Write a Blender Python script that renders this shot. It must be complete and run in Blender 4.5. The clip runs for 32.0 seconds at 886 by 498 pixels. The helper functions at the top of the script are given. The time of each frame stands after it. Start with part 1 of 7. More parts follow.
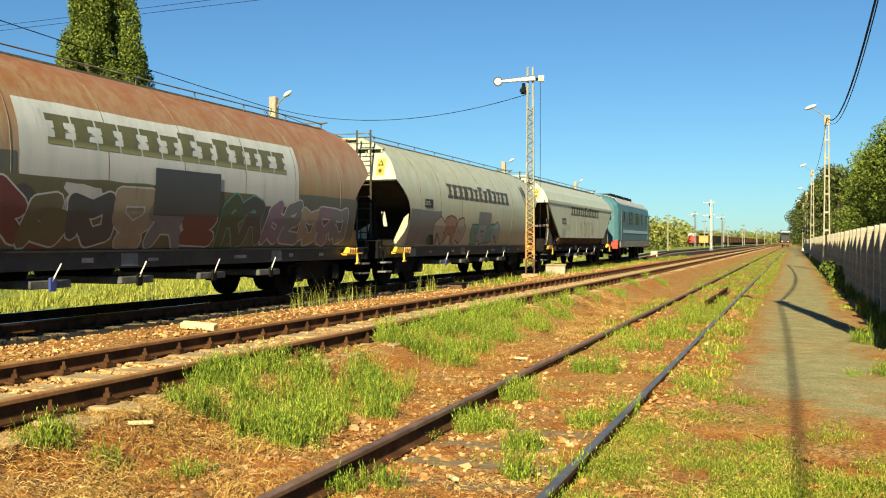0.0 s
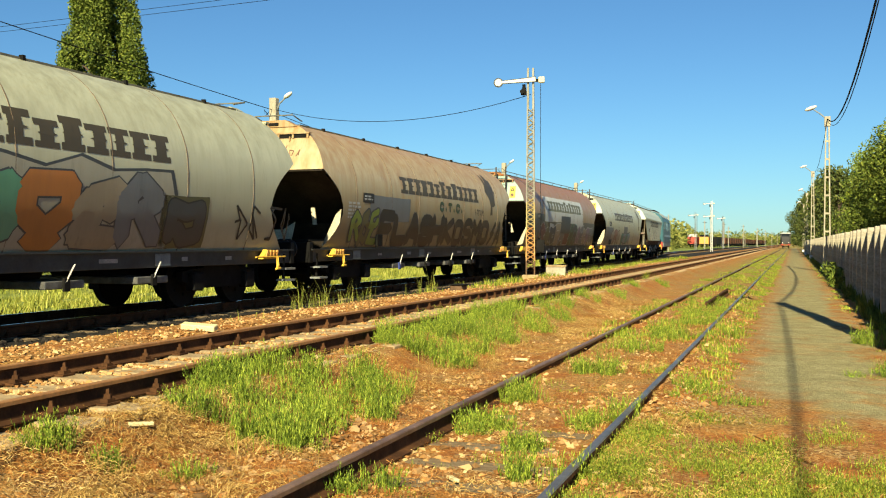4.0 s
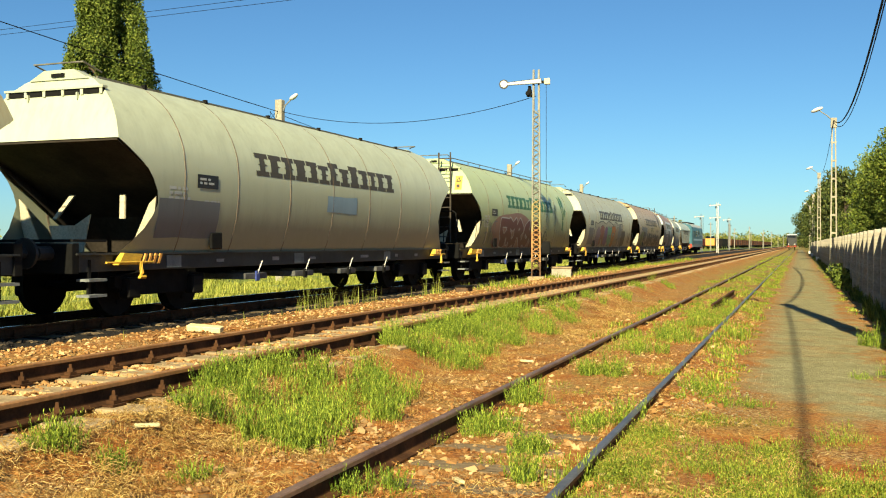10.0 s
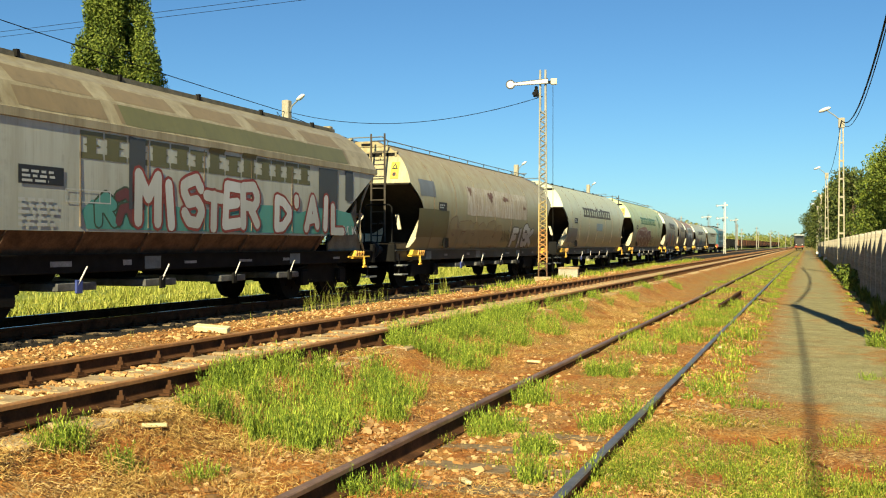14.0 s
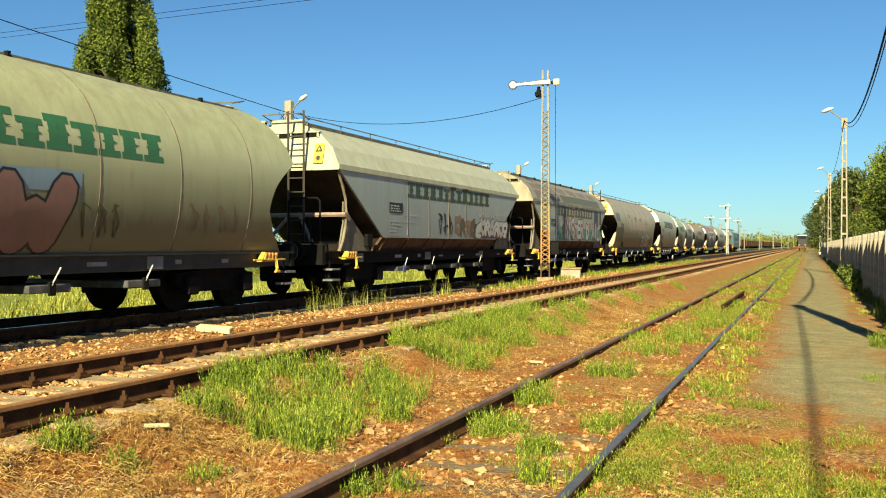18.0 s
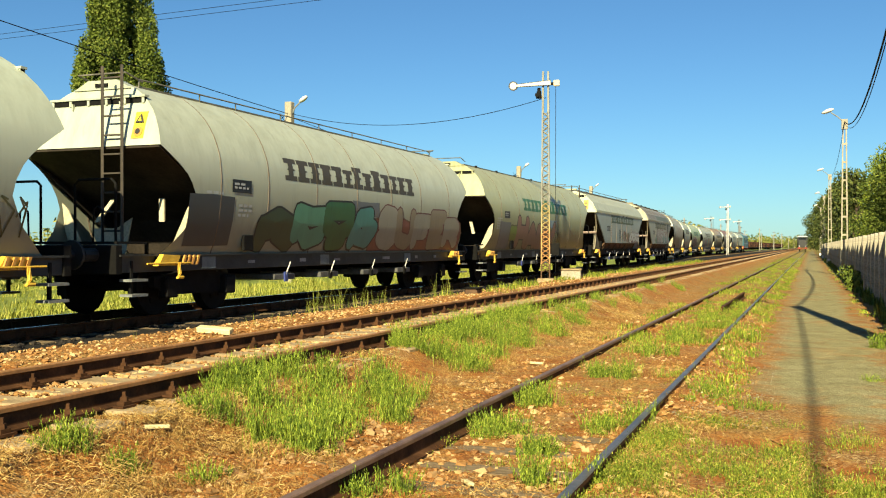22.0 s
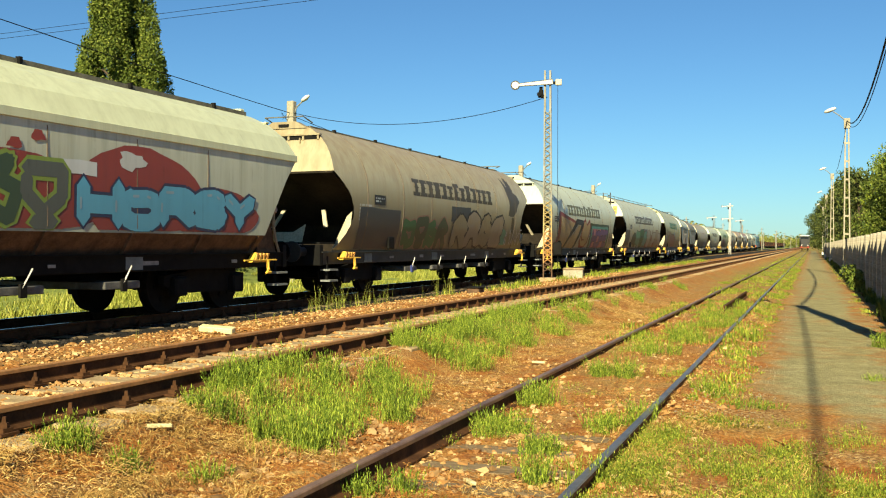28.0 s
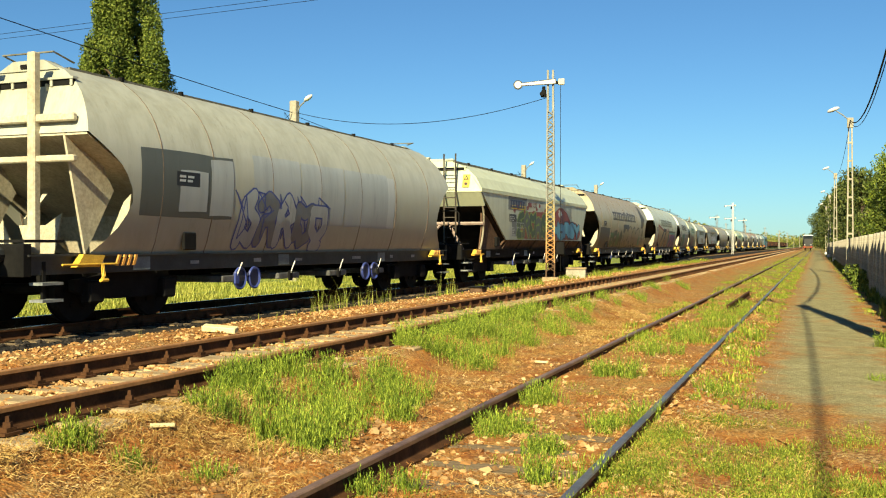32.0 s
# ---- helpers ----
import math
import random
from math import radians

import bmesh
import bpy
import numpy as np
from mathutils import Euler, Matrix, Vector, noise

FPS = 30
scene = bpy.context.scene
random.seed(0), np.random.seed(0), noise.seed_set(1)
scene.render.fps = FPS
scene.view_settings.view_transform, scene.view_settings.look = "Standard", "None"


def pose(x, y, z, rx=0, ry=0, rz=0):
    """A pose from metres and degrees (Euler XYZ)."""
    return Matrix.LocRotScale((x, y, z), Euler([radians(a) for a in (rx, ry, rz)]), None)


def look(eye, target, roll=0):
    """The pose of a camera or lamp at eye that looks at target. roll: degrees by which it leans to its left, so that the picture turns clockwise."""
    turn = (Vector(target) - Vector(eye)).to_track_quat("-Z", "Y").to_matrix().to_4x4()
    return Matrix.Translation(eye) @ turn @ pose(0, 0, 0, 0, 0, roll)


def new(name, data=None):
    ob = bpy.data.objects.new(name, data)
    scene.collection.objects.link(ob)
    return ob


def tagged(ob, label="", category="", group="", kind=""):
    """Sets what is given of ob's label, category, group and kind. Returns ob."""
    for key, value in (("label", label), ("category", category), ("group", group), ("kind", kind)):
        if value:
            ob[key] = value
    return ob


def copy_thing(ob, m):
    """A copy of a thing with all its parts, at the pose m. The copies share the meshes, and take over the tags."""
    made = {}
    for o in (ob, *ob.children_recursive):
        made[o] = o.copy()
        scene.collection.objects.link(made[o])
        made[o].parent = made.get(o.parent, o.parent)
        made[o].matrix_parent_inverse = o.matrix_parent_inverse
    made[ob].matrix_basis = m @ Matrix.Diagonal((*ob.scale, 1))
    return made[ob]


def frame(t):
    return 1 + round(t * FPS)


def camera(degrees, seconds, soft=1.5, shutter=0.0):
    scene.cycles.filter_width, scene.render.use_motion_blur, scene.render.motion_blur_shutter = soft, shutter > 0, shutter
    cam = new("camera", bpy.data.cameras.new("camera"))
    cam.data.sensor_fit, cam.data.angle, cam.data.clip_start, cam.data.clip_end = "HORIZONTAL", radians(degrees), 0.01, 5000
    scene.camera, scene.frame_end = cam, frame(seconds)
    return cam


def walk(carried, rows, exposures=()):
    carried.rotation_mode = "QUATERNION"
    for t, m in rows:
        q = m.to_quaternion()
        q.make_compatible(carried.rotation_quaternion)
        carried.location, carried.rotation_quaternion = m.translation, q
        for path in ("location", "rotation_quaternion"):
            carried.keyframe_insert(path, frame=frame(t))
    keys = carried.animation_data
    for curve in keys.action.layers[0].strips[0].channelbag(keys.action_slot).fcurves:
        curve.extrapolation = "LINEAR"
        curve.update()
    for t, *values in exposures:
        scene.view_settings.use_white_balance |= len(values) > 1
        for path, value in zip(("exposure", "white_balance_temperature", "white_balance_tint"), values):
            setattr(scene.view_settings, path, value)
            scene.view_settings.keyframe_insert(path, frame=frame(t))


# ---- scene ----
cam = camera(49.0, 32.0, 1.12)

# the camera stands still on the path and is turned a little by hand
CAM_Z = 1.18
VIEW = ((0, 19.812, 0.419), (0.5, 19.792, 0.395), (1, 19.771, 0.378), (1.5, 19.760, 0.370), (2, 19.765, 0.367),
        (2.5, 19.772, 0.363), (3, 19.783, 0.360), (3.5, 19.809, 0.359), (5.5, 19.906, 0.310), (6, 19.939, 0.307),
        (6.5, 19.972, 0.301), (7, 20.000, 0.293), (7.5, 20.028, 0.286), (8, 20.058, 0.274), (8.5, 20.087, 0.261),
        (9, 20.114, 0.254), (9.5, 20.138, 0.254), (10, 20.160, 0.257), (10.5, 20.183, 0.263), (11, 20.217, 0.265),
        (11.5, 20.268, 0.259), (12, 20.336, 0.250), (12.5, 20.408, 0.244), (13, 20.468, 0.243), (13.5, 20.515, 0.244),
        (14, 20.551, 0.237), (14.5, 20.573, 0.218), (16.5, 20.655, 0.217), (17, 20.676, 0.226), (17.5, 20.688, 0.228),
        (18, 20.696, 0.210), (18.5, 20.707, 0.194), (19, 20.722, 0.190), (19.5, 20.734, 0.183), (20, 20.744, 0.171),
        (20.5, 20.753, 0.162), (21, 20.752, 0.157), (21.5, 20.734, 0.150), (22, 20.712, 0.146), (22.5, 20.692, 0.157),
        (23, 20.660, 0.180), (23.5, 20.608, 0.193), (24, 20.589, 0.195), (24.5, 20.631, 0.195), (25, 20.684, 0.195),
        (25.5, 20.726, 0.195), (27.5, 20.832, 0.186), (28, 20.832, 0.193), (28.5, 20.813, 0.195), (29, 20.787, 0.197),
        (29.5, 20.778, 0.201), (30, 20.791, 0.202), (30.5, 20.823, 0.203), (31, 20.868, 0.207), (31.5, 20.926, 0.210),
        (32, 20.994, 0.214))


def aim(turn, down):
    return pose(0, 0, CAM_Z, 90 - down, 0, turn)


walk(cam, [(t, aim(a, d)) for t, a, d in VIEW])

# ---- world and sun ----
SUN_AZ, SUN_EL = 171.0, 32.0
world = bpy.data.worlds.new("sky")
scene.world = world
world.use_nodes = True
wn = world.node_tree.nodes
sky = wn.new("ShaderNodeTexSky")
sky.sky_type, sky.sun_disc = "NISHITA", False
sky.sun_elevation, sky.sun_rotation = radians(SUN_EL), radians(SUN_AZ)
sky.altitude, sky.air_density, sky.dust_density, sky.ozone_density = 0, 1.0, 0.15, 3.0
tint = wn.new("ShaderNodeMix")
tint.data_type, tint.blend_type = "RGBA", "MULTIPLY"
tint.inputs[0].default_value, tint.inputs[7].default_value = 1.0, (0.60, 0.98, 1.20, 1)
world.node_tree.links.new(sky.outputs[0], tint.inputs[6])
world.node_tree.links.new(tint.outputs[2], wn["Background"].inputs[0])
wn["Background"].inputs[1].default_value = 0.0373
sun_data = bpy.data.lights.new("sun", "SUN")
sun_data.energy, sun_data.angle, sun_data.color = 5.0, radians(0.6), (1.0, 0.90, 0.57)
sun = new("sun", sun_data)
sun_way = Vector((math.sin(radians(SUN_AZ)), math.cos(radians(SUN_AZ)), math.tan(radians(SUN_EL))))
sun.matrix_world = look(sun_way * 50, (0, 0, 0))
scene.view_settings.exposure = 1.25


# ---- materials ----
def mat_base(name):
    m = bpy.data.materials.new(name)
    m.use_nodes = True
    return m, m.node_tree.nodes, m.node_tree.links, m.node_tree.nodes["Principled BSDF"]


def coords(nodes, links, scale=(1, 1, 1)):
    tc = nodes.new("ShaderNodeTexCoord")
    mp = nodes.new("ShaderNodeMapping")
    mp.inputs["Scale"].default_value = scale
    links.new(tc.outputs["Object"], mp.inputs[0])
    return mp.outputs[0]


def noise_tex(nodes, links, vec, scale, detail=5.0, rough=0.6):
    n = nodes.new("ShaderNodeTexNoise")
    n.inputs["Scale"].default_value, n.inputs["Detail"].default_value = scale, detail
    n.inputs["Roughness"].default_value = rough
    links.new(vec, n.inputs["Vector"])
    return n.outputs[0]


def ramp(nodes, links, fac, stops):
    r = nodes.new("ShaderNodeValToRGB")
    e = r.color_ramp.elements
    while len(e) < len(stops):
        e.new(0.5)
    for el, (p, c) in zip(e, stops):
        el.position = p
        el.color = (*c, 1) if len(c) == 3 else c
    links.new(fac, r.inputs[0])
    return r.outputs[0]


def mix(nodes, links, fac, a, b, how="MIX"):
    x = nodes.new("ShaderNodeMix")
    x.data_type, x.blend_type = "RGBA", how
    for i, v in ((0, fac), (6, a), (7, b)):
        if hasattr(v, "links") or hasattr(v, "is_linked"):
            links.new(v, x.inputs[i])
        else:
            x.inputs[i].default_value = v if i == 0 else (*v, 1)
    return x.outputs[2]


def bump(nodes, links, height, bsdf, strength=0.3, distance=0.02):
    b = nodes.new("ShaderNodeBump")
    b.inputs["Strength"].default_value, b.inputs["Distance"].default_value = strength, distance
    links.new(height, b.inputs["Height"])
    links.new(b.outputs[0], bsdf.inputs["Normal"])


def math_node(n, l, op, a, c):
    x = n.new("ShaderNodeMath")
    x.operation = op
    for i, v in enumerate((a, c)):
        if isinstance(v, (int, float)):
            x.inputs[i].default_value = v
        else:
            l.new(v, x.inputs[i])
    return x.outputs[0]


TONE = (0.86, 0.86, 0.86)


def plain(name, c1, c2, scale=6.0, rough=0.8, metal=0.0, bumps=0.2, dist=0.01, stretch=(1, 1, 1)):
    """two-tone mottled surface with fine relief"""
    m, n, l, b = mat_base(name)
    v = coords(n, l, stretch)
    a = noise_tex(n, l, v, scale)
    f = noise_tex(n, l, v, scale * 9, 3)
    c = ramp(n, l, a, [(0.3, c1), (0.7, c2)])
    g = ramp(n, l, f, [(0.3, (0.72, 0.72, 0.72)), (0.7, (1.15, 1.15, 1.15))])
    l.new(mix(n, l, 1.0, mix(n, l, 1.0, c, g, "MULTIPLY"), TONE, "MULTIPLY"), b.inputs["Base Color"])
    b.inputs["Roughness"].default_value, b.inputs["Metallic"].default_value = rough, metal
    if rough >= 0.75:
        b.inputs["Specular IOR Level"].default_value = 0.15
    bump(n, l, f, b, bumps, dist)
    return m


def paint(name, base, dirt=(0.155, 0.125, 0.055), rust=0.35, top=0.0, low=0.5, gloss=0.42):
    """weathered wagon paint: streaks, lower half darkened for grime and painted-in shade, rust at the roof"""
    m, n, l, b = mat_base(name)
    base, dirt = (base[0] * 0.95, base[1], min(1.0, base[2] * 1.06)), (dirt[0] * 0.92, dirt[1], dirt[2])
    v = coords(n, l)
    vs = coords(n, l, (1.6, 1.6, 0.12))
    big = noise_tex(n, l, v, 0.7, 6)
    streak = noise_tex(n, l, vs, 2.4, 6, 0.7)
    fine = noise_tex(n, l, v, 30, 3)
    sep = n.new("ShaderNodeSeparateXYZ")
    l.new(v, sep.inputs[0])
    hi = n.new("ShaderNodeMapRange")
    hi.inputs[1].default_value, hi.inputs[2].default_value = 2.6, 3.9
    l.new(sep.outputs[2], hi.inputs[0])
    # height below which the side darkens, its edge broken up by the streaks
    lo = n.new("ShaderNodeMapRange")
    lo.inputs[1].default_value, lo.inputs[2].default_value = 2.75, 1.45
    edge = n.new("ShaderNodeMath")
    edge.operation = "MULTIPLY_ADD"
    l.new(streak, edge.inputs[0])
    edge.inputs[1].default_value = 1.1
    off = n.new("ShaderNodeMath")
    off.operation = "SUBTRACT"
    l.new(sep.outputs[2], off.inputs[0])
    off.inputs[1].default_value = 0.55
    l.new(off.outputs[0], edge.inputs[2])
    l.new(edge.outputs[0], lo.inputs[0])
    c0 = ramp(n, l, big, [(0.3, tuple(x * 0.9 for x in base)), (0.7, base)])
    st = ramp(n, l, streak, [(0.42, (0, 0, 0)), (0.75, (rust, rust, rust))])
    run = noise_tex(n, l, coords(n, l, (5.0, 5.0, 0.16)), 2.0, 4, 0.65)
    blot = noise_tex(n, l, coords(n, l, (1.0, 1.0, 1.4)), 1.3, 7, 0.7)
    runs = math_node(n, l, "MULTIPLY", ramp(n, l, run, [(0.54, (0, 0, 0)), (0.70, (1, 1, 1))]), ramp(n, l, blot, [(0.45, (0, 0, 0)), (0.68, (0.75, 0.75, 0.75))]))
    c1 = mix(n, l, math_node(n, l, "MULTIPLY", runs, min(1.0, rust * 1.6)), mix(n, l, st, c0, dirt), tuple(x * 0.55 for x in dirt))
    # grime, plus the shade of the undercut lower side put into the colour
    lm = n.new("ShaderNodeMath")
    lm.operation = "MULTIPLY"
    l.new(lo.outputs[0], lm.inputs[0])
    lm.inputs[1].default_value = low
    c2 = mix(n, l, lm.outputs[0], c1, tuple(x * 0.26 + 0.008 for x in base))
    tm = n.new("ShaderNodeMath")
    tm.operation = "MULTIPLY"
    sr = ramp(n, l, streak, [(0.3, (0.45, 0.45, 0.45)), (0.6, (1, 1, 1))])
    l.new(hi.outputs[0], tm.inputs[0])
    l.new(sr, tm.inputs[1])
    tm2 = n.new("ShaderNodeMath")
    tm2.operation = "MULTIPLY"
    l.new(tm.outputs[0], tm2.inputs[0])
    tm2.inputs[1].default_value = top
    c3 = mix(n, l, tm2.outputs[0], c2, dirt)
    l.new(mix(n, l, 1.0, c3, TONE, "MULTIPLY"), b.inputs["Base Color"])
    b.inputs["Roughness"].default_value = gloss
    bump(n, l, fine, b, 0.12, 0.004)
    return m


def spray(name, c, c2=None):
    """sprayed or stencilled paint, slightly worn"""
    c2 = c2 or tuple(x * 0.7 for x in c)
    # darkened low down as well, so lettering keeps the sides' painted-in shade
    return paint(name, c, tuple(x * 0.45 + 0.02 for x in c2), 0.4, 0.0, 0.42, 0.5)


M = {}
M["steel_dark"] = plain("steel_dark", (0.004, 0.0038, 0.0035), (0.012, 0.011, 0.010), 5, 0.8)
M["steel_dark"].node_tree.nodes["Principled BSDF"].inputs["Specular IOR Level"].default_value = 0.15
M["steel_brown"] = plain("steel_brown", (0.08, 0.047, 0.028), (0.18, 0.105, 0.06), 5, 0.8)
# brown rust, kept dark for the shade under the rail head
M["rail_side"] = plain("rail_side", (0.040, 0.017, 0.007), (0.125, 0.055, 0.022), 4, 0.8, 0.1)
M["rail_rusty"] = plain("rail_rusty", (0.26, 0.115, 0.036), (0.43, 0.21, 0.075), 3, 0.6, 0.1, 0.05)
M["rail_worn"] = plain("rail_worn", (0.12, 0.065, 0.042), (0.25, 0.15, 0.10), 3, 0.5, 0.2, 0.05)
M["rail_top"] = plain("rail_top", (0.14, 0.122, 0.11), (0.29, 0.25, 0.215), 3, 0.40, 0.65, 0.05)
M["rail_polished"] = plain("rail_polished", (0.4, 0.4, 0.42), (0.6, 0.6, 0.62), 3, 0.25, 1.0, 0.05)
M["concrete"] = plain("concrete", (0.26, 0.18, 0.095), (0.47, 0.345, 0.195), 3, 0.9, 0, 0.4)
M["concrete_wall"] = plain("concrete_wall", (0.15, 0.14, 0.12), (0.48, 0.45, 0.40), 2.3, 0.9, 0, 0.6)
M["concrete_pole"] = plain("concrete_pole", (0.30, 0.265, 0.19), (0.46, 0.41, 0.32), 2.5, 0.9, 0, 0.3)
M["wood_old"] = plain("wood_old", (0.14, 0.095, 0.055), (0.30, 0.22, 0.13), 4, 0.9, 0, 0.5, 0.01, (1, 6, 6))
# oily stone, coloured black to hold the shade under the train
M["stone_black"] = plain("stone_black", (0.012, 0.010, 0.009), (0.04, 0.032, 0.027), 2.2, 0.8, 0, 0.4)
M["path_stone"] = plain("path_stone", (0.24, 0.19, 0.12), (0.42, 0.36, 0.24), 2.2, 0.9, 0, 0.4)
M["yellow"] = plain("yellow", (0.62, 0.36, 0.03), (0.80, 0.50, 0.05), 5, 0.55)
M["orange"] = plain("orange", (0.55, 0.24, 0.04), (0.72, 0.36, 0.07), 4, 0.6)
M["white_paint"] = plain("white_paint", (0.55, 0.52, 0.46), (0.78, 0.75, 0.68), 5, 0.6)
M["black_paint"] = plain("black_paint", (0.012, 0.012, 0.012), (0.03, 0.03, 0.03), 5, 0.6)
M["gate_grey"] = plain("gate_grey", (0.05, 0.05, 0.047), (0.15, 0.147, 0.138), 6, 0.6)
M["grey_paint"] = plain("grey_paint", (0.14, 0.15, 0.15), (0.24, 0.25, 0.24), 3, 0.6)
M["red_paint"] = plain("red_paint", (0.35, 0.03, 0.02), (0.5, 0.06, 0.03), 4, 0.6)
M["rust_red"] = plain("rust_red", (0.12, 0.04, 0.02), (0.26, 0.10, 0.05), 3, 0.85)
M["teal_paint"] = plain("teal_paint", (0.04, 0.12, 0.15), (0.07, 0.19, 0.23), 3, 0.5)
M["glass_dark"] = plain("glass_dark", (0.01, 0.012, 0.014), (0.02, 0.024, 0.028), 3, 0.1)
M["bark"] = plain("bark", (0.06, 0.045, 0.03), (0.14, 0.10, 0.07), 6, 0.9, 0, 0.6)
M["pale_board"] = plain("pale_board", (0.62, 0.52, 0.25), (0.78, 0.68, 0.38), 5, 0.7)


def plant(name, dark, mid, light, rough=0.65):
    """leaves and blades, each of its own tint"""
    m, n, l, b = mat_base(name)
    g = n.new("ShaderNodeNewGeometry")
    v = coords(n, l)
    a = noise_tex(n, l, v, 1.1, 4)
    f = n.new("ShaderNodeMath")
    f.operation = "MULTIPLY_ADD"
    l.new(g.outputs["Random Per Island"], f.inputs[0])
    f.inputs[1].default_value = 0.62
    h = n.new("ShaderNodeMath")
    h.operation = "MULTIPLY"
    l.new(a, h.inputs[0])
    h.inputs[1].default_value = 0.38
    l.new(h.outputs[0], f.inputs[2])
    l.new(mix(n, l, 1.0, ramp(n, l, f.outputs[0], [(0.12, dark), (0.5, mid), (0.86, light)]), TONE, "MULTIPLY"), b.inputs["Base Color"])
    b.inputs["Roughness"].default_value = rough
    b.inputs["Specular IOR Level"].default_value = 0.2
    return m


for key, tints in {"grass_green": ((0.035, 0.065, 0.006), (0.135, 0.20, 0.016), (0.42, 0.48, 0.055)), "stone": ((0.17, 0.075, 0.025), (0.42, 0.215, 0.07), (0.64, 0.46, 0.23)), "rock_brown": ((0.10, 0.055, 0.022), (0.27, 0.145, 0.055), (0.46, 0.30, 0.14)), "litter": ((0.10, 0.035, 0.008), (0.33, 0.115, 0.024), (0.52, 0.31, 0.09)), "weed_tips": ((0.07, 0.12, 0.010), (0.18, 0.25, 0.018), (0.38, 0.42, 0.06)),
                   "lawn": ((0.045, 0.075, 0.007), (0.155, 0.20, 0.016), (0.40, 0.40, 0.05)), "grass_dry": ((0.16, 0.085, 0.022), (0.40, 0.235, 0.062), (0.62, 0.45, 0.17)),
                   "meadow": ((0.10, 0.13, 0.015), (0.26, 0.28, 0.04), (0.46, 0.42, 0.10)), "leaf": ((0.03, 0.05, 0.008), (0.10, 0.14, 0.016), (0.24, 0.27, 0.045)),
                   "leaf_dark": ((0.02, 0.035, 0.01), (0.07, 0.095, 0.02), (0.16, 0.17, 0.04)), "leaf_sun": ((0.03, 0.055, 0.005), (0.13, 0.18, 0.010), (0.30, 0.32, 0.03)),
                   "bush_sun": ((0.06, 0.08, 0.015), (0.16, 0.175, 0.035), (0.32, 0.30, 0.08))}.items():
    M[key] = plant(key, *tints)


# ---- building helpers ----
def part(name, bm, material, parent=None, label="", smooth=False):
    me = bpy.data.meshes.new(name)
    bm.to_mesh(me)
    bm.free()
    me.materials.append(M[material] if isinstance(material, str) else material)
    if smooth:
        me.polygons.foreach_set("use_smooth", [True] * len(me.polygons))
    ob = new(name, me)
    if parent is not None:
        ob.parent = parent
    if label:
        ob["label"] = label
    return ob


def share(name, me, parent=None, m=None):
    ob = new(name, me)
    if parent is not None:
        ob.parent = parent
    if m is not None:
        ob.matrix_basis = m
    return ob


def box(bm, x0, x1, y0, y1, z0, z1, bevel=0.0):
    vs = [bm.verts.new((x, y, z)) for x in (x0, x1) for y in (y0, y1) for z in (z0, z1)]
    fs = []
    for q in ((0, 1, 3, 2), (4, 6, 7, 5), (0, 4, 5, 1), (2, 3, 7, 6), (0, 2, 6, 4), (1, 5, 7, 3)):
        fs.append(bm.faces.new([vs[i] for i in q]))
    if bevel:
        es = list({e for f in fs for e in f.edges})
        bmesh.ops.bevel(bm, geom=es, offset=bevel, segments=1, affect="EDGES")
    return bm


def bx(*a, bevel=0.0):
    return box(bmesh.new(), *a, bevel=bevel)


def tube(bm, pts, r, n=6, r2=None, cap=True):
    """a round bar along a line of points"""
    pts = [Vector(p) for p in pts]
    rings = []
    for i, p in enumerate(pts):
        a = pts[max(i - 1, 0)]
        c = pts[min(i + 1, len(pts) - 1)]
        d = (c - a).normalized()
        u = d.orthogonal().normalized() if abs(d.z) > 0.99 else d.cross(Vector((0, 0, 1))).normalized()
        w = d.cross(u)
        rr = r if r2 is None else r + (r2 - r) * i / (len(pts) - 1)
        rings.append([bm.verts.new(p + (u * math.cos(k * 2 * math.pi / n) + w * math.sin(k * 2 * math.pi / n)) * rr) for k in range(n)])
    for a, c in zip(rings, rings[1:]):
        for k in range(n):
            bm.faces.new((a[k], a[(k + 1) % n], c[(k + 1) % n], c[k]))
    if cap:
        bm.faces.new(rings[0][::-1])
        bm.faces.new(rings[-1])
    return bm


def tb(pts, r, n=6, r2=None):
    return tube(bmesh.new(), pts, r, n, r2)


def prism(bm, outline, axis, a, b):
    """an outline in two axes, drawn out along the third from a to b"""
    def at(p, t):
        return {"x": (t, p[0], p[1]), "y": (p[0], t, p[1]), "z": (p[0], p[1], t)}[axis]
    lo = [bm.verts.new(at(p, a)) for p in outline]
    hi = [bm.verts.new(at(p, b)) for p in outline]
    n = len(outline)
    bm.faces.new(lo)
    bm.faces.new(hi[::-1])
    for i in range(n):
        bm.faces.new((lo[i], hi[i], hi[(i + 1) % n], lo[(i + 1) % n]))
    bmesh.ops.recalc_face_normals(bm, faces=bm.faces[:])
    return bm


def empty(name, m, label, category, group="", kind=""):
    ob = new(name)
    ob.empty_display_size = 0.3
    ob.matrix_basis = m
    return tagged(ob, label, category, group, kind)


def arc(cx, cy, r, a0, a1, n):
    return [(cx + r * math.cos(radians(a0 + (a1 - a0) * i / n)), cy + r * math.sin(radians(a0 + (a1 - a0) * i / n))) for i in range(n + 1)]


# ---- plan: the tracks run along +y ----
Z_A, Z_B, Z_C = 0.0, 0.08, -0.28
B_X, C_X = -5.93, -2.11


def smooth(a, b, t):
    t = min(max((t - a) / (b - a), 0), 1)
    return t * t * (3 - 2 * t)


def a_x(s):
    """sideways place of the train's track, which swings over to the next track far off"""
    return -(11.42 + 0.002 * min(s, 60) + 3.5 * smooth(64, 134, s))


def a_dir(s):
    return math.degrees(math.atan2(a_x(s - 0.5) - a_x(s + 0.5), 1.0))


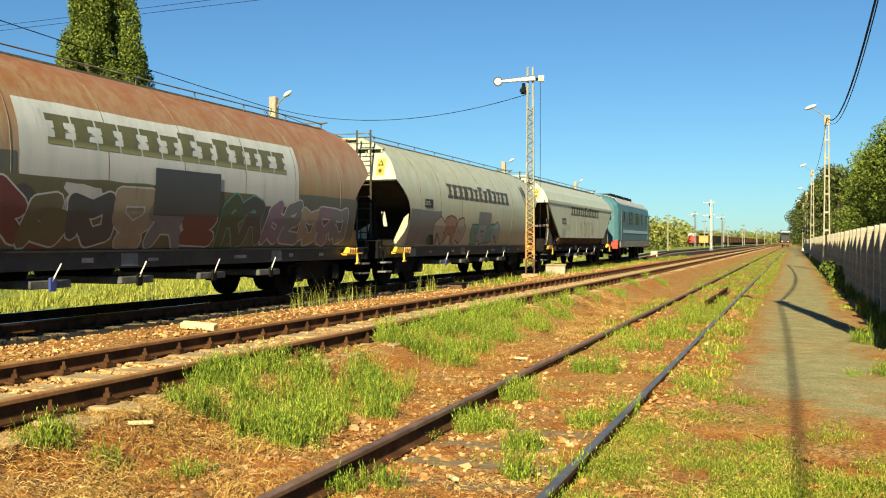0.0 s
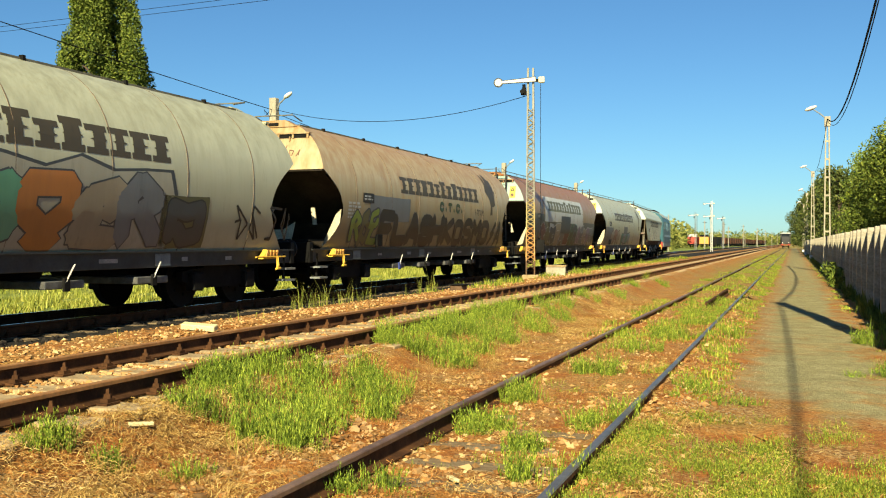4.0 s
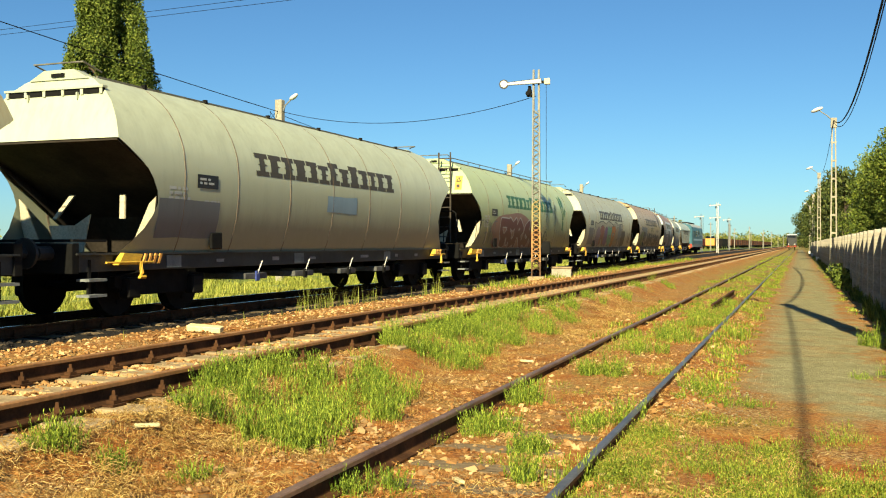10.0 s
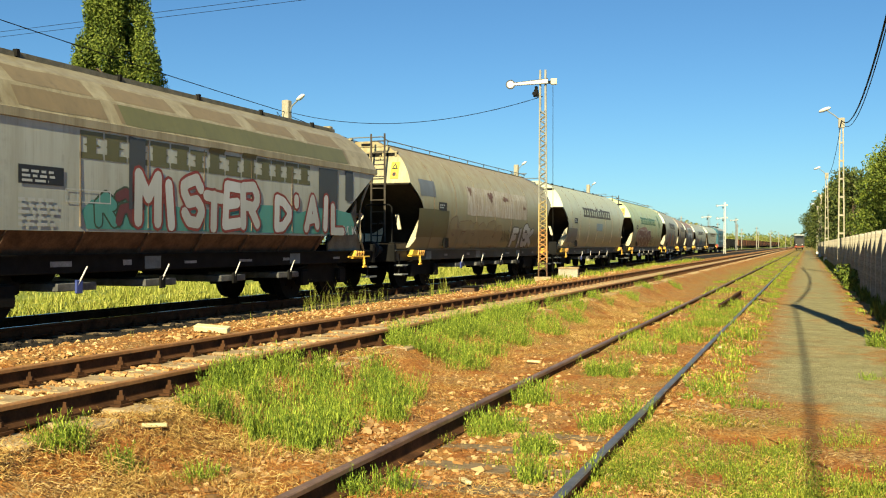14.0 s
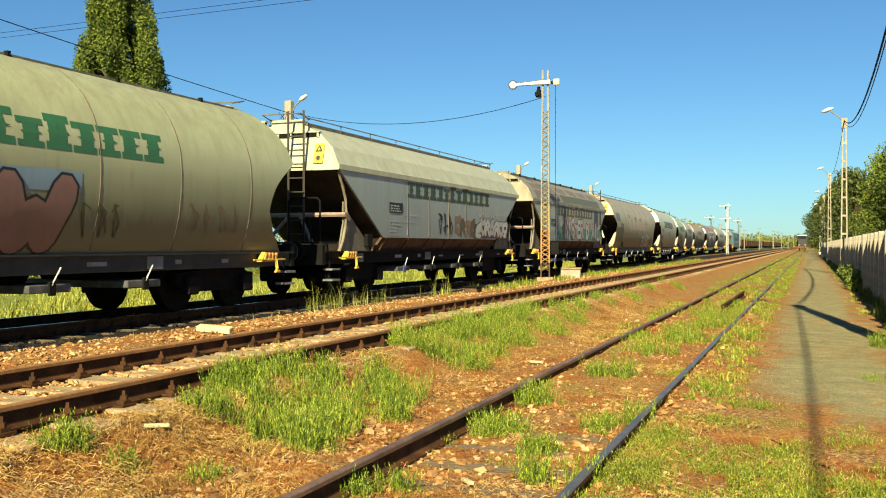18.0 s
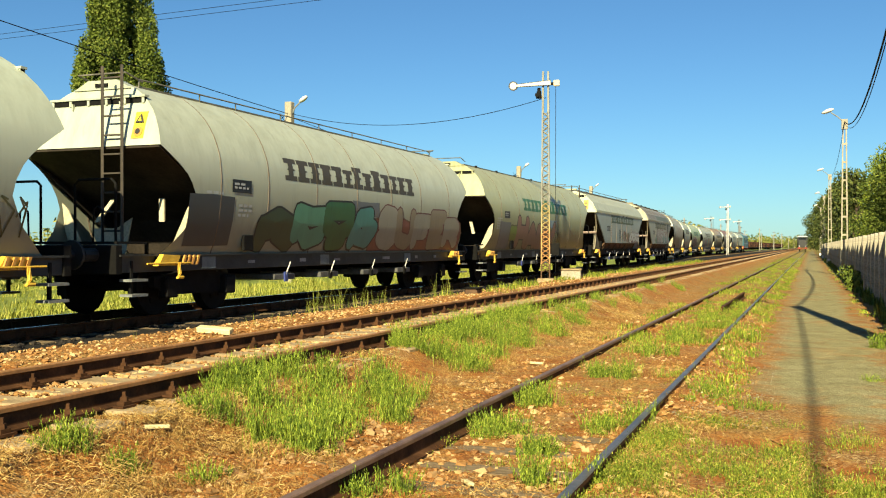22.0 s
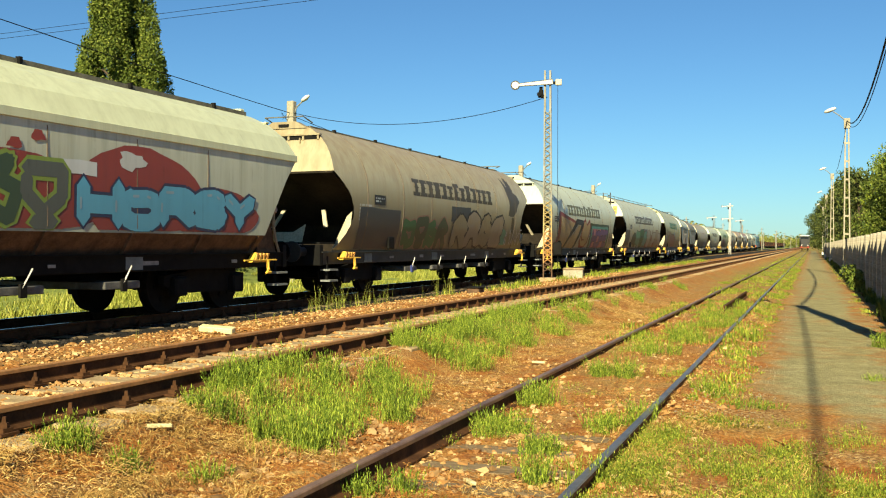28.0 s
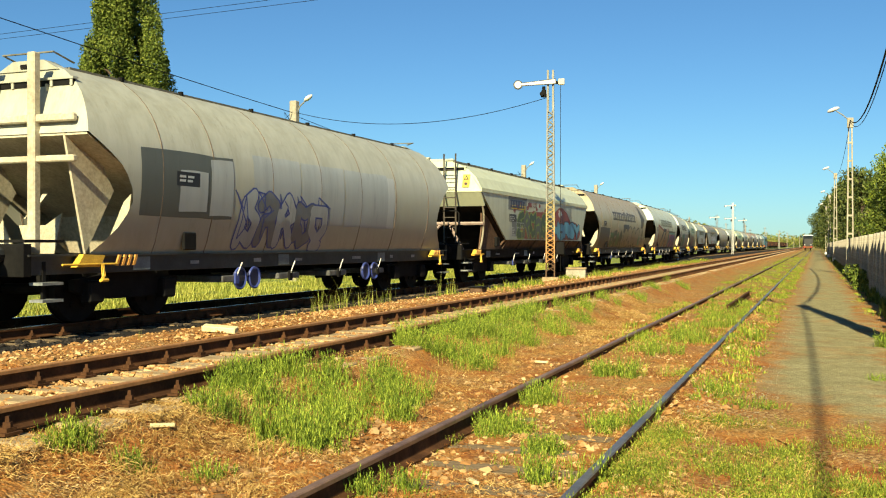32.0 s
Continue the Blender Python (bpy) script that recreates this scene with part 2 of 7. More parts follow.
def ground_z(x, y):
    p = -x
    knots = ((-400, -0.3), (-2.2, -0.42), (0.6, -0.43), (1.24, -0.375), (1.38, -0.42), (1.60, -0.468), (2.5, -0.474), (2.92, -0.46), (3.1, -0.41), (4.0, -0.36), (4.82, -0.085), (5.0, -0.10), (5.16, -0.13), (7.05, -0.12), (7.6, 0.0), (8.4, -0.02), (9.3, -0.26),
             (9.9, -0.20), (17.0, -0.22), (19.5, -0.55), (400, -0.6))
    h = -0.6
    for (a, za), (c, zc) in zip(knots, knots[1:]):
        if p <= c:
            h = za + (zc - za) * smooth(a, c, p)
            break
    # farther off the earth closes over the siding; the nearest sleeper ends of the next track lie bare
    h += 0.075 * smooth(7.5, 12.0, y) * smooth(1.0, 1.3, p) * smooth(3.4, 2.9, p)
    h -= 0.05 * smooth(7.2, 8.0, y) * smooth(0.45, 0.15, p) * smooth(-1.1, -0.8, p)
    return h - 0.05 * smooth(7.7, 6.7, y) * smooth(4.6, 4.76, p) * smooth(5.2, 5.05, p)


# ---- ground ----
def span(n, l, v, a, c):
    x = n.new("ShaderNodeMapRange")
    x.inputs[1].default_value, x.inputs[2].default_value = a, c
    l.new(v, x.inputs[0])
    return x.outputs[0]


def grit(n, l, v, scale):
    """crushed stone: a random number for each stone, and its height"""
    x = n.new("ShaderNodeTexVoronoi")
    x.inputs["Scale"].default_value = scale
    l.new(v, x.inputs["Vector"])
    s = n.new("ShaderNodeSeparateColor")
    l.new(x.outputs["Color"], s.inputs[0])
    return s.outputs[0], x.outputs["Distance"]


def soil(n, l, v):
    a = noise_tex(n, l, v, 0.75, 8, 0.7)
    g = noise_tex(n, l, v, 2.6, 7, 0.75)
    f = noise_tex(n, l, v, 30, 5, 0.75)
    cell, rise = grit(n, l, v, 52)
    earth = ramp(n, l, g, [(0.30, (0.10, 0.040, 0.010)), (0.43, (0.35, 0.108, 0.018)), (0.56, (0.45, 0.18, 0.034)), (0.72, (0.56, 0.36, 0.12))])
    stones = ramp(n, l, cell, [(0.0, (0.08, 0.04, 0.016)), (0.35, (0.28, 0.135, 0.040)), (0.7, (0.43, 0.26, 0.09)), (1.0, (0.58, 0.44, 0.22))])
    c = mix(n, l, ramp(n, l, noise_tex(n, l, v, 1.7, 6, 0.7), [(0.42, (0.12, 0.12, 0.12)), (0.60, (0.85, 0.85, 0.85))]), earth, stones)
    dry = ramp(n, l, f, [(0.3, (0.18, 0.10, 0.025)), (0.55, (0.40, 0.26, 0.07)), (0.75, (0.56, 0.40, 0.14))])
    c = mix(n, l, ramp(n, l, a, [(0.52, (0, 0, 0)), (0.64, (0.6, 0.6, 0.6))]), c, dry)
    grain = ramp(n, l, f, [(0.30, (0.36, 0.36, 0.36)), (0.68, (1.22, 1.22, 1.22))])
    return mix(n, l, 1.0, c, grain, "MULTIPLY"), a, g, f, rise


def relief(n, l, b, f, rise, strength=0.55):
    h = math_node(n, l, "ADD", math_node(n, l, "MULTIPLY", rise, -1.2), f)
    bump(n, l, h, b, strength, 0.016)


def ground_material():
    m, n, l, b = mat_base("ground")
    v = coords(n, l)
    sep = n.new("ShaderNodeSeparateXYZ")
    l.new(v, sep.inputs[0])
    x, y = sep.outputs[0], sep.outputs[1]
    c, a, g, f, rise = soil(n, l, v)
    # grass field beyond the tracks
    c = mix(n, l, span(n, l, x, -13.35, -14.4), c, ramp(n, l, g, [(0.3, (0.10, 0.15, 0.025)), (0.7, (0.27, 0.29, 0.06))]))
    # black bed of the main track: oil, and the train's shade put into the colour
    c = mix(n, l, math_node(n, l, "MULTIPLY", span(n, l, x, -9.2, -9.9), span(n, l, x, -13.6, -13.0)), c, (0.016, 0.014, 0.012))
    # far off the growth along the siding closes up
    k = math_node(n, l, "MULTIPLY", span(n, l, y, 22, 60), span(n, l, x, -4.6, -3.2))
    k = math_node(n, l, "MULTIPLY", k, ramp(n, l, a, [(0.35, (0.2, 0.2, 0.2)), (0.6, (0.9, 0.9, 0.9))]))
    c = mix(n, l, k, c, ramp(n, l, f, [(0.3, (0.13, 0.15, 0.03)), (0.7, (0.30, 0.28, 0.07))]))
    l.new(mix(n, l, 1.0, c, TONE, "MULTIPLY"), b.inputs["Base Color"])
    b.inputs["Roughness"].default_value = 0.95
    b.inputs["Specular IOR Level"].default_value = 0.2
    relief(n, l, b, f, rise)
    return m


def path_material():
    """trodden grey-tan gravel that thins out into the earth at its edges"""
    m, n, l, b = mat_base("path")
    v = coords(n, l)
    sep = n.new("ShaderNodeSeparateXYZ")
    l.new(v, sep.inputs[0])
    x, y = sep.outputs[0], sep.outputs[1]
    c, a, g, f, rise = soil(n, l, v)
    cell, up = grit(n, l, v, 75)
    grey = ramp(n, l, g, [(0.3, (0.21, 0.178, 0.082)), (0.5, (0.285, 0.250, 0.122)), (0.7, (0.37, 0.33, 0.175))])
    chips = ramp(n, l, cell, [(0.0, (0.62, 0.60, 0.55)), (0.5, (0.95, 0.95, 0.95)), (0.9, (1.10, 1.10, 1.10)), (1.0, (1.45, 1.45, 1.45))])
    grey = mix(n, l, 1.0, grey, chips, "MULTIPLY")
    bend = math_node(n, l, "MULTIPLY", span(n, l, y, 11.6, 7.6), -2.2)
    wild = math_node(n, l, "MULTIPLY", math_node(n, l, "SUBTRACT", noise_tex(n, l, v, 1.6, 6, 0.65), 0.5), 2.2)
    left = math_node(n, l, "ADD", math_node(n, l, "ADD", x, bend), wild)
    right = math_node(n, l, "ADD", math_node(n, l, "MULTIPLY", x, -1.0), wild)
    k = math_node(n, l, "MULTIPLY", span(n, l, left, -0.85, -0.25), span(n, l, right, -1.15, -0.75))
    k = math_node(n, l, "MULTIPLY", k, ramp(n, l, a, [(0.36, (0.55, 0.55, 0.55)), (0.48, (1, 1, 1))]))
    l.new(mix(n, l, 1.0, mix(n, l, k, c, grey), TONE, "MULTIPLY"), b.inputs["Base Color"])
    b.inputs["Roughness"].default_value = 0.95
    b.inputs["Specular IOR Level"].default_value = 0.2
    relief(n, l, b, f, up, 0.5)
    return m


M["path"] = path_material()
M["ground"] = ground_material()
rng = random.Random(7)


def build_ground():
    xs = [-2500, -900, -400, -200, -110, -70, -50, -38, -30, -25]
    x = -21.0
    while x < 5.0:
        xs.append(x)
        x += 0.22 if -10.5 < x < 2.5 else 0.5
    xs += [6, 9, 14, 22, 40, 80, 200, 500, 2500]
    ys = [-300, -80, -30, -12, -4]
    y = 0.0
    while y < 1200:
        ys.append(y)
        y += max(0.22, y * 0.028)
    ys += [1600, 2600, 4000]
    verts, faces = [], []
    for yy in ys:
        for xx in xs:
            near = max(0.0, 1 - abs(yy) / 70) if -21 < xx < 5 else 0
            h = ground_z(xx, yy) + near * (0.035 * noise.noise((xx * 1.1, yy * 1.1, 0)) + 0.022 * noise.noise((xx * 3.7, yy * 3.7, 5)))
            verts.append((xx, yy, h))
    nx = len(xs)
    for j in range(len(ys) - 1):
        for i in range(nx - 1):
            a = j * nx + i
            faces.append((a, a + 1, a + 1 + nx, a + nx))
    me = bpy.data.meshes.new("ground")
    me.from_pydata(verts, [], faces)
    me.materials.append(M["ground"])
    me.polygons.foreach_set("use_smooth", [True] * len(faces))
    tagged(new("ground", me), "rust-coloured gravelly earth with dry grass", "ground", kind="structure")


build_ground()


def build_path():
    bm = bmesh.new()
    rows = []
    ys = [6.6 + i * 0.3 for i in range(105)] + [38 + i * 3 for i in range(95)]
    for y in ys:
        lft = -0.95 + 1.33 * smooth(10.5, 6.6, y) + 0.22 * noise.noise((0, y * 0.7, 3)) + 0.1 * noise.noise((0, y * 2.3, 4))
        rgt = 1.32 + 0.15 * noise.noise((9, y * 0.5, 3))
        row = []
        for i in range(11):
            x = lft + (rgt - lft) * i / 10
            near = max(0.0, 1 - abs(y) / 70)
            z = ground_z(x, y) + near * (0.030 * noise.noise((x * 1.1, y * 1.1, 0)) + 0.004 * noise.noise((x * 3.7, y * 3.7, 5))) + 0.020 - (0.04 if i in (0, 10) else 0) - 0.04 * (y < 6.7) + 0.05 * smooth(7.2, 8.0, y) * smooth(0.45, 0.15, -x) * smooth(-1.1, -0.8, -x)
            row.append(bm.verts.new((x, y, z)))
        rows.append(row)
    for a, c in zip(rows, rows[1:]):
        for i in range(10):
            bm.faces.new((a[i], a[i + 1], c[i + 1], c[i]))
    tagged(part("pavement", bm, "path", smooth=True), "trodden grey-tan gravel footpath beside the siding", "path", kind="structure")


build_path()

# ---- tracks ----
RAIL = [(-0.070, 0.0), (0.070, 0.0), (0.070, 0.012), (0.012, 0.032), (0.010, 0.118), (0.034, 0.132), (0.034, 0.160), (0.026, 0.168), (-0.026, 0.168),
        (-0.034, 0.160), (-0.034, 0.132), (-0.010, 0.118), (-0.012, 0.032), (-0.070, 0.012)]


def rail(name, parent, line, z_top, top_mat):
    """one rail along a line of (x, y) points, its head's crown in another material; the dark web takes in the head's
    shade
    """
    verts, faces, mi = [], [], []
    n = len(RAIL)
    for x, y in line:
        verts += [(x + a, y, z_top - 0.168 + h) for a, h in RAIL]
    for j in range(len(line) - 1):
        for i in range(n):
            a, c = j * n + i, j * n + (i + 1) % n
            faces.append((a, c, c + n, a + n))
            # rusty rails: head sides take the bright rust too, as if lit
            mi.append(1 if i in ((6, 7, 8) if top_mat in ("rail_polished", "rail_top") else (5, 6, 7, 8, 9)) else 0)
    faces.append(tuple(range(n))[::-1])
    mi.append(0)
    me = bpy.data.meshes.new(name)
    me.from_pydata(verts, [], faces)
    me.materials.append(M["rail_side"])
    me.materials.append(M[top_mat])
    me.polygons.foreach_set("material_index", mi)
    return share(name, me, parent)


def sleeper_mesh(name, half, wide, high, material, rough=0.01):
    bm = bx(-half, half, -wide / 2, wide / 2, -high, 0, bevel=0.015)
    for v in bm.verts:
        v.co += Vector((rng.uniform(-1, 1), rng.uniform(-1, 1), rng.uniform(-0.5, 0.2))) * rough
    me = bpy.data.meshes.new(name)
    bm.to_mesh(me)
    bm.free()
    me.materials.append(M[material])
    return me


def clip_mesh():
    """base plate, clips and coach screws that hold a rail"""
    bm = bx(-0.17, 0.17, -0.08, 0.08, 0, 0.02)
    for sx in (-1, 1):
        box(bm, sx * 0.115 - 0.035, sx * 0.115 + 0.035, -0.045, 0.045, 0.02, 0.05)
        tube(bm, [(sx * 0.115, 0, 0.05), (sx * 0.115, 0, 0.085)], 0.034, 6, 0.030)
        tube(bm, [(sx * 0.115, 0, 0.085), (sx * 0.115, 0, 0.125)], 0.018, 6, 0.014)
    me = bpy.data.meshes.new("rail_clip")
    bm.to_mesh(me)
    bm.free()
    me.materials.append(M["rail_side"])
    return me


def joined(name, parent, me, places, material, kind="stuff"):
    """many alike pieces in one mesh"""
    src = np.array([v.co[:] for v in me.vertices])
    polys = [list(p.vertices) for p in me.polygons]
    verts, faces = [], []
    for m in places:
        o = len(verts)
        r = np.array(m.to_3x3())
        verts += [tuple(q) for q in src @ r.T + np.array(m.translation)]
        faces += [[i + o for i in p] for p in polys]
    out = bpy.data.meshes.new(name)
    out.from_pydata(verts, [], faces)
    out.materials.append(M[material])
    return tagged(share(name, out, parent), kind=kind)


CLIP = clip_mesh()


def track(label, xfun, z, y0, y1, step, mesh, top_mat, singles, clips, seed):
    r = random.Random(seed)
    t = empty("railway_track", pose(0, 0, 0), label, "railway track", kind="structure")
    ys = [y0]
    while ys[-1] < y1:
        ys.append(ys[-1] + max(2.0, ys[-1] * 0.03))
    for off in (-0.752, 0.752):
        rail("rail", t, [(xfun(y) + off, y) for y in ys], z, "rail_worn" if top_mat == "rail_top" and off < 0 else top_mat)
    y, k, rest, crest = y0 + 0.3, 0, [], []
    while y < min(y1, 260):
        m = pose(xfun(y) + r.uniform(-0.03, 0.03), y + r.uniform(-0.03, 0.03), z - 0.168 + r.uniform(-0.012, 0.0), 0, 0, a_dir(y) * (xfun is a_x) + r.uniform(-1, 1))
        if 3 < y and k < singles:
            share("sleeper", mesh, t, m)
            k += 1
        else:
            rest.append(m)
        if clips and y < 90:
            for off in (-0.752, 0.752):
                crest.append(pose(xfun(y) + off, y, z - 0.17))
        y += step
    if rest:
        joined("distant_sleepers", t, mesh, rest, mesh.materials[0].name)
    if crest:
        joined("rail_fastenings", t, CLIP, crest, "rail_side")
    return t


M["concrete_sleeper"] = M["concrete"]
S_CON = sleeper_mesh("sleeper", 1.25, 0.32, 0.20, "concrete", 0.012)
S_WOOD = sleeper_mesh("sleeper", 1.30, 0.25, 0.15, "wood_old", 0.02)
track("shaded main track under the moving train", a_x, Z_A, -60, 420, 0.62, S_WOOD, "rail_polished", 60, True, 3)
track("brown-railed track on pale concrete sleepers", lambda y: B_X, Z_B, -12, 900, 0.62, S_CON, "rail_rusty", 150, True, 4)
track("overgrown rusty siding with rotting sleepers", lambda y: C_X, Z_C, -6, 900, 0.66, S_WOOD, "rail_top", 90, False, 5)



# ---- stones, weeds and grass ----
def pebble_mesh():
    bm = bmesh.new()
    for q in ((1, 0, 0), (-1, 0, 0), (0, 1, 0), (0, -1, 0), (0, 0, 1), (0, 0, -1), (0.6, 0.6, 0.5), (-0.6, 0.5, -0.6)):
        bm.verts.new(Vector(q) * rng.uniform(0.7, 1.25))
    bmesh.ops.convex_hull(bm, input=bm.verts[:])
    me = bpy.data.meshes.new("pebble")
    bm.to_mesh(me)
    bm.free()
    return me


PEB = [pebble_mesh() for _ in range(6)]


def scatter_stones(name, label, count, place, size, material, seed, lift=0.0):
    r = random.Random(seed)
    verts, faces = [], []
    src = [(np.array([v.co[:] for v in me.vertices]), [list(p.vertices) for p in me.polygons]) for me in PEB]
    for _ in range(count):
        x, y = place(r)
        s = size * r.choice((0.4, 0.5, 0.7, 0.9, 1.0, 1.5)) * r.uniform(0.8, 1.2)
        co, fs = src[r.randrange(6)]
        rot = np.array(Euler((r.uniform(0, 6), r.uniform(0, 6), r.uniform(0, 6))).to_matrix())
        p = co @ rot.T * (s * np.array((1.0, 1.0, 0.65))) + np.array((x, y, ground_z(x, y) + s * 0.25 + lift))
        o = len(verts)
        verts += [tuple(q) for q in p]
        faces += [[i + o for i in f] for f in fs]
    me = bpy.data.meshes.new(name)
    me.from_pydata(verts, [], faces)
    me.materials.append(M[material])
    return tagged(new(name, me), label, "stones", kind="stuff")


def depth_y(r, a, b):
    """denser near the camera"""
    return a + (b - a) * r.random() ** 2.0


scatter_stones("ballast_stones", "reddish crushed stone ballast", 11000, lambda r: (B_X + r.uniform(-2.0, 1.0), depth_y(r, 3.5, 45)), 0.026, "stone", 11)
scatter_stones("ballast_stones", "reddish loose stones between the tracks", 15000, lambda r: (r.uniform(-5.0, -0.7), depth_y(r, 4.2, 34)), 0.011, "stone", 12)
scatter_stones("broken_rocks", "brown broken rocks beside the siding rail", 420, lambda r: (C_X - 1.35 + r.gauss(0, 0.24), depth_y(r, 4.1, 8.5)), 0.036, "rock_brown", 17)
scatter_stones("broken_rocks", "brown broken rocks between the siding rails", 300, lambda r: (C_X + r.uniform(-0.6, 0.6), depth_y(r, 4.3, 9.5)), 0.030, "rock_brown", 18)
scatter_stones("ballast_stones", "pinkish stones heaped between the sleepers", 9000, lambda r: (B_X + r.uniform(-0.68, 0.68), depth_y(r, 3.5, 34)), 0.026, "stone", 19, 0.004)
scatter_stones("ballast_stones", "coarse broken stones along the siding rails", 3200, lambda r: (C_X + r.choice((-1.25, -0.4, 0.3, 0.95)) + r.gauss(0, 0.22), depth_y(r, 4.2, 22)), 0.026, "stone", 16)
scatter_stones("path_stones", "small loose stones on the footpath", 6000, lambda r: (r.uniform(-1.2, 1.3), depth_y(r, 9.0, 34)), 0.0075, "path_stone", 15, 0.018)
scatter_stones("ballast_stones", "ballast under the train, black with oil and painted-in shade", 7000, lambda r: (r.uniform(-12.9, -9.4), depth_y(r, 5, 60)), 0.035, "stone_black", 13)
scatter_stones("ballast_stones", "pinkish ballast shoulder between the two tracks", 6000, lambda r: (r.uniform(-8.6, -7.0), depth_y(r, 5, 60)), 0.021, "stone", 14)


def blade_patch(name, label, spots, material, seed, high, wide=0.006, lean=0.35):
    """grass or weeds: tapered bent blades round the spots (x, y, radius, count, height factor)"""
    r = random.Random(seed)
    verts, faces = [], []
    for cx, cy, rad, cnt, hf in spots:
        for _ in range(cnt):
            a, d = r.uniform(0, 6.283), rad * math.sqrt(r.random())
            x, y = cx + d * math.cos(a), cy + d * math.sin(a)
            h = high * hf * r.uniform(0.45, 1.15) * (1.1 - 0.5 * (d / rad) ** 2)
            az, ln, w = r.uniform(0, 6.283), r.uniform(0.05, lean) * h, wide * r.uniform(0.7, 1.5)
            z = ground_z(x, y) - 0.01
            dx, dy, sx, sy = math.cos(az) * ln, math.sin(az) * ln, -math.sin(az) * w, math.cos(az) * w
            o = len(verts)
            verts += [(x - sx, y - sy, z), (x + sx, y + sy, z), (x + dx * 0.35 + sx, y + dy * 0.35 + sy, z + h * 0.55), (x + dx * 0.35 - sx, y + dy * 0.35 - sy, z + h * 0.55),
                      (x + dx, y + dy, z + h)]
            faces += [(o, o + 1, o + 2, o + 3), (o + 3, o + 2, o + 4)]
    me = bpy.data.meshes.new(name)
    me.from_pydata(verts, [], faces)
    me.materials.append(M[material])
    return tagged(new(name, me), label, "grass", kind="stuff")


def straw_mat(name, label, spots, material, seed, length, wide=0.0019):
    """matted dead grass: thin bent straws lying on the earth"""
    r = random.Random(seed)
    verts, faces = [], []
    for cx, cy, rad, cnt in spots:
        base = r.uniform(0, 6.283)
        for _ in range(cnt):
            a, d = r.uniform(0, 6.283), rad * math.sqrt(r.random())
            x, y = cx + d * math.cos(a), cy + d * math.sin(a)
            az, s, w = base + r.gauss(0, 0.9), length * r.uniform(0.4, 1.3), wide * r.uniform(0.7, 1.5)
            z = ground_z(x, y) + r.uniform(0.004, 0.035)
            dx, dy, up = math.cos(az), math.sin(az), r.uniform(-0.02, 0.09) * s / 0.1 * 0.4
            o = len(verts)
            bend = r.uniform(-0.25, 0.25)
            verts += [(x - dy * w, y + dx * w, z), (x + dy * w, y - dx * w, z), (x + dx * s * 0.5 + dy * w, y + dy * s * 0.5 - dx * w, z + up + 0.01),
                      (x + dx * s * 0.5 - dy * w, y + dy * s * 0.5 + dx * w, z + up + 0.013), (x + (dx - dy * bend) * s, y + (dy + dx * bend) * s, z + up * 0.7)]
            faces += [(o, o + 1, o + 2, o + 3), (o + 3, o + 2, o + 4)]
    me = bpy.data.meshes.new(name)
    me.from_pydata(verts, [], faces)
    me.materials.append(M[material])
    return tagged(new(name, me), label, "dry grass", kind="stuff")


def weed_patch(name, label, spots, material, seed, high, stems=20, leaf=0.0031, leaves=12):
    """bushy weeds in tufts: bent stems set with narrow leaflets that stand up along them"""
    r = random.Random(seed)
    verts, faces = [], []
    for cx, cy, rad, cnt, hf in spots:
        for _ in range(max(1, cnt // stems)):
            a, d = r.uniform(0, 6.283), rad * math.sqrt(r.random()) * r.uniform(0.8, 1.15)
            tx, ty = cx + d * math.cos(a), cy + d * math.sin(a)
            if rad > 0.25 and noise.noise((tx * 2.8, ty * 2.8, 9)) < -0.08:
                continue
            th, tr = high * hf * r.choice((0.45, 0.7, 0.95, 1.2)) * r.uniform(0.85, 1.1), r.uniform(0.05, 0.12) + 0.03 * hf
            for _ in range(stems):
                a, d = r.uniform(0, 6.283), tr * math.sqrt(r.random())
                x, y = tx + d * math.cos(a), ty + d * math.sin(a)
                h = th * r.uniform(0.6, 1.12)
                az, ln = a + r.uniform(-0.6, 0.6), (0.06 + 0.42 * d / tr) * h * r.uniform(0.5, 1.1)
                ca, sa, z = math.cos(az) * ln, math.sin(az) * ln, ground_z(x, y) - 0.02
                for k in range(leaves):
                    f = 0.06 + 0.84 * k / (leaves - 1)
                    px, py, pz = x + ca * f * f, y + sa * f * f, z + h * f
                    b, s, w = r.uniform(0, 6.283), min(h, 0.3) * (0.21 - 0.09 * f) * r.uniform(0.7, 1.4), leaf * r.uniform(0.7, 1.5)
                    dx, dy, up = math.cos(b), math.sin(b), r.uniform(0.7, 1.3)
                    e = s * r.uniform(0.2, 0.6)
                    o = len(verts)
                    verts += [(px, py, pz), (px + dx * e * 0.6 - dy * w, py + dy * e * 0.6 + dx * w, pz + s * up * 0.5), (px + dx * e, py + dy * e, pz + s * up),
                              (px + dx * e * 0.6 + dy * w, py + dy * e * 0.6 - dx * w, pz + s * up * 0.5)]
                    faces.append((o, o + 1, o + 2, o + 3))
    me = bpy.data.meshes.new(name)
    me.from_pydata(verts, [], faces)
    me.materials.append(M[material])
    return tagged(new(name, me), label, "weeds", kind="stuff")


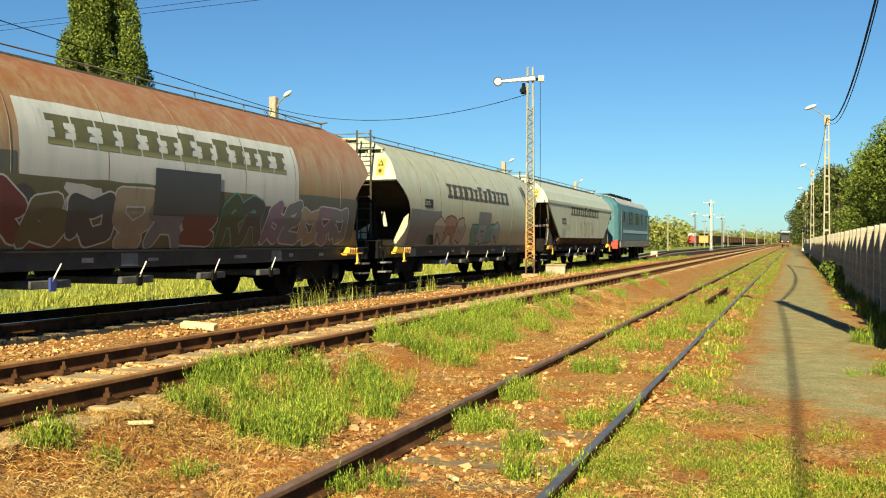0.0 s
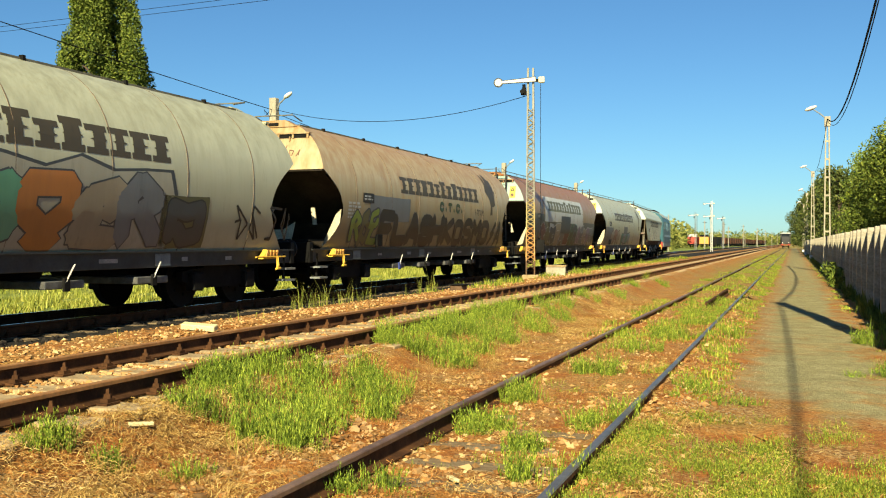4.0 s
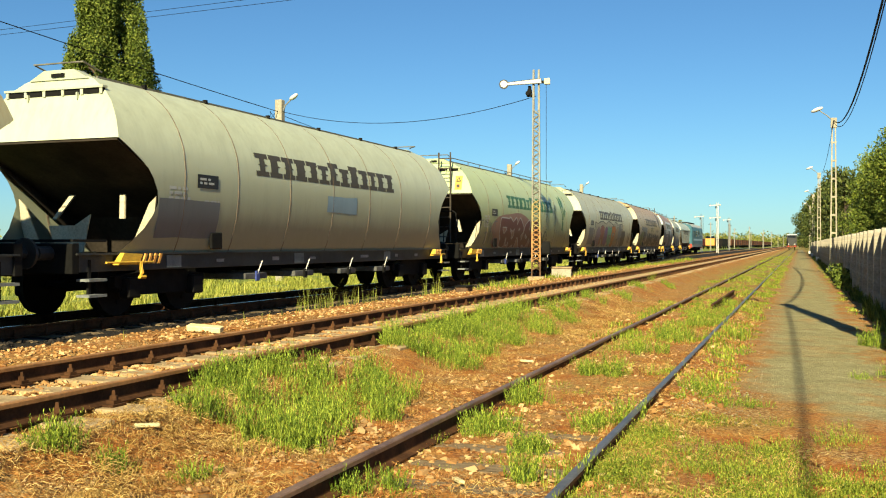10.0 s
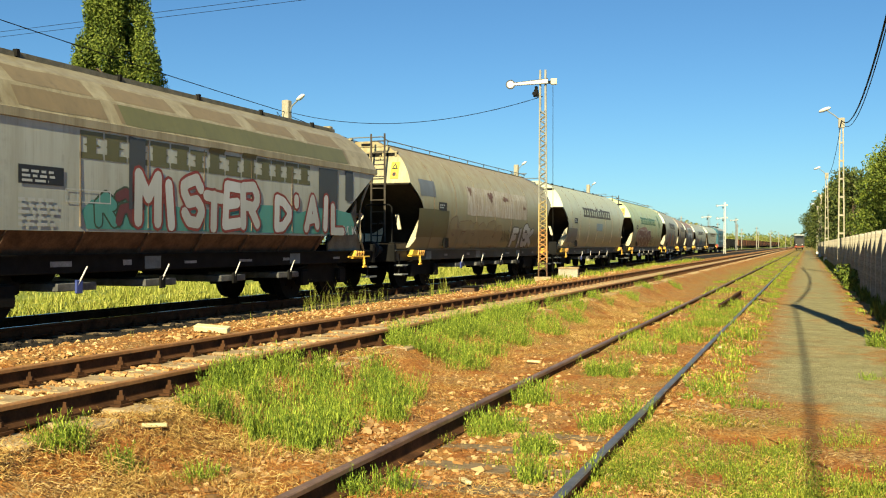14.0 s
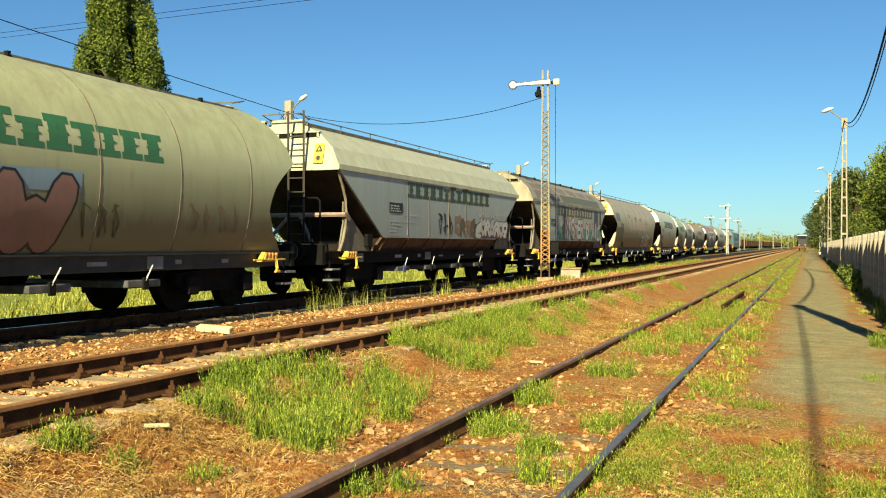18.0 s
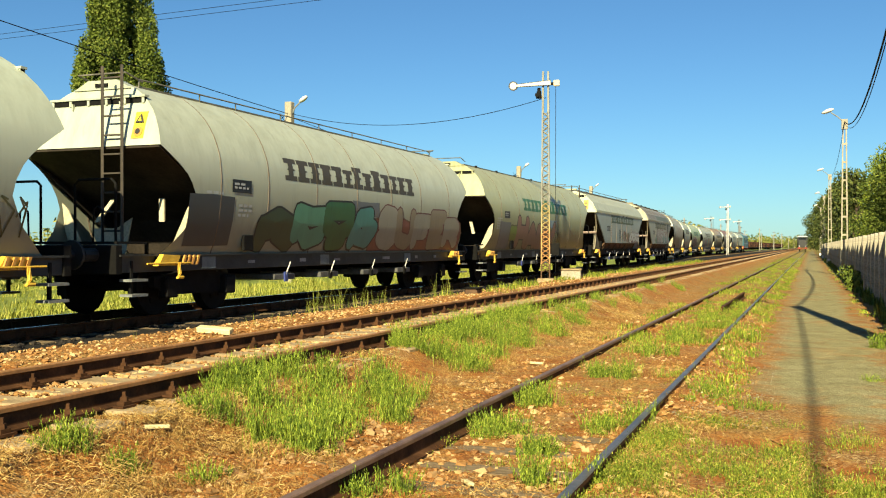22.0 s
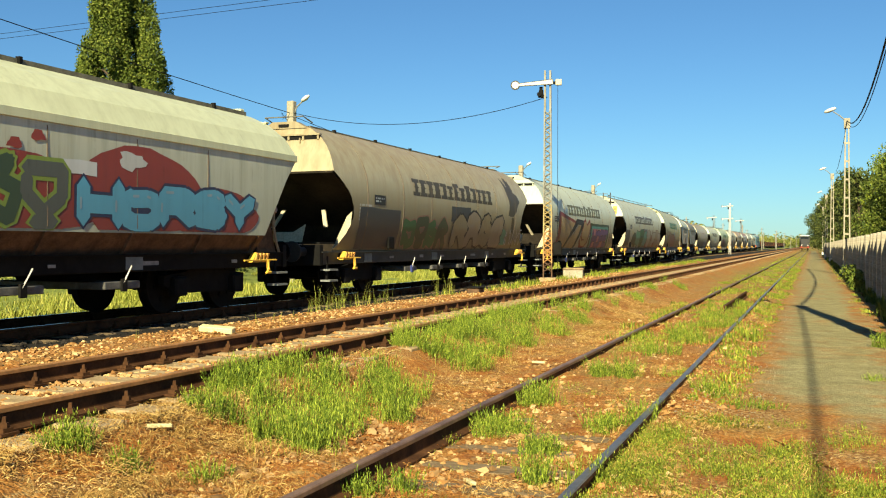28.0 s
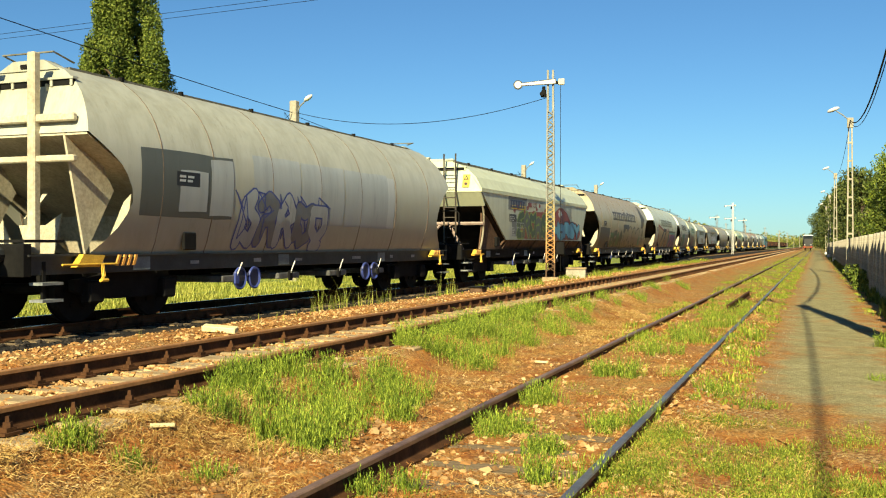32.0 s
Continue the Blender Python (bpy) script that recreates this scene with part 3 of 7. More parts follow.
# the nearest patch, then those that follow along the track
WEEDS = ((-4.45, 7.7, 0.58, 700, 1.0), (-4.65, 8.5, 0.45, 420, 1.0), (-3.75, 6.55, 0.38, 380, 0.85), (-3.8, 8.0, 0.5, 420, 0.95), (-4.0, 7.1, 0.5, 520, 0.85), (-4.5, 6.85, 0.36, 330, 0.8),
         (-4.8, 7.4, 0.28, 260, 0.8), (-4.85, 8.1, 0.28, 240, 0.9), (-4.1, 8.8, 0.5, 480, 0.9), (-4.2, 9.4, 0.4, 260, 0.9),
         (-4.15, 11.5, 0.42, 480, 0.95), (-4.75, 11.6, 0.36, 380, 0.9), (-4.9, 12.7, 0.4, 420, 0.9), (-4.25, 12.6, 0.45, 520, 0.95), (-4.5, 13.5, 0.5, 560, 1.0), (-4.3, 14.4, 0.5, 560, 1.0), (-4.7, 15.4, 0.5, 520, 0.95),
         (-4.3, 16.3, 0.45, 420, 0.9), (-4.65, 17.3, 0.5, 460, 0.9), (-4.45, 18.6, 0.5, 420, 0.9), (-4.75, 20.2, 0.6, 420, 0.9))
WEEDS_2 = ((-4.7, 23.0, 0.55, 280, 0.8), (-4.6, 26.0, 0.5, 260, 0.8), (-4.5, 30, 0.5, 220, 0.8), (-4.4, 34.5, 0.5, 220, 0.8), (-4.62, 5.15, 0.17, 180, 0.62), (-4.22, 5.3, 0.11, 90, 0.5),
           (-3.75, 5.5, 0.10, 80, 0.5), (-2.7, 8.2, 0.32, 260, 0.7), (-2.6, 9.7, 0.28, 220, 0.8), (-2.0, 7.55, 0.13, 220, 0.5), (-1.62, 6.5, 0.26, 260, 0.8), (-2.68, 5.9, 0.2, 170, 0.7))
WEEDS_3 = ((-1.6, 8.6, 0.25, 220, 0.8), (-2.3, 11.6, 0.35, 240, 0.9), (-2.2, 14.2, 0.45, 260, 0.9), (-1.6, 12.0, 0.3, 200, 0.7), (-1.9, 16.5, 0.5, 260, 0.9), (-1.7, 19.0, 0.5, 260, 0.9),
           (-1.9, 22, 0.6, 260, 0.9), (-1.9, 26, 0.7, 260, 0.8), (-1.0, 10.7, 0.2, 100, 0.5), (-0.5, 10.1, 0.25, 140, 0.5), (0.9, 12.6, 0.35, 200, 0.8), (1.35, 16.5, 0.4, 300, 1.3))
weed_patch("weeds", "bushy green weeds between the tracks", [(x, y, q, int(c * 1.6), h) for x, y, q, c, h in WEEDS + WEEDS_2[:4]], "grass_green", 21, 0.29, 34)
weed_patch("weeds", "green weed tufts along the siding", [(x, y, q, int(c * 1.5), h) for x, y, q, c, h in WEEDS_2[4:] + WEEDS_3], "grass_green", 22, 0.29, 30)
blade_patch("weed_stems", "upright pale green stems of the weeds", [(x, y, q, int(c * 0.22), h) for x, y, q, c, h in WEEDS + WEEDS_2 + WEEDS_3], "weed_tips", 28, 0.30, 0.002, 0.5)
gr = random.Random(31)
LAWN = [(gr.uniform(-1.3, 2.4), 4.7 + 4.4 * gr.random() ** 1.35, gr.uniform(0.06, 0.17), 80, gr.uniform(0.3, 0.9)) for _ in range(1300)]
LAWN = [q for q in LAWN if noise.noise((q[0] * 1.9, q[1] * 1.9, 7)) + 0.3 * noise.noise((q[0] * 5, q[1] * 5, 2)) > -0.22 + 0.36 * smooth(5.6, 8.8, q[1])]
LAWN += [(gr.uniform(-2.9, -1.3), gr.uniform(5, 16), gr.uniform(0.05, 0.13), 30, gr.uniform(0.25, 0.6)) for _ in range(90)]
weed_patch("lawn_grass", "patchy green weeds on the trodden earth", LAWN, "lawn", 23, 0.15, 16, 0.003, 8)
SIDE = [(gr.uniform(-3.4, -0.9), 16 + 120 * gr.random() ** 1.8, gr.uniform(0.15, 0.45), 60, gr.uniform(0.3, 0.7)) for _ in range(260)]
SIDE += [(gr.uniform(-1.2, -0.75), 10 + 60 * gr.random() ** 1.6, gr.uniform(0.1, 0.3), 50, gr.uniform(0.2, 0.45)) for _ in range(170)]
SIDE += [(gr.uniform(0.95, 1.35), 12 + 60 * gr.random() ** 1.5, gr.uniform(0.1, 0.25), 30, gr.uniform(0.2, 0.4)) for _ in range(50)]
EDGE = [(gr.uniform(1.5, 1.8), 13 + 110 * gr.random() ** 1.4, gr.uniform(0.1, 0.22), 46, gr.uniform(0.7, 1.6)) for _ in range(260)]
blade_patch("verge_grass", "dark shaded weeds along the foot of the fence", EDGE, "leaf", 30, 0.26, 0.009, 0.8)
SIDE += [(gr.uniform(-9.2, -7.6), 22 + 60 * gr.random(), gr.uniform(0.2, 0.45), 40, gr.uniform(0.6, 1.1)) for _ in range(110)]
blade_patch("verge_grass", "overgrown verge along the siding", SIDE, "lawn", 24, 0.24, 0.007, 0.7)
DRY = [(gr.uniform(-5.0, -0.7), 4.4 + 20 * gr.random() ** 2, gr.uniform(0.12, 0.4), 40) for _ in range(420)]
DRY = [q for q in DRY if noise.noise((q[0] * 0.9, q[1] * 0.9, 11)) > 0.08]
DRY += [(gr.uniform(-5.0, -3.9), gr.uniform(5.9, 7.8), gr.uniform(0.12, 0.35), 50) for _ in range(60)]
DRY += [(gr.uniform(-5.3, -3.2), gr.uniform(4.5, 6.6), gr.uniform(0.12, 0.35), 55) for _ in range(60)]
DRY += [(gr.uniform(-1.3, 2.0), 4.8 + 5 * gr.random() ** 1.5, gr.uniform(0.1, 0.3), 40) for _ in range(110)]
LITTER = [(gr.uniform(-5.0, 1.8), 4.3 + 16 * gr.random() ** 1.9, gr.uniform(0.12, 0.4), 60) for _ in range(800)]
LITTER = [q for q in LITTER if noise.noise((q[0] * 0.8 + 4, q[1] * 0.8, 15)) > -0.12 and not -0.6 < q[0] - 0.2 * (q[1] < 8) * 9]
straw_mat("dry_litter", "rust-red dead stems and litter on the earth", LITTER, "litter", 32, 0.06, 0.0016)
DRY += [(gr.uniform(-4.6, -3.2), gr.uniform(9, 26), gr.uniform(0.2, 0.45), 60) for _ in range(110)]
straw_mat("dry_grass", "matted straw-coloured dead grass on the earth", [(x, y, q, int(c * 1.4)) for x, y, q, c in DRY], "grass_dry", 25, 0.10, 0.0015)
TUFTS = [(gr.uniform(-5.0, -3.3), 5.2 + 14 * gr.random() ** 1.6, gr.uniform(0.04, 0.12), 26, gr.uniform(0.5, 1.0)) for _ in range(110)]
blade_patch("dry_grass", "small tufts of dry standing grass", TUFTS, "grass_dry", 29, 0.11, 0.0022, 1.6)
STALKS = [(gr.uniform(-8.8, -8.3), gr.uniform(16.0, 19.0), 0.12, 9, gr.uniform(0.4, 1.0)) for _ in range(16)]
STALKS += [(gr.uniform(-8.8, -8.2), gr.uniform(20.5, 23.0), 0.1, 4, gr.uniform(0.5, 1.0)) for _ in range(7)]
STALKS += [(gr.uniform(-8.2, -7.8), gr.uniform(8.0, 15.0), 0.05, 3, gr.uniform(0.2, 0.4)) for _ in range(8)]
blade_patch("tall_stalks", "tall dry grass stalks beside the track", STALKS, "meadow", 26, 0.72, 0.0032, 0.7)
FIELD = [(gr.uniform(-32, -15.2), 8 + 70 * gr.random() ** 1.3, gr.uniform(0.4, 1.0), 120, gr.uniform(0.5, 1.2)) for _ in range(420)]
FIELD += [(gr.uniform(-15.6, -13.7), 6 + 60 * gr.random() ** 1.3, gr.uniform(0.2, 0.5), 80, gr.uniform(0.25, 0.6)) for _ in range(260)]
blade_patch("meadow_grass", "tall sunlit meadow grass beyond the tracks", FIELD, "meadow", 27, 0.40, 0.008, 0.8)



# ---- wall and lamp posts on the path's far side ----
WALL_X = 1.95


def concrete_fence():
    t = empty("wall_fence", pose(0, 0, 0), "grey precast concrete panel fence in shade", "fence", kind="structure")
    post = bpy.data.meshes.new("fence_post")
    bm = bx(-0.26, 0.07, -0.07, 0.07, -0.5, 1.56, bevel=0.015)
    bm.to_mesh(post)
    bm.free()
    post.materials.append(M["concrete_pole"])
    slab = bpy.data.meshes.new("fence_panel")
    bm = bx(-0.03, 0.03, -0.93, 0.93, -0.235, 0.235, bevel=0.012)
    box(bm, -0.045, -0.03, -0.80, 0.80, -0.16, 0.16)
    bm.to_mesh(slab)
    bm.free()
    slab.materials.append(M["concrete_wall"])
    cope = bpy.data.meshes.new("coping")
    bm = bx(-0.13, 0.09, -0.93, 0.93, 0, 0.06, bevel=0.012)
    bm.to_mesh(cope)
    bm.free()
    cope.materials.append(M["concrete_pole"])
    r = random.Random(5)
    y = 14.0
    while y < 180:
        dx = r.uniform(-0.015, 0.015)
        share("fence_post", post, t, pose(WALL_X + dx, y, 0, 0, r.uniform(-0.8, 0.8), 0))
        for k in range(4):
            share("fence_panel", slab, t, pose(WALL_X + dx, y + 1.0, -0.24 + 0.475 * k - 0.02, 0, 0, r.uniform(-0.3, 0.3)))
        share("coping", cope, t, pose(WALL_X + dx, y + 1.0, 1.425))
        y += 2.0
    return t


concrete_fence()


def lamp_post(x, y, label, arm=(-1, 0), high=8.4, twin=True):
    z0 = ground_z(x, y)
    t = empty("street_lamp", pose(x, y, z0), label, "street lamp", "lamp posts by the path")
    part("base_block", bx(-0.28, 0.28, -0.3, 0.3, -0.2, 0.42, bevel=0.03), "white_paint", t, "whitewashed concrete block")
    for sx in ((-1, 1) if twin else ()):
        bm = bmesh.new()
        prism(bm, [(sx * 0.16 - 0.035, -0.07), (sx * 0.16 + 0.035, -0.07), (sx * 0.16 + 0.035, 0.07), (sx * 0.16 - 0.035, 0.07)], "z", 0.3, high)
        for v in bm.verts:
            if v.co.z > 1:
                v.co.x -= sx * 0.085
        part("leg", bm, "concrete_pole", t)
    if not twin:
        bm = bmesh.new()
        tube(bm, [(0, 0, 0.3), (0, 0, high)], 0.24, 10, 0.13)
        part("shaft", bm, "concrete_pole", t)
    for k in range(7 if twin else 0):
        z = 1.2 + k * (high - 2.0) / 6.5
        part("cross_bar", bx(-0.14, 0.14, -0.05, 0.05, z, z + 0.10), "concrete_pole", t)
    part("head", bx(-0.16, 0.16, -0.10, 0.10, high - 0.45, high + 0.1, bevel=0.02), "concrete_pole", t)
    ax, ay = arm
    part("lamp_arm", tb([(0, 0, high - 0.1), (ax * 0.35, ay * 0.35, high + 0.25), (ax * 0.7, ay * 0.7, high + 0.5)], 0.035, 6), "grey_paint", t)
    bm = bmesh.new()
    bmesh.ops.create_uvsphere(bm, u_segments=12, v_segments=8, radius=1)
    for v in bm.verts:
        v.co = Vector((v.co.x * 0.34, v.co.y * 0.16, v.co.z * 0.11))
    ob = part("lamp_head", bm, "white_paint", t, "white oval street-light head", smooth=True)
    ob.matrix_basis = Matrix.Translation((ax * 0.85, ay * 0.85, high + 0.58)) @ Euler((0, radians(20) * (1 if ax < 0 else -1), math.atan2(ay, ax))).to_matrix().to_4x4()
    return t


for yy in (57.0, 100.0, 143.0, 186.0):
    lamp_post(1.72, yy, "concrete street lamp post beside the fence")


# ---- semaphores ----
def lattice(t, high, half0, half1, paints):
    """four angle-iron corners and crossed lacing; paints: (z, material) from the ground up"""
    def half(z):
        return half0 + (half1 - half0) * z / high
    def colour(z):
        return [m for q, m in paints if q <= z][-1]
    zs = [q for q, m in paints] + [high]
    for a, c in zip(zs, zs[1:]):
        for sx in (-1, 1):
            for sy in (-1, 1):
                bm = bmesh.new()
                tube(bm, [(sx * half(a), sy * half(a), a), (sx * half(c), sy * half(c), c)], 0.030, 4)
                part("corner_bar", bm, colour(a), t)
    part("top_channel", bx(-half1 - 0.02, -half1 + 0.045, -half1, half1, high - 1.5, high + 0.02), colour(high), t)
    part("top_channel", bx(half1 - 0.045, half1 + 0.02, -half1, half1, high - 1.5, high + 0.02), colour(high), t)
    z, k = 0.3, 0
    while z < high - 1.45:
        dz = 0.17
        a, c = half(z), half(z + dz)
        s = 1 if k % 2 else -1
        bm = bmesh.new()
        tube(bm, [(s * a, -a, z), (-s * c, -c, z + dz)], 0.020, 4)
        tube(bm, [(s * a, a, z), (-s * c, c, z + dz)], 0.020, 4)
        tube(bm, [(-a, s * a, z), (-c, -s * c, z + dz)], 0.020, 4)
        tube(bm, [(a, s * a, z), (c, -s * c, z + dz)], 0.020, 4)
        tube(bm, [(-s * a, -a, z), (s * c, -c, z + dz)], 0.014, 4)
        tube(bm, [(a, -s * a, z), (c, s * c, z + dz)], 0.014, 4)
        part("lacing", bm, colour(z), t)
        z += dz
        k += 1


M["cream_paint"] = plain("cream_paint", (0.55, 0.5, 0.33), (0.7, 0.65, 0.45), 4, 0.6)
M["mast_orange"] = plain("mast_orange", (0.32, 0.15, 0.05), (0.56, 0.29, 0.09), 4, 0.7)
M["mast_yellow"] = plain("mast_yellow", (0.32, 0.24, 0.09), (0.48, 0.37, 0.15), 4, 0.7)
M["signal_grey"] = plain("signal_grey", (0.15, 0.145, 0.115), (0.34, 0.325, 0.27), 4, 0.65)


def semaphore(x, y, z0, high, label, paints, arms=(0,), turn=0.0, arm_len=1.06):
    t = empty("semaphore_signal", pose(x, y, z0, 0, 0, turn), label, "railway signal", "semaphores")
    part("footing", bx(-0.3, 0.3, -0.3, 0.3, -0.5, 0.08, bevel=0.02), "concrete", t)
    lattice(t, high, 0.15, 0.105, paints)
    for drop in arms:
        za = high - 0.42 - drop
        bm = bmesh.new()
        prism(bm, [(-arm_len, -0.06), (0.2, -0.10), (0.2, 0.10), (-arm_len, 0.06)], "y", -0.19, -0.165)
        arm = part("arm", bm, "black_paint", t, "semaphore arm with dark edge")
        arm.matrix_basis = pose(0, 0, za, 0, -4.0, 0)
        bm = bmesh.new()
        prism(bm, [(-arm_len + 0.02, -0.035), (0.18, -0.075), (0.18, 0.075), (-arm_len + 0.02, 0.035)], "y", -0.205, -0.19)
        part("arm_face", bm, "white_paint", arm, "white enamel face")
        bm = bmesh.new()
        prism(bm, arc(-arm_len - 0.1, 0, 0.17, 0, 342, 19), "y", -0.20, -0.16)
        part("disc", bm, "black_paint", arm, "dark-rimmed disc")
        bm = bmesh.new()
        prism(bm, arc(-arm_len - 0.1, 0, 0.125, 0, 342, 19), "y", -0.215, -0.20)
        part("disc_face", bm, "white_paint", arm, "white enamel disc")
        part("counterweight", bx(0.28, 0.50, -0.07, 0.07, za - 0.09, za + 0.13, bevel=0.02), "cream_paint", t)
        part("pivot_rod", bx(0.1, 0.3, -0.04, 0.04, za - 0.05, za + 0.05), "steel_dark", t)
        bm = bmesh.new()
        tube(bm, [(-0.24, -0.02, za - 0.52), (-0.24, -0.02, za - 0.26)], 0.11, 10, 0.08)
        tube(bm, [(-0.24, -0.02, za - 0.26), (-0.24, -0.02, za - 0.14)], 0.06, 8)
        tube(bm, [(-0.30, -0.10, za - 0.42), (-0.30, -0.2, za - 0.42)], 0.08, 10)
        part("signal_lantern", bm, "steel_dark", t)
    part("pull_wire", tb([(0.36, 0, 0.3), (0.36, 0, high - 0.5)], 0.012, 4), "steel_dark", t)
    part("winch", bx(0.2, 0.5, -0.12, 0.12, 0.9, 1.35, bevel=0.02), "steel_dark", t)
    return t


semaphore(-8.95, 34.15, -0.05, 7.52, "lattice semaphore signal, grey above and orange below", ((0, "steel_brown"), (0.6, "mast_orange"), (1.7, "mast_yellow"), (2.7, "signal_grey")), turn=12)
semaphore(-12.3, 160, -0.3, 8.2, "distant white lattice semaphore with two arms", ((0, "white_paint"),), arms=(0, 2.0), turn=14)


# ---- the train ----
R_PROFILE = ((0.97, 1.24), (1.24, 1.35), (1.66, 1.46), (2.07, 1.51), (2.43, 1.52), (2.80, 1.49), (3.11, 1.39), (3.42, 1.22), (3.68, 0.98), (3.87, 0.7), (3.97, 0.42))


def r_wide(z):
    for (a, wa), (c, wc) in zip(R_PROFILE, R_PROFILE[1:]):
        if z <= c:
            return wa + (wc - wa) * (z - a) / (c - a)
    return R_PROFILE[-1][1]


def r_end(z):
    """how far the body's end stands in from its foremost line at height z"""
    k = ((0.97, 0.12), (1.19, 0.42), (1.50, 0.78), (1.86, 0.98), (2.17, 0.92), (2.49, 0.62), (2.73, 0.22), (2.86, 0), (3.21, 0.1), (3.73, 0.3), (3.97, 0.42))
    for (a, ea), (c, ec) in zip(k, k[1:]):
        if z <= c:
            t = max(0, (z - a) / (c - a))
            return ea + (ec - ea) * t
    return 0.42


R_HALF = 7.9
ZS = [0.97, 1.10, 1.24, 1.45, 1.66, 1.86, 2.07, 2.28, 2.43, 2.58, 2.73, 2.86, 3.00, 3.16, 3.32, 3.47, 3.63, 3.75, 3.87, 3.97]


def r_body(bm):
    cols = [-1, -0.8, -0.6, -0.4, -0.2, 0, 0.2, 0.4, 0.6, 0.8, 1]
    ring = [(-r_wide(z), z) for z in ZS] + [(0, 4.01)] + [(r_wide(z), z) for z in reversed(ZS)]
    grid = []
    for k in cols:
        row = []
        for y, z in ring:
            e = R_HALF - r_end(min(z, 3.97))
            row.append(bm.verts.new((k * e, y, z)))
        grid.append(row)
    for a, c in zip(grid, grid[1:]):
        for i in range(len(ring) - 1):
            bm.faces.new((a[i], c[i], c[i + 1], a[i + 1]))
    i0 = ZS.index(2.86)
    n = len(ring)
    for row in (grid[0], grid[-1]):
        for i in range(i0, n // 2):
            j = n - 1 - i
            if i + 1 == j - 1:
                bm.faces.new((row[i], row[i + 1], row[j]))
            else:
                bm.faces.new((row[i], row[i + 1], row[j - 1], row[j]))
    bmesh.ops.recalc_face_normals(bm, faces=bm.faces[:])
    for e in bm.edges:
        if len(e.link_faces) == 2 and e.calc_face_angle(0) > 0.6:
            e.smooth = False
    return bm


def wheel(bm, x, y, r=0.5):
    tube(bm, [(x, y - 0.065, r), (x, y + 0.065, r)], r, 20)
    s = 1 if y > 0 else -1
    tube(bm, [(x, y - s * 0.065, r), (x, y - s * 0.10, r)], r + 0.028, 20)


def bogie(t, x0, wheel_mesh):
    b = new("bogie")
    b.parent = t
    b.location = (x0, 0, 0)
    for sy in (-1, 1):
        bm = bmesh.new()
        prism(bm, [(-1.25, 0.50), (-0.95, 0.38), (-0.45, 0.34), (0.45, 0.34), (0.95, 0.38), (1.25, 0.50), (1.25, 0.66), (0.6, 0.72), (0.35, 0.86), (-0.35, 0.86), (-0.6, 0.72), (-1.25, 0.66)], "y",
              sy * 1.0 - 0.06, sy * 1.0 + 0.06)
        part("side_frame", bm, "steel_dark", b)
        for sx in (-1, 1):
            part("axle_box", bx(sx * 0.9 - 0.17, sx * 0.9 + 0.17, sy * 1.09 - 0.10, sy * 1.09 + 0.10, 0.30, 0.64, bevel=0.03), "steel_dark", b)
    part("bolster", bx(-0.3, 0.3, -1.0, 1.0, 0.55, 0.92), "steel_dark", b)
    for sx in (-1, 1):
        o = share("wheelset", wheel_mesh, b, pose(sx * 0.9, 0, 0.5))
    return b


def wheelset_mesh():
    bm = bmesh.new()
    for sy in (-1, 1):
        wheel(bm, 0, sy * 0.75)
    tube(bm, [(0, -1.0, 0.5), (0, 1.0, 0.5)], 0.08, 8)
    for k in range(6):
        a = k * math.pi / 3
        for sy in (-1, 1):
            tube(bm, [(0.27 * math.cos(a), sy * 0.81, 0.5 + 0.27 * math.sin(a)), (0.27 * math.cos(a), sy * 0.835, 0.5 + 0.27 * math.sin(a))], 0.05, 6)
    for v in bm.verts:
        v.co.z -= 0.5
    me = bpy.data.meshes.new("wheelset")
    bm.to_mesh(me)
    bm.free()
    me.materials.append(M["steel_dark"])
    return me


M["sill_blue"] = plain("sill_blue", (0.10, 0.12, 0.13), (0.20, 0.23, 0.24), 4, 0.55)
M["stencil_grey"] = plain("stencil_grey", (0.20, 0.20, 0.19), (0.36, 0.36, 0.34), 5, 0.7)
WHEELS = wheelset_mesh()


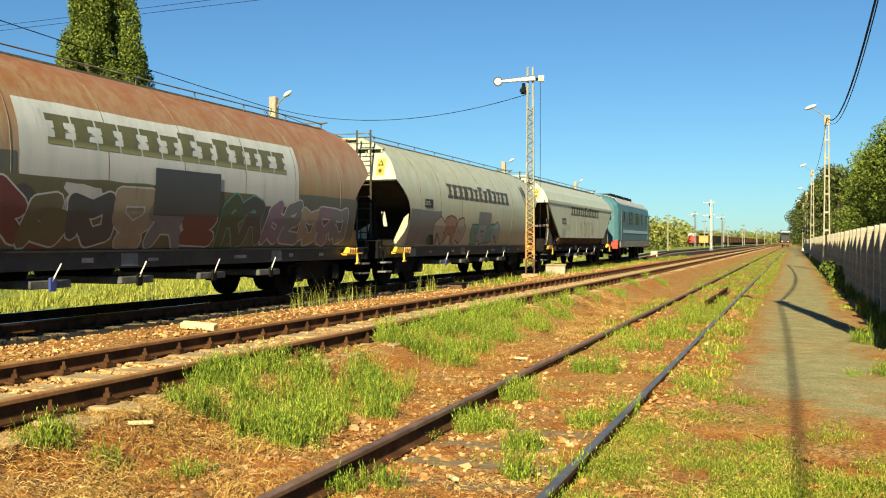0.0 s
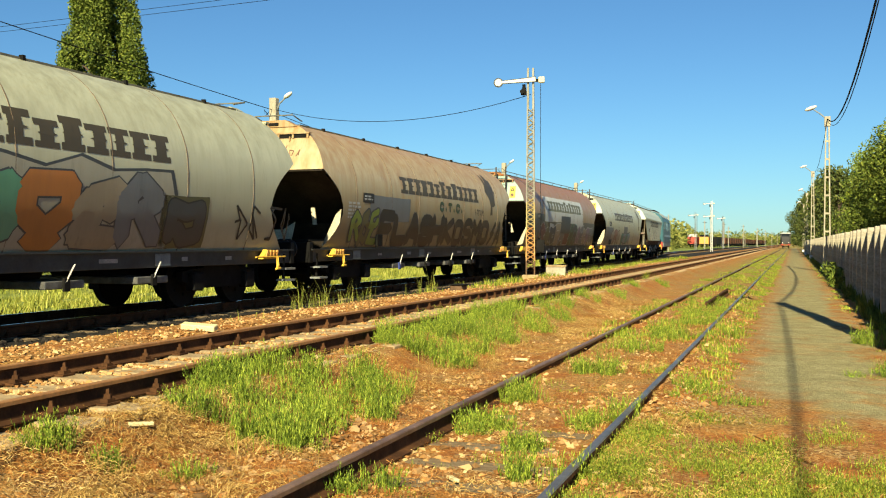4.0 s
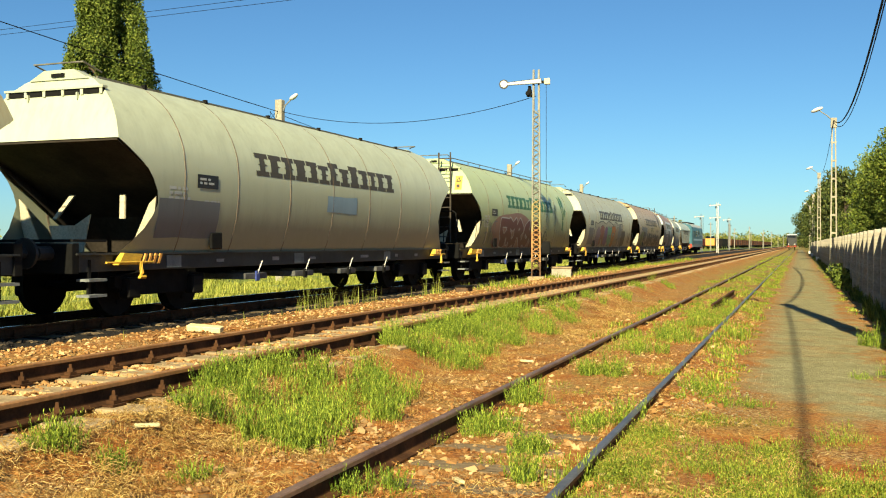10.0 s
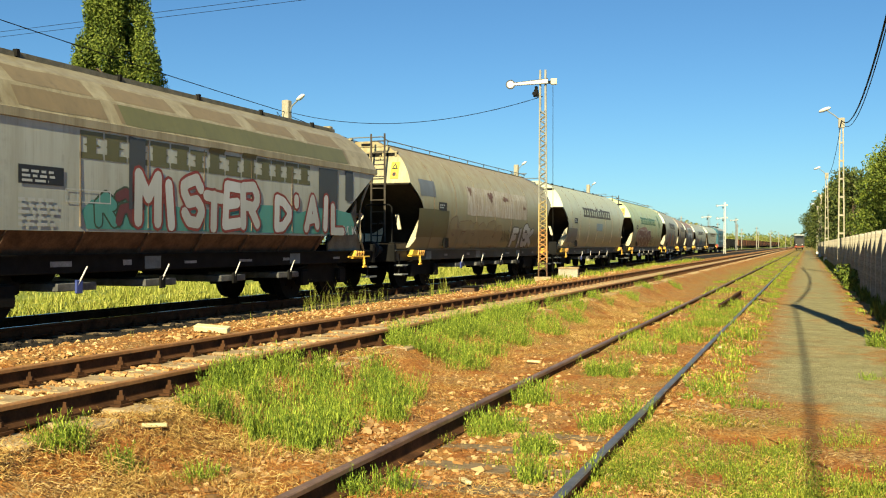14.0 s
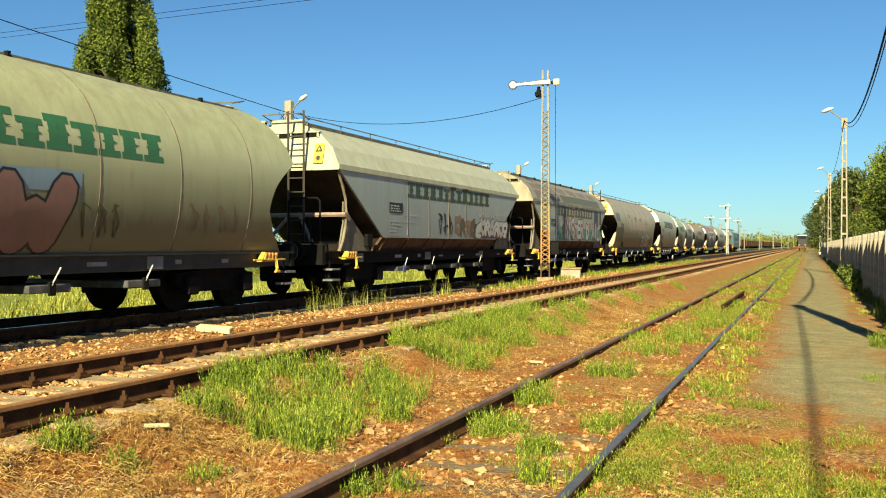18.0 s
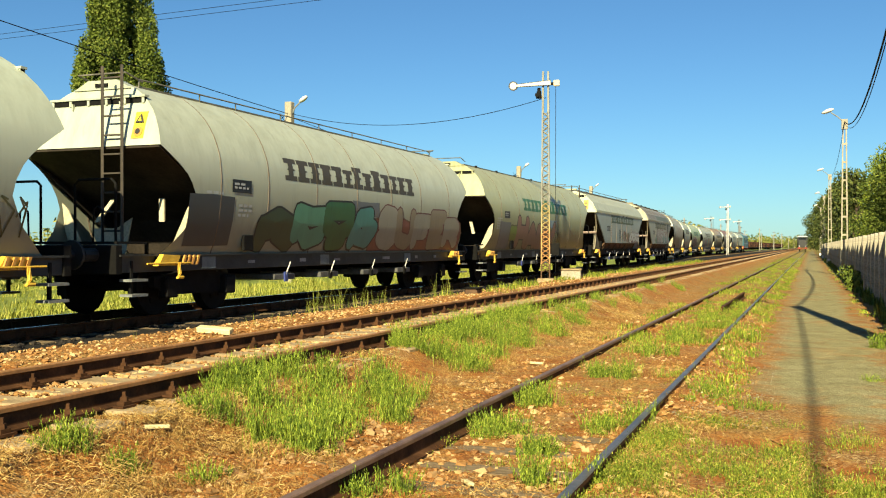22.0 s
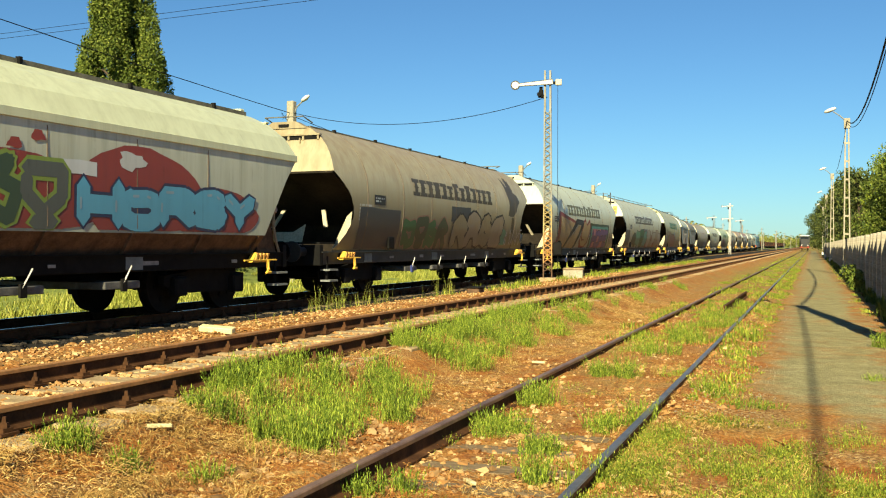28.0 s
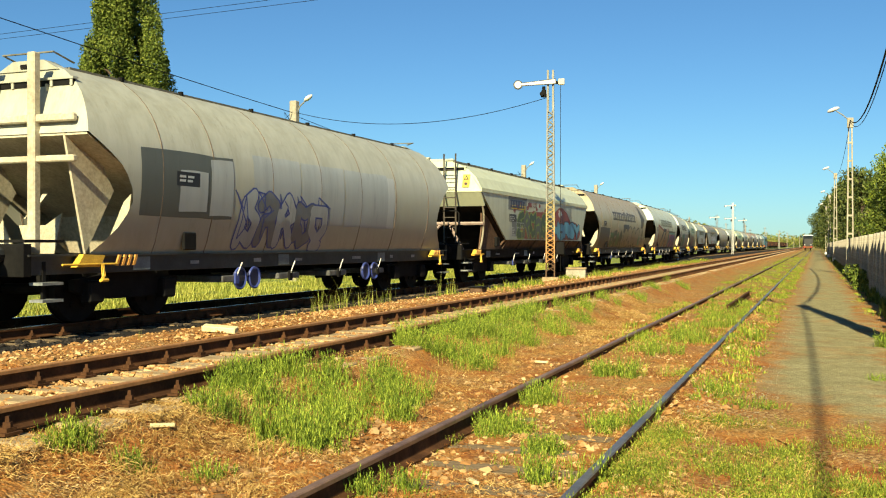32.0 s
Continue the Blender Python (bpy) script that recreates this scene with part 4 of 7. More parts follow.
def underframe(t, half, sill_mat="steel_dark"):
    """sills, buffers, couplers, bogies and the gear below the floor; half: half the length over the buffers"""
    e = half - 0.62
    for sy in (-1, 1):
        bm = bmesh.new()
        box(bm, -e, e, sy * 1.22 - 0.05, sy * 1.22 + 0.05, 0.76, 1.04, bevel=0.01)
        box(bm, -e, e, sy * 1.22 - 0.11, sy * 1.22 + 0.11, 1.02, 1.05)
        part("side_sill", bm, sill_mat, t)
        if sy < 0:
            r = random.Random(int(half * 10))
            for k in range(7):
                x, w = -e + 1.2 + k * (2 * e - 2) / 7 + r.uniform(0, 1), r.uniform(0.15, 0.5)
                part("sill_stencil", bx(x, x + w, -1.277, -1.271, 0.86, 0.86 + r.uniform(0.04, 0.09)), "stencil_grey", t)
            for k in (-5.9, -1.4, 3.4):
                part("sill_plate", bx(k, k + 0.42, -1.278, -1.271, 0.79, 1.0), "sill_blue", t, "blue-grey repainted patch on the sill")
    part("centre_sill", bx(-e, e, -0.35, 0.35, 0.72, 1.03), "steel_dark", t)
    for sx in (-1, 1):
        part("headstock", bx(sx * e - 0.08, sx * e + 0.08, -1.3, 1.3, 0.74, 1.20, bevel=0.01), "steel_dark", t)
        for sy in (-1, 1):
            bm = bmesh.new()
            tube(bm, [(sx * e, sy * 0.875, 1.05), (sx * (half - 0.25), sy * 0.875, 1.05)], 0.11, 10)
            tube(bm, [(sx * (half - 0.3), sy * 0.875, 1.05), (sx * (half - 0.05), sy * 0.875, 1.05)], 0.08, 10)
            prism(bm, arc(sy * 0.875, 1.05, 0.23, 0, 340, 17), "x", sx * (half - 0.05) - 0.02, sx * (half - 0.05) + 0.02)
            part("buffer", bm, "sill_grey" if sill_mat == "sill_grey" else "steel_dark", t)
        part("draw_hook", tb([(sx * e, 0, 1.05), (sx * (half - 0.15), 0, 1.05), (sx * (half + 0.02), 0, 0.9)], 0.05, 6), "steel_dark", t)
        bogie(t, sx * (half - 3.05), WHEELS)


H_PROFILE = ((1.38, 1.455), (2.90, 1.47), (2.91, 1.50), (3.03, 1.50), (3.04, 1.47), (3.42, 1.27), (3.74, 0.93), (3.94, 0.55), (4.01, 0.30))


def h_wide(z):
    for (a, wa), (c, wc) in zip(H_PROFILE, H_PROFILE[1:]):
        if z <= c:
            return wa + (wc - wa) * (z - a) / (c - a)
    return 0.3


def decal(t, name, bm, material, wide=r_wide, off=0.005, label=""):
    """lays a flat shape, drawn in (x along, z up), on the wagon's right side"""
    for z in ZS:
        bmesh.ops.bisect_plane(bm, geom=bm.verts[:] + bm.edges[:] + bm.faces[:], plane_co=(0, z, 0), plane_no=(0, 1, 0))
    for v in bm.verts:
        x, z = v.co.x, v.co.y
        v.co = (x, -(wide(z) + off), z)
    return part(name, bm, material, t, label, smooth=True)


def stencils(t, name, bm, material, wide=None, off=0.005):
    """each bar of a small writing as a part of its own"""
    for q in islands(bm):
        decal(t, name, q, material, wide or r_wide, off)


def rect(bm, x0, x1, z0, z1):
    bm.faces.new([bm.verts.new((x, z, 0)) for x, z in ((x0, z0), (x1, z0), (x1, z1), (x0, z1))])
    return bm


def poly(bm, pts):
    bm.faces.new([bm.verts.new((x, z, 0)) for x, z in pts])
    return bm


def block_letters(x0, x1, z0, z1, n=13):
    """a row of plain notched slabs in the size of a lettering"""
    bm = bmesh.new()
    step, h = (x1 - x0) / n, z1 - z0
    for i in range(n):
        a, c = x0 + i * step, x0 + (i + 0.92) * step
        w, t, q = c - a, z0 + h * (1.12 if i in (6, 8) else 0.9 if i in (5, 7) else 1.0), z0
        lo, hi = q + 0.22 * (t - q), t - 0.22 * (t - q)
        m = (lo + hi) / 2
        kl, kr = ((0.30, 0.30), (0.10, 0.34), (0.22, 0.22), (0.12, 0.16), (0.34, 0.12))[i % 5]
        right = [(c, lo), (c - kr * w, lo), (c - kr * w, m - 0.05 * h), (c - 0.3 * kr * w, m), (c - kr * w, m + 0.05 * h), (c - kr * w, hi), (c, hi)]
        left = [(a, hi), (a + kl * w, hi), (a + kl * w, m + 0.04 * h), (a + 0.5 * kl * w, m), (a + kl * w, m - 0.04 * h), (a + kl * w, lo), (a, lo)]
        poly(bm, [(a, q), (c, q)] + right + [(c, t), (a, t)] + left)
    return bm


def text_mesh(body, x0, x1, z0, z1, fat=0.0, shear=0.0):
    """words in the built-in font, stretched into a box, as a flat bmesh"""
    cu = bpy.data.curves.new("words", "FONT")
    cu.body, cu.size, cu.offset, cu.resolution_u = body, 1.0, fat, 2
    cu.shear = shear
    ob = bpy.data.objects.new("words", cu)
    scene.collection.objects.link(ob)
    dg = bpy.context.evaluated_depsgraph_get()
    me = bpy.data.meshes.new_from_object(ob.evaluated_get(dg))
    bm = bmesh.new()
    bm.from_mesh(me)
    bpy.data.objects.remove(ob)
    bpy.data.curves.remove(cu)
    bpy.data.meshes.remove(me)
    xs, ys = [v.co.x for v in bm.verts], [v.co.y for v in bm.verts]
    for v in bm.verts:
        v.co = (x0 + (v.co.x - min(xs)) / (max(xs) - min(xs)) * (x1 - x0), z0 + (v.co.y - min(ys)) / (max(ys) - min(ys)) * (z1 - z0), 0)
    return bm


def bars(bm, x0, z0, rows, width, high=0.05, gap=0.035, seed=1):
    """writing too small to read: rows of short bars"""
    r = random.Random(seed)
    for k in range(rows):
        x = x0
        z = z0 - k * (high + gap)
        end = x0 + width * r.uniform(0.6, 1.0)
        while x < end:
            w = r.uniform(0.06, 0.2)
            rect(bm, x, min(x + w, end), z, z + high)
            x += w + 0.05
    return bm


def blob(cx, cz, rx, rz, seed, n=22, rough=0.25):
    r = random.Random(seed)
    out = []
    ph = [r.uniform(0, 6.28) for _ in range(4)]
    for i in range(n):
        a = 2 * math.pi * i / n
        k = 1 + rough * (0.6 * math.sin(3 * a + ph[0]) + 0.4 * math.sin(5 * a + ph[1]) + 0.3 * math.sin(8 * a + ph[2]))
        out.append((cx + rx * k * math.cos(a), cz + rz * k * math.sin(a)))
    return out


def clipped(pts, z0, z1):
    return [(x, min(max(z, z0), z1)) for x, z in pts]


COL = {"white": (0.70, 0.70, 0.68), "black": (0.015, 0.015, 0.017), "brown": (0.075, 0.055, 0.025), "green": (0.045, 0.17, 0.06), "dkgreen": (0.05, 0.085, 0.04), "purple": (0.19, 0.09, 0.27),
       "pink": (0.60, 0.21, 0.25), "salmon": (0.38, 0.20, 0.15), "red": (0.30, 0.045, 0.03), "blue": (0.06, 0.09, 0.34), "cyan": (0.13, 0.42, 0.60), "teal": (0.10, 0.36, 0.30),
       "grey": (0.19, 0.20, 0.21), "dkgrey": (0.06, 0.065, 0.07), "wine": (0.17, 0.04, 0.04), "orange": (0.55, 0.20, 0.04), "lime": (0.25, 0.34, 0.05), "sky": (0.30, 0.42, 0.50),
       "cream": (0.44, 0.41, 0.31), "pale": (0.60, 0.60, 0.56), "yellow": (0.66, 0.45, 0.03), "olive": (0.14, 0.13, 0.05), "navy": (0.03, 0.035, 0.09), "rust": (0.20, 0.09, 0.045), "slate": (0.115, 0.12, 0.10), "roof_stain": (0.23, 0.165, 0.085), "amber": (0.50, 0.35, 0.16), "tan": (0.33, 0.27, 0.15), "mauve": (0.25, 0.17, 0.24), "brick": (0.32, 0.10, 0.07), "mint": (0.14, 0.40, 0.24), "camo": (0.13, 0.12, 0.06), "sand": (0.36, 0.29, 0.19)}
for k, c in COL.items():
    M["spray_" + k] = spray("spray_" + k, c)


def wheat(t, x, z, s, material, wide=r_wide):
    """the stencilled sheaf of corn at the wagon's front end: cob, flower, ear, stems and tied bundle"""
    def at(px, pz):
        return (x + s * px, z + s * pz)
    def turned(cx, cz, pts, tilt):
        ca, sa = math.cos(radians(tilt)), math.sin(radians(tilt))
        return [at(cx + px * ca - pz * sa, cz + px * sa + pz * ca) for px, pz in pts]
    bm = bmesh.new()
    poly(bm, turned(-0.36, 0.62, [(0.13 * math.cos(q * 0.449) * (1.1 if q % 2 else 0.9), 0.40 * math.sin(q * 0.449)) for q in range(14)], 12))
    poly(bm, turned(0.06, 0.72, [((0.27 if q % 2 else 0.20) * math.cos(q * 0.2244), (0.36 if q % 2 else 0.28) * math.sin(q * 0.2244)) for q in range(28)], 0))
    for k in range(5):
        f = k / 4
        poly(bm, turned(0.26 + 0.34 * f, 0.10 + 0.26 * f, [(-0.16, -0.02), (0, -0.08), (0.16, -0.02), (0.16, 0.05), (0, 0.0), (-0.16, 0.05)], -52))
    for a, c in (((-0.30, 0.28), -0.06), ((-0.12, 0.30), -0.02), ((0.06, 0.40), 0.02), ((0.26, 0.06), 0.07)):
        poly(bm, [at(c - 0.03, -0.12), at(c + 0.03, -0.12), at(a[0] + 0.04, a[1]), at(a[0] - 0.04, a[1])])
    poly(bm, [at(-0.15, -0.13), at(0.15, -0.13), at(0.11, -0.22), at(-0.11, -0.22)])
    poly(bm, [at(-0.12, -0.26), at(0.12, -0.26), at(0.16, -0.78), at(0.02, -0.72), at(-0.16, -0.78)])
    for q in islands(bm):
        decal(t, "corn_sheaf_mark", q, material, wide)


def islands(bm):
    """each connected piece of a flat mesh as a bmesh of its own"""
    left, out = set(bm.faces), []
    while left:
        todo, got = [left.pop()], []
        while todo:
            f = todo.pop()
            got.append(f)
            for v in f.verts:
                for q in v.link_faces:
                    if q in left:
                        left.discard(q)
                        todo.append(q)
        one, at = bmesh.new(), {}
        for f in got:
            for v in f.verts:
                if v not in at:
                    at[v] = one.verts.new(v.co)
            one.faces.new([at[v] for v in f.verts])
        out.append(one)
    bm.free()
    return out


# strokes on a grid of 4 by 6; the small letters are shapes that spell nothing
GLYPH = {"A": "00 26 40|12 32", "C": "45 36 16 05 01 10 30 41", "D": "00 06 26 44 42 20 00", "E": "46 06 00 40|03 33", "F": "46 06 00|03 33", "H": "00 06|40 46|03 43", "I": "20 26",
         "K": "00 06|46 03 40", "L": "06 00 40", "M": "00 06 23 46 40", "N": "00 06 40 46", "O": "16 36 45 41 30 10 01 05 16", "P": "00 06 36 45 44 33 03", "R": "00 06 36 45 44 33 03|23 40",
         "S": "45 36 16 05 04 13 33 42 41 30 10 01", "T": "06 46|26 20", "U": "06 01 10 30 41 46", "W": "06 10 23 30 46", "Y": "06 23 46|23 20", "'": "26 25", "B": "00 06 36 45 33 03|33 42 41 30 00",
         ".": "20 21", "a": "00 04 26 44 23 40|04 13", "b": "06 46 43 21 03 05|21 20|10 30", "c": "00 15 36 24 43 30 11", "d": "01 06 25 46 41 20 12", "e": "46 15 03 23 12 00 40|44 33",
         "f": "05 26 45 33 40|00 13 33", "z": "46 13 33 00"}


def stroke(out, a, c, rad, wide, off, floor, ends=4):
    """one brush stroke from a to c with rounded ends, laid on the wagon's side, added to out"""
    d = math.atan2(c[1] - a[1], c[0] - a[0])
    pts = []
    for (px, pz), base in ((c, d - math.pi / 2), (a, d + math.pi / 2)):
        pts += [(px + rad * math.cos(base + math.pi * k / ends), max(floor, pz + rad * math.sin(base + math.pi * k / ends))) for k in range(ends + 1)]
    bm = poly(bmesh.new(), pts)
    lo, hi = min(p[1] for p in pts), max(p[1] for p in pts)
    for z in ZS:
        if lo < z < hi:
            bmesh.ops.bisect_plane(bm, geom=bm.verts[:] + bm.edges[:] + bm.faces[:], plane_co=(0, z, 0), plane_no=(0, 1, 0))
    at = {v: out.verts.new((v.co.x, -(wide(v.co.y) + off), v.co.y)) for v in bm.verts}
    for f in bm.faces:
        out.faces.new([at[v] for v in f.verts])
    bm.free()


def throwup(t, word, x0, x1, z0, z1, fills, edge=None, thick=0.30, rim=0.045, wide=r_wide, seed=1, off=0.009, slant=0.0, wild=1.0, shine=None, ends=4):
    """sprayed letters of fat strokes, each with its outline, tumbling a little against one another"""
    r = random.Random(seed)
    st = (x1 - x0) / len(word)
    floor = 1.06 if wide is r_wide else 1.40
    for i, ch in enumerate(word):
        if ch == " ":
            continue
        rad = thick * st / 2
        lean, lift, tall = slant + wild * r.uniform(-0.10, 0.10), wild * r.uniform(-0.04, 0.06), 1 + wild * r.uniform(-0.10, 0.12)
        wd, hg = st * (1.06 if edge else 0.92) - 2 * rad * 0.8, (z1 - z0) * tall - 2 * rad
        segs = []
        for line in GLYPH[ch].split("|"):
            ps = []
            for p in line.split():
                u, w = int(p[0]) / 4, int(p[1]) / 6
                ps.append((x0 + st * i + rad * 0.8 + wd * u + lean * hg * w, z0 + rad + lift + hg * w + (0.03 * wild * r.uniform(-1, 1) if edge else 0)))
            segs += list(zip(ps, ps[1:]))
        o = off + 0.0011 * i
        for name, colour, grow, up in (("graffiti_outline", edge, rim, 0.0), ("graffiti_letter", fills[i % len(fills)], 0.0, 0.0018)):
            if colour:
                bm = bmesh.new()
                for k, (a, c) in enumerate(segs):
                    stroke(bm, a, c, rad + grow, wide, o + up + 0.00008 * k, floor, ends)
                part(name, bm, "spray_" + colour, t, smooth=True)
        if shine:
            bm = bmesh.new()
            for a, c in segs[:2]:
                stroke(bm, (a[0] * 0.8 + c[0] * 0.2 - rad * 0.4, a[1] * 0.8 + c[1] * 0.2 + rad * 0.3), (a[0] * 0.5 + c[0] * 0.5 - rad * 0.4, a[1] * 0.5 + c[1] * 0.5 + rad * 0.3), rad * 0.16, wide, o + 0.004, floor)
            part("graffiti_shine", bm, "spray_" + shine, t)


def cloud(t, x0, x1, z0, z1, colour, edge=None, wide=r_wide, seed=1, off=0.007, n=11):
    """uneven backing field behind a graffiti piece, with a darker rim"""
    r = random.Random(seed)
    up = [(x1 - (x1 - x0) * i / n, z1 + r.uniform(-0.16, 0.08)) for i in range(n + 1)]
    pts = [(x0 - 0.1, z0), (x1 + 0.1, z0), (x1 + 0.2, (z0 + z1) / 2)] + up + [(x0 - 0.2, (z0 + z1) / 2)]
    if edge:
        mx = (x0 + x1) / 2
        decal(t, "graffiti_backing", poly(bmesh.new(), [(mx + (x - mx) * 1.02, z + (0.05 if z > z0 else 0)) for x, z in pts]), "spray_" + edge, wide, off - 0.002)
    decal(t, "graffiti_backing", poly(bmesh.new(), pts), "spray_" + colour, wide, off)


def handle(t, x):
    """yellow change-over lever: ribbed block, cross bar and hanging grip"""
    bm = bmesh.new()
    prism(bm, [(x - 0.30, 0.86), (x + 0.20, 0.86), (x + 0.30, 1.03), (x - 0.16, 1.05)], "y", -1.42, -1.30)
    o = part("brake_lever_block", bm, "yellow", t, "worn yellow lever block")
    for k in range(4):
        xx = x - 0.24 + k * 0.13
        bm = bmesh.new()
        prism(bm, [(xx, 0.87), (xx + 0.055, 0.87), (xx + 0.13, 1.035), (xx + 0.075, 1.035)], "y", -1.45, -1.42)
        part("rib", bm, "orange", o)
    part("lever", tb([(x - 0.62, -1.44, 0.90), (x + 0.55, -1.44, 0.90)], 0.018, 6), "yellow", o)
    part("grip", tb([(x + 0.20, -1.45, 0.90), (x + 0.22, -1.46, 0.72), (x + 0.16, -1.46, 0.66), (x + 0.30, -1.46, 0.66)], 0.034, 6), "yellow", o)


def ladder(t, x, y, z0, z1, material="steel_brown", lean=0.0):
    l = new("ladder")
    l.parent = t
    for s in (-0.2, 0.2):
        part("stile", tb([(x, y + s, z0), (x + lean, y + s, z1)], 0.028, 5), material, l)
    k, z = 0, z0 + 0.2
    while z < z1 - 0.1:
        xx = x + lean * (z - z0) / (z1 - z0)
        part("rung", tb([(xx, y - 0.2, z), (xx, y + 0.2, z)], 0.018, 5), material, l)
        z += 0.32


def fittings(t, half, rear_kit, outlets=True):
    """gear that every wagon carries below and at its ends"""
    for sx in (-1, 1):
        handle(t, sx * (half - 1.75))
    for sx in (-1, 1):
        for sy in (-1, 1):
            part("step", bx(sx * (half - 0.95) - 0.2, sx * (half - 0.95) + 0.2, sy * 1.32 - 0.12, sy * 1.32 + 0.12, 0.62, 0.66), "grey_paint", t)
            part("step_hanger", bx(sx * (half - 0.95) - 0.03, sx * (half - 0.95) + 0.03, sy * 1.26 - 0.02, sy * 1.26 + 0.02, 0.4, 0.95), "steel_dark", t)
            part("lower_step", bx(sx * (half - 0.95) - 0.2, sx * (half - 0.95) + 0.2, sy * 1.32 - 0.12, sy * 1.32 + 0.12, 0.38, 0.42), "grey_paint", t)
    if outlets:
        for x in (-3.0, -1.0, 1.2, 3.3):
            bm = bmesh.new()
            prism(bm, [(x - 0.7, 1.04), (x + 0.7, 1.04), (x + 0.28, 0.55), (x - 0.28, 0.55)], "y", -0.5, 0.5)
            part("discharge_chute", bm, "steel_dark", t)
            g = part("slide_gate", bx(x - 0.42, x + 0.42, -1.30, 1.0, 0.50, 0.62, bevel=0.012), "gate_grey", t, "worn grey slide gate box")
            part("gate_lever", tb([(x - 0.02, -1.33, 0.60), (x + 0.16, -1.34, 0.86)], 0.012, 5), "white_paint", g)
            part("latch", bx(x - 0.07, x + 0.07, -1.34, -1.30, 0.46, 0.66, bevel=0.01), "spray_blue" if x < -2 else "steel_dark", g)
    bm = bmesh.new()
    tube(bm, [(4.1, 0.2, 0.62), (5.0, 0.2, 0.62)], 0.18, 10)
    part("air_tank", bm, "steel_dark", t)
    # end platform with hoop rails at the rear
    x = -(half - 0.62)
    part("end_platform", bx(x, x + 0.75, -1.25, 1.25, 1.22, 1.26), "steel_dark", t)
    if rear_kit:
        for y0, y1 in ((-1.15, -0.35), (0.35, 1.15)):
            part("end_railing", tb([(x + 0.1, y0, 1.25), (x + 0.1, y0, 2.18), (x + 0.1, y0 + 0.08, 2.25), (x + 0.1, y1 - 0.08, 2.25), (x + 0.1, y1, 2.18), (x + 0.1, y1, 1.25)], 0.024, 6), "steel_dark", t)
            part("grab_hoop", tb([(x + 0.05, y0 + 0.2, 1.25), (x + 0.05, y0 + 0.22, 1.75), (x + 0.05, y0 + 0.3, 1.82), (x + 0.05, y0 + 0.38, 1.75), (x + 0.05, y0 + 0.4, 1.25)], 0.018, 6), "steel_dark", t)


def roof_walk(t, half, z=4.17, rails=True, hoops=True):
    bm = bx(-half, half, -0.50, 0.50, z - 0.07, z + 0.02)
    part("roof_walkway", bm, "walkway", t)
    if rails:
        for sy in (-1, 1):
            bm = bmesh.new()
            tube(bm, [(-half, sy * 0.5, z + 0.13), (half, sy * 0.5, z + 0.13)], 0.014, 4)
            part("roof_rail", bm, "walkway", t)
            k = -half
            while k <= half + 0.01:
                part("rail_stay", tb([(k, sy * 0.5, z - 0.05), (k, sy * 0.5, z + 0.13)], 0.014, 4), "walkway", t)
                k += half / 4
    if hoops:
        for sx in (-1, 1):
            part("end_hoop", tb([(sx * (half - 0.1), -0.5, z + 0.1), (sx * (half + 0.35), -0.5, z + 0.2), (sx * (half + 0.35), 0.5, z + 0.2), (sx * (half - 0.1), 0.5, z + 0.1)], 0.016, 5), "walkway", t)
    if not rails:
        for k in range(6):
            x = -half + 1.2 + k * (2 * half - 2.4) / 5
            part("roof_latch", bx(x - 0.03, x + 0.03, -0.55, -0.47, z - 0.06, z + 0.05), "steel_dark", t)


M["steel_iron"] = plain("steel_iron", (0.03, 0.024, 0.018), (0.085, 0.065, 0.045), 5, 0.7)
M["walkway"] = plain("walkway", (0.10, 0.095, 0.075), (0.22, 0.205, 0.165), 4, 0.75)
M["inner_plate"] = plain("inner_plate", (0.26, 0.18, 0.14), (0.42, 0.31, 0.25), 2, 0.7)
M["strut_pale"] = plain("strut_pale", (0.20, 0.165, 0.11), (0.36, 0.31, 0.21), 3, 0.7)
M["strut_olive"] = plain("strut_olive", (0.12, 0.10, 0.065), (0.24, 0.21, 0.15), 3, 0.7)
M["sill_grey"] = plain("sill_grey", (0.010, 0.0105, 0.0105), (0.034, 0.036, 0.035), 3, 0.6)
M["frame_cream"] = plain("frame_cream", (0.40, 0.33, 0.22), (0.58, 0.52, 0.37), 2, 0.6)
M["frame_pale"] = plain("frame_pale", (0.42, 0.36, 0.24), (0.62, 0.55, 0.38), 3, 0.6)
# near-black plate colour that holds the shade of the end recesses
M["hopper_shaded"] = plain("hopper_shaded", (0.020, 0.016, 0.012), (0.055, 0.043, 0.032), 2, 0.8)
R_LEN = 8.78


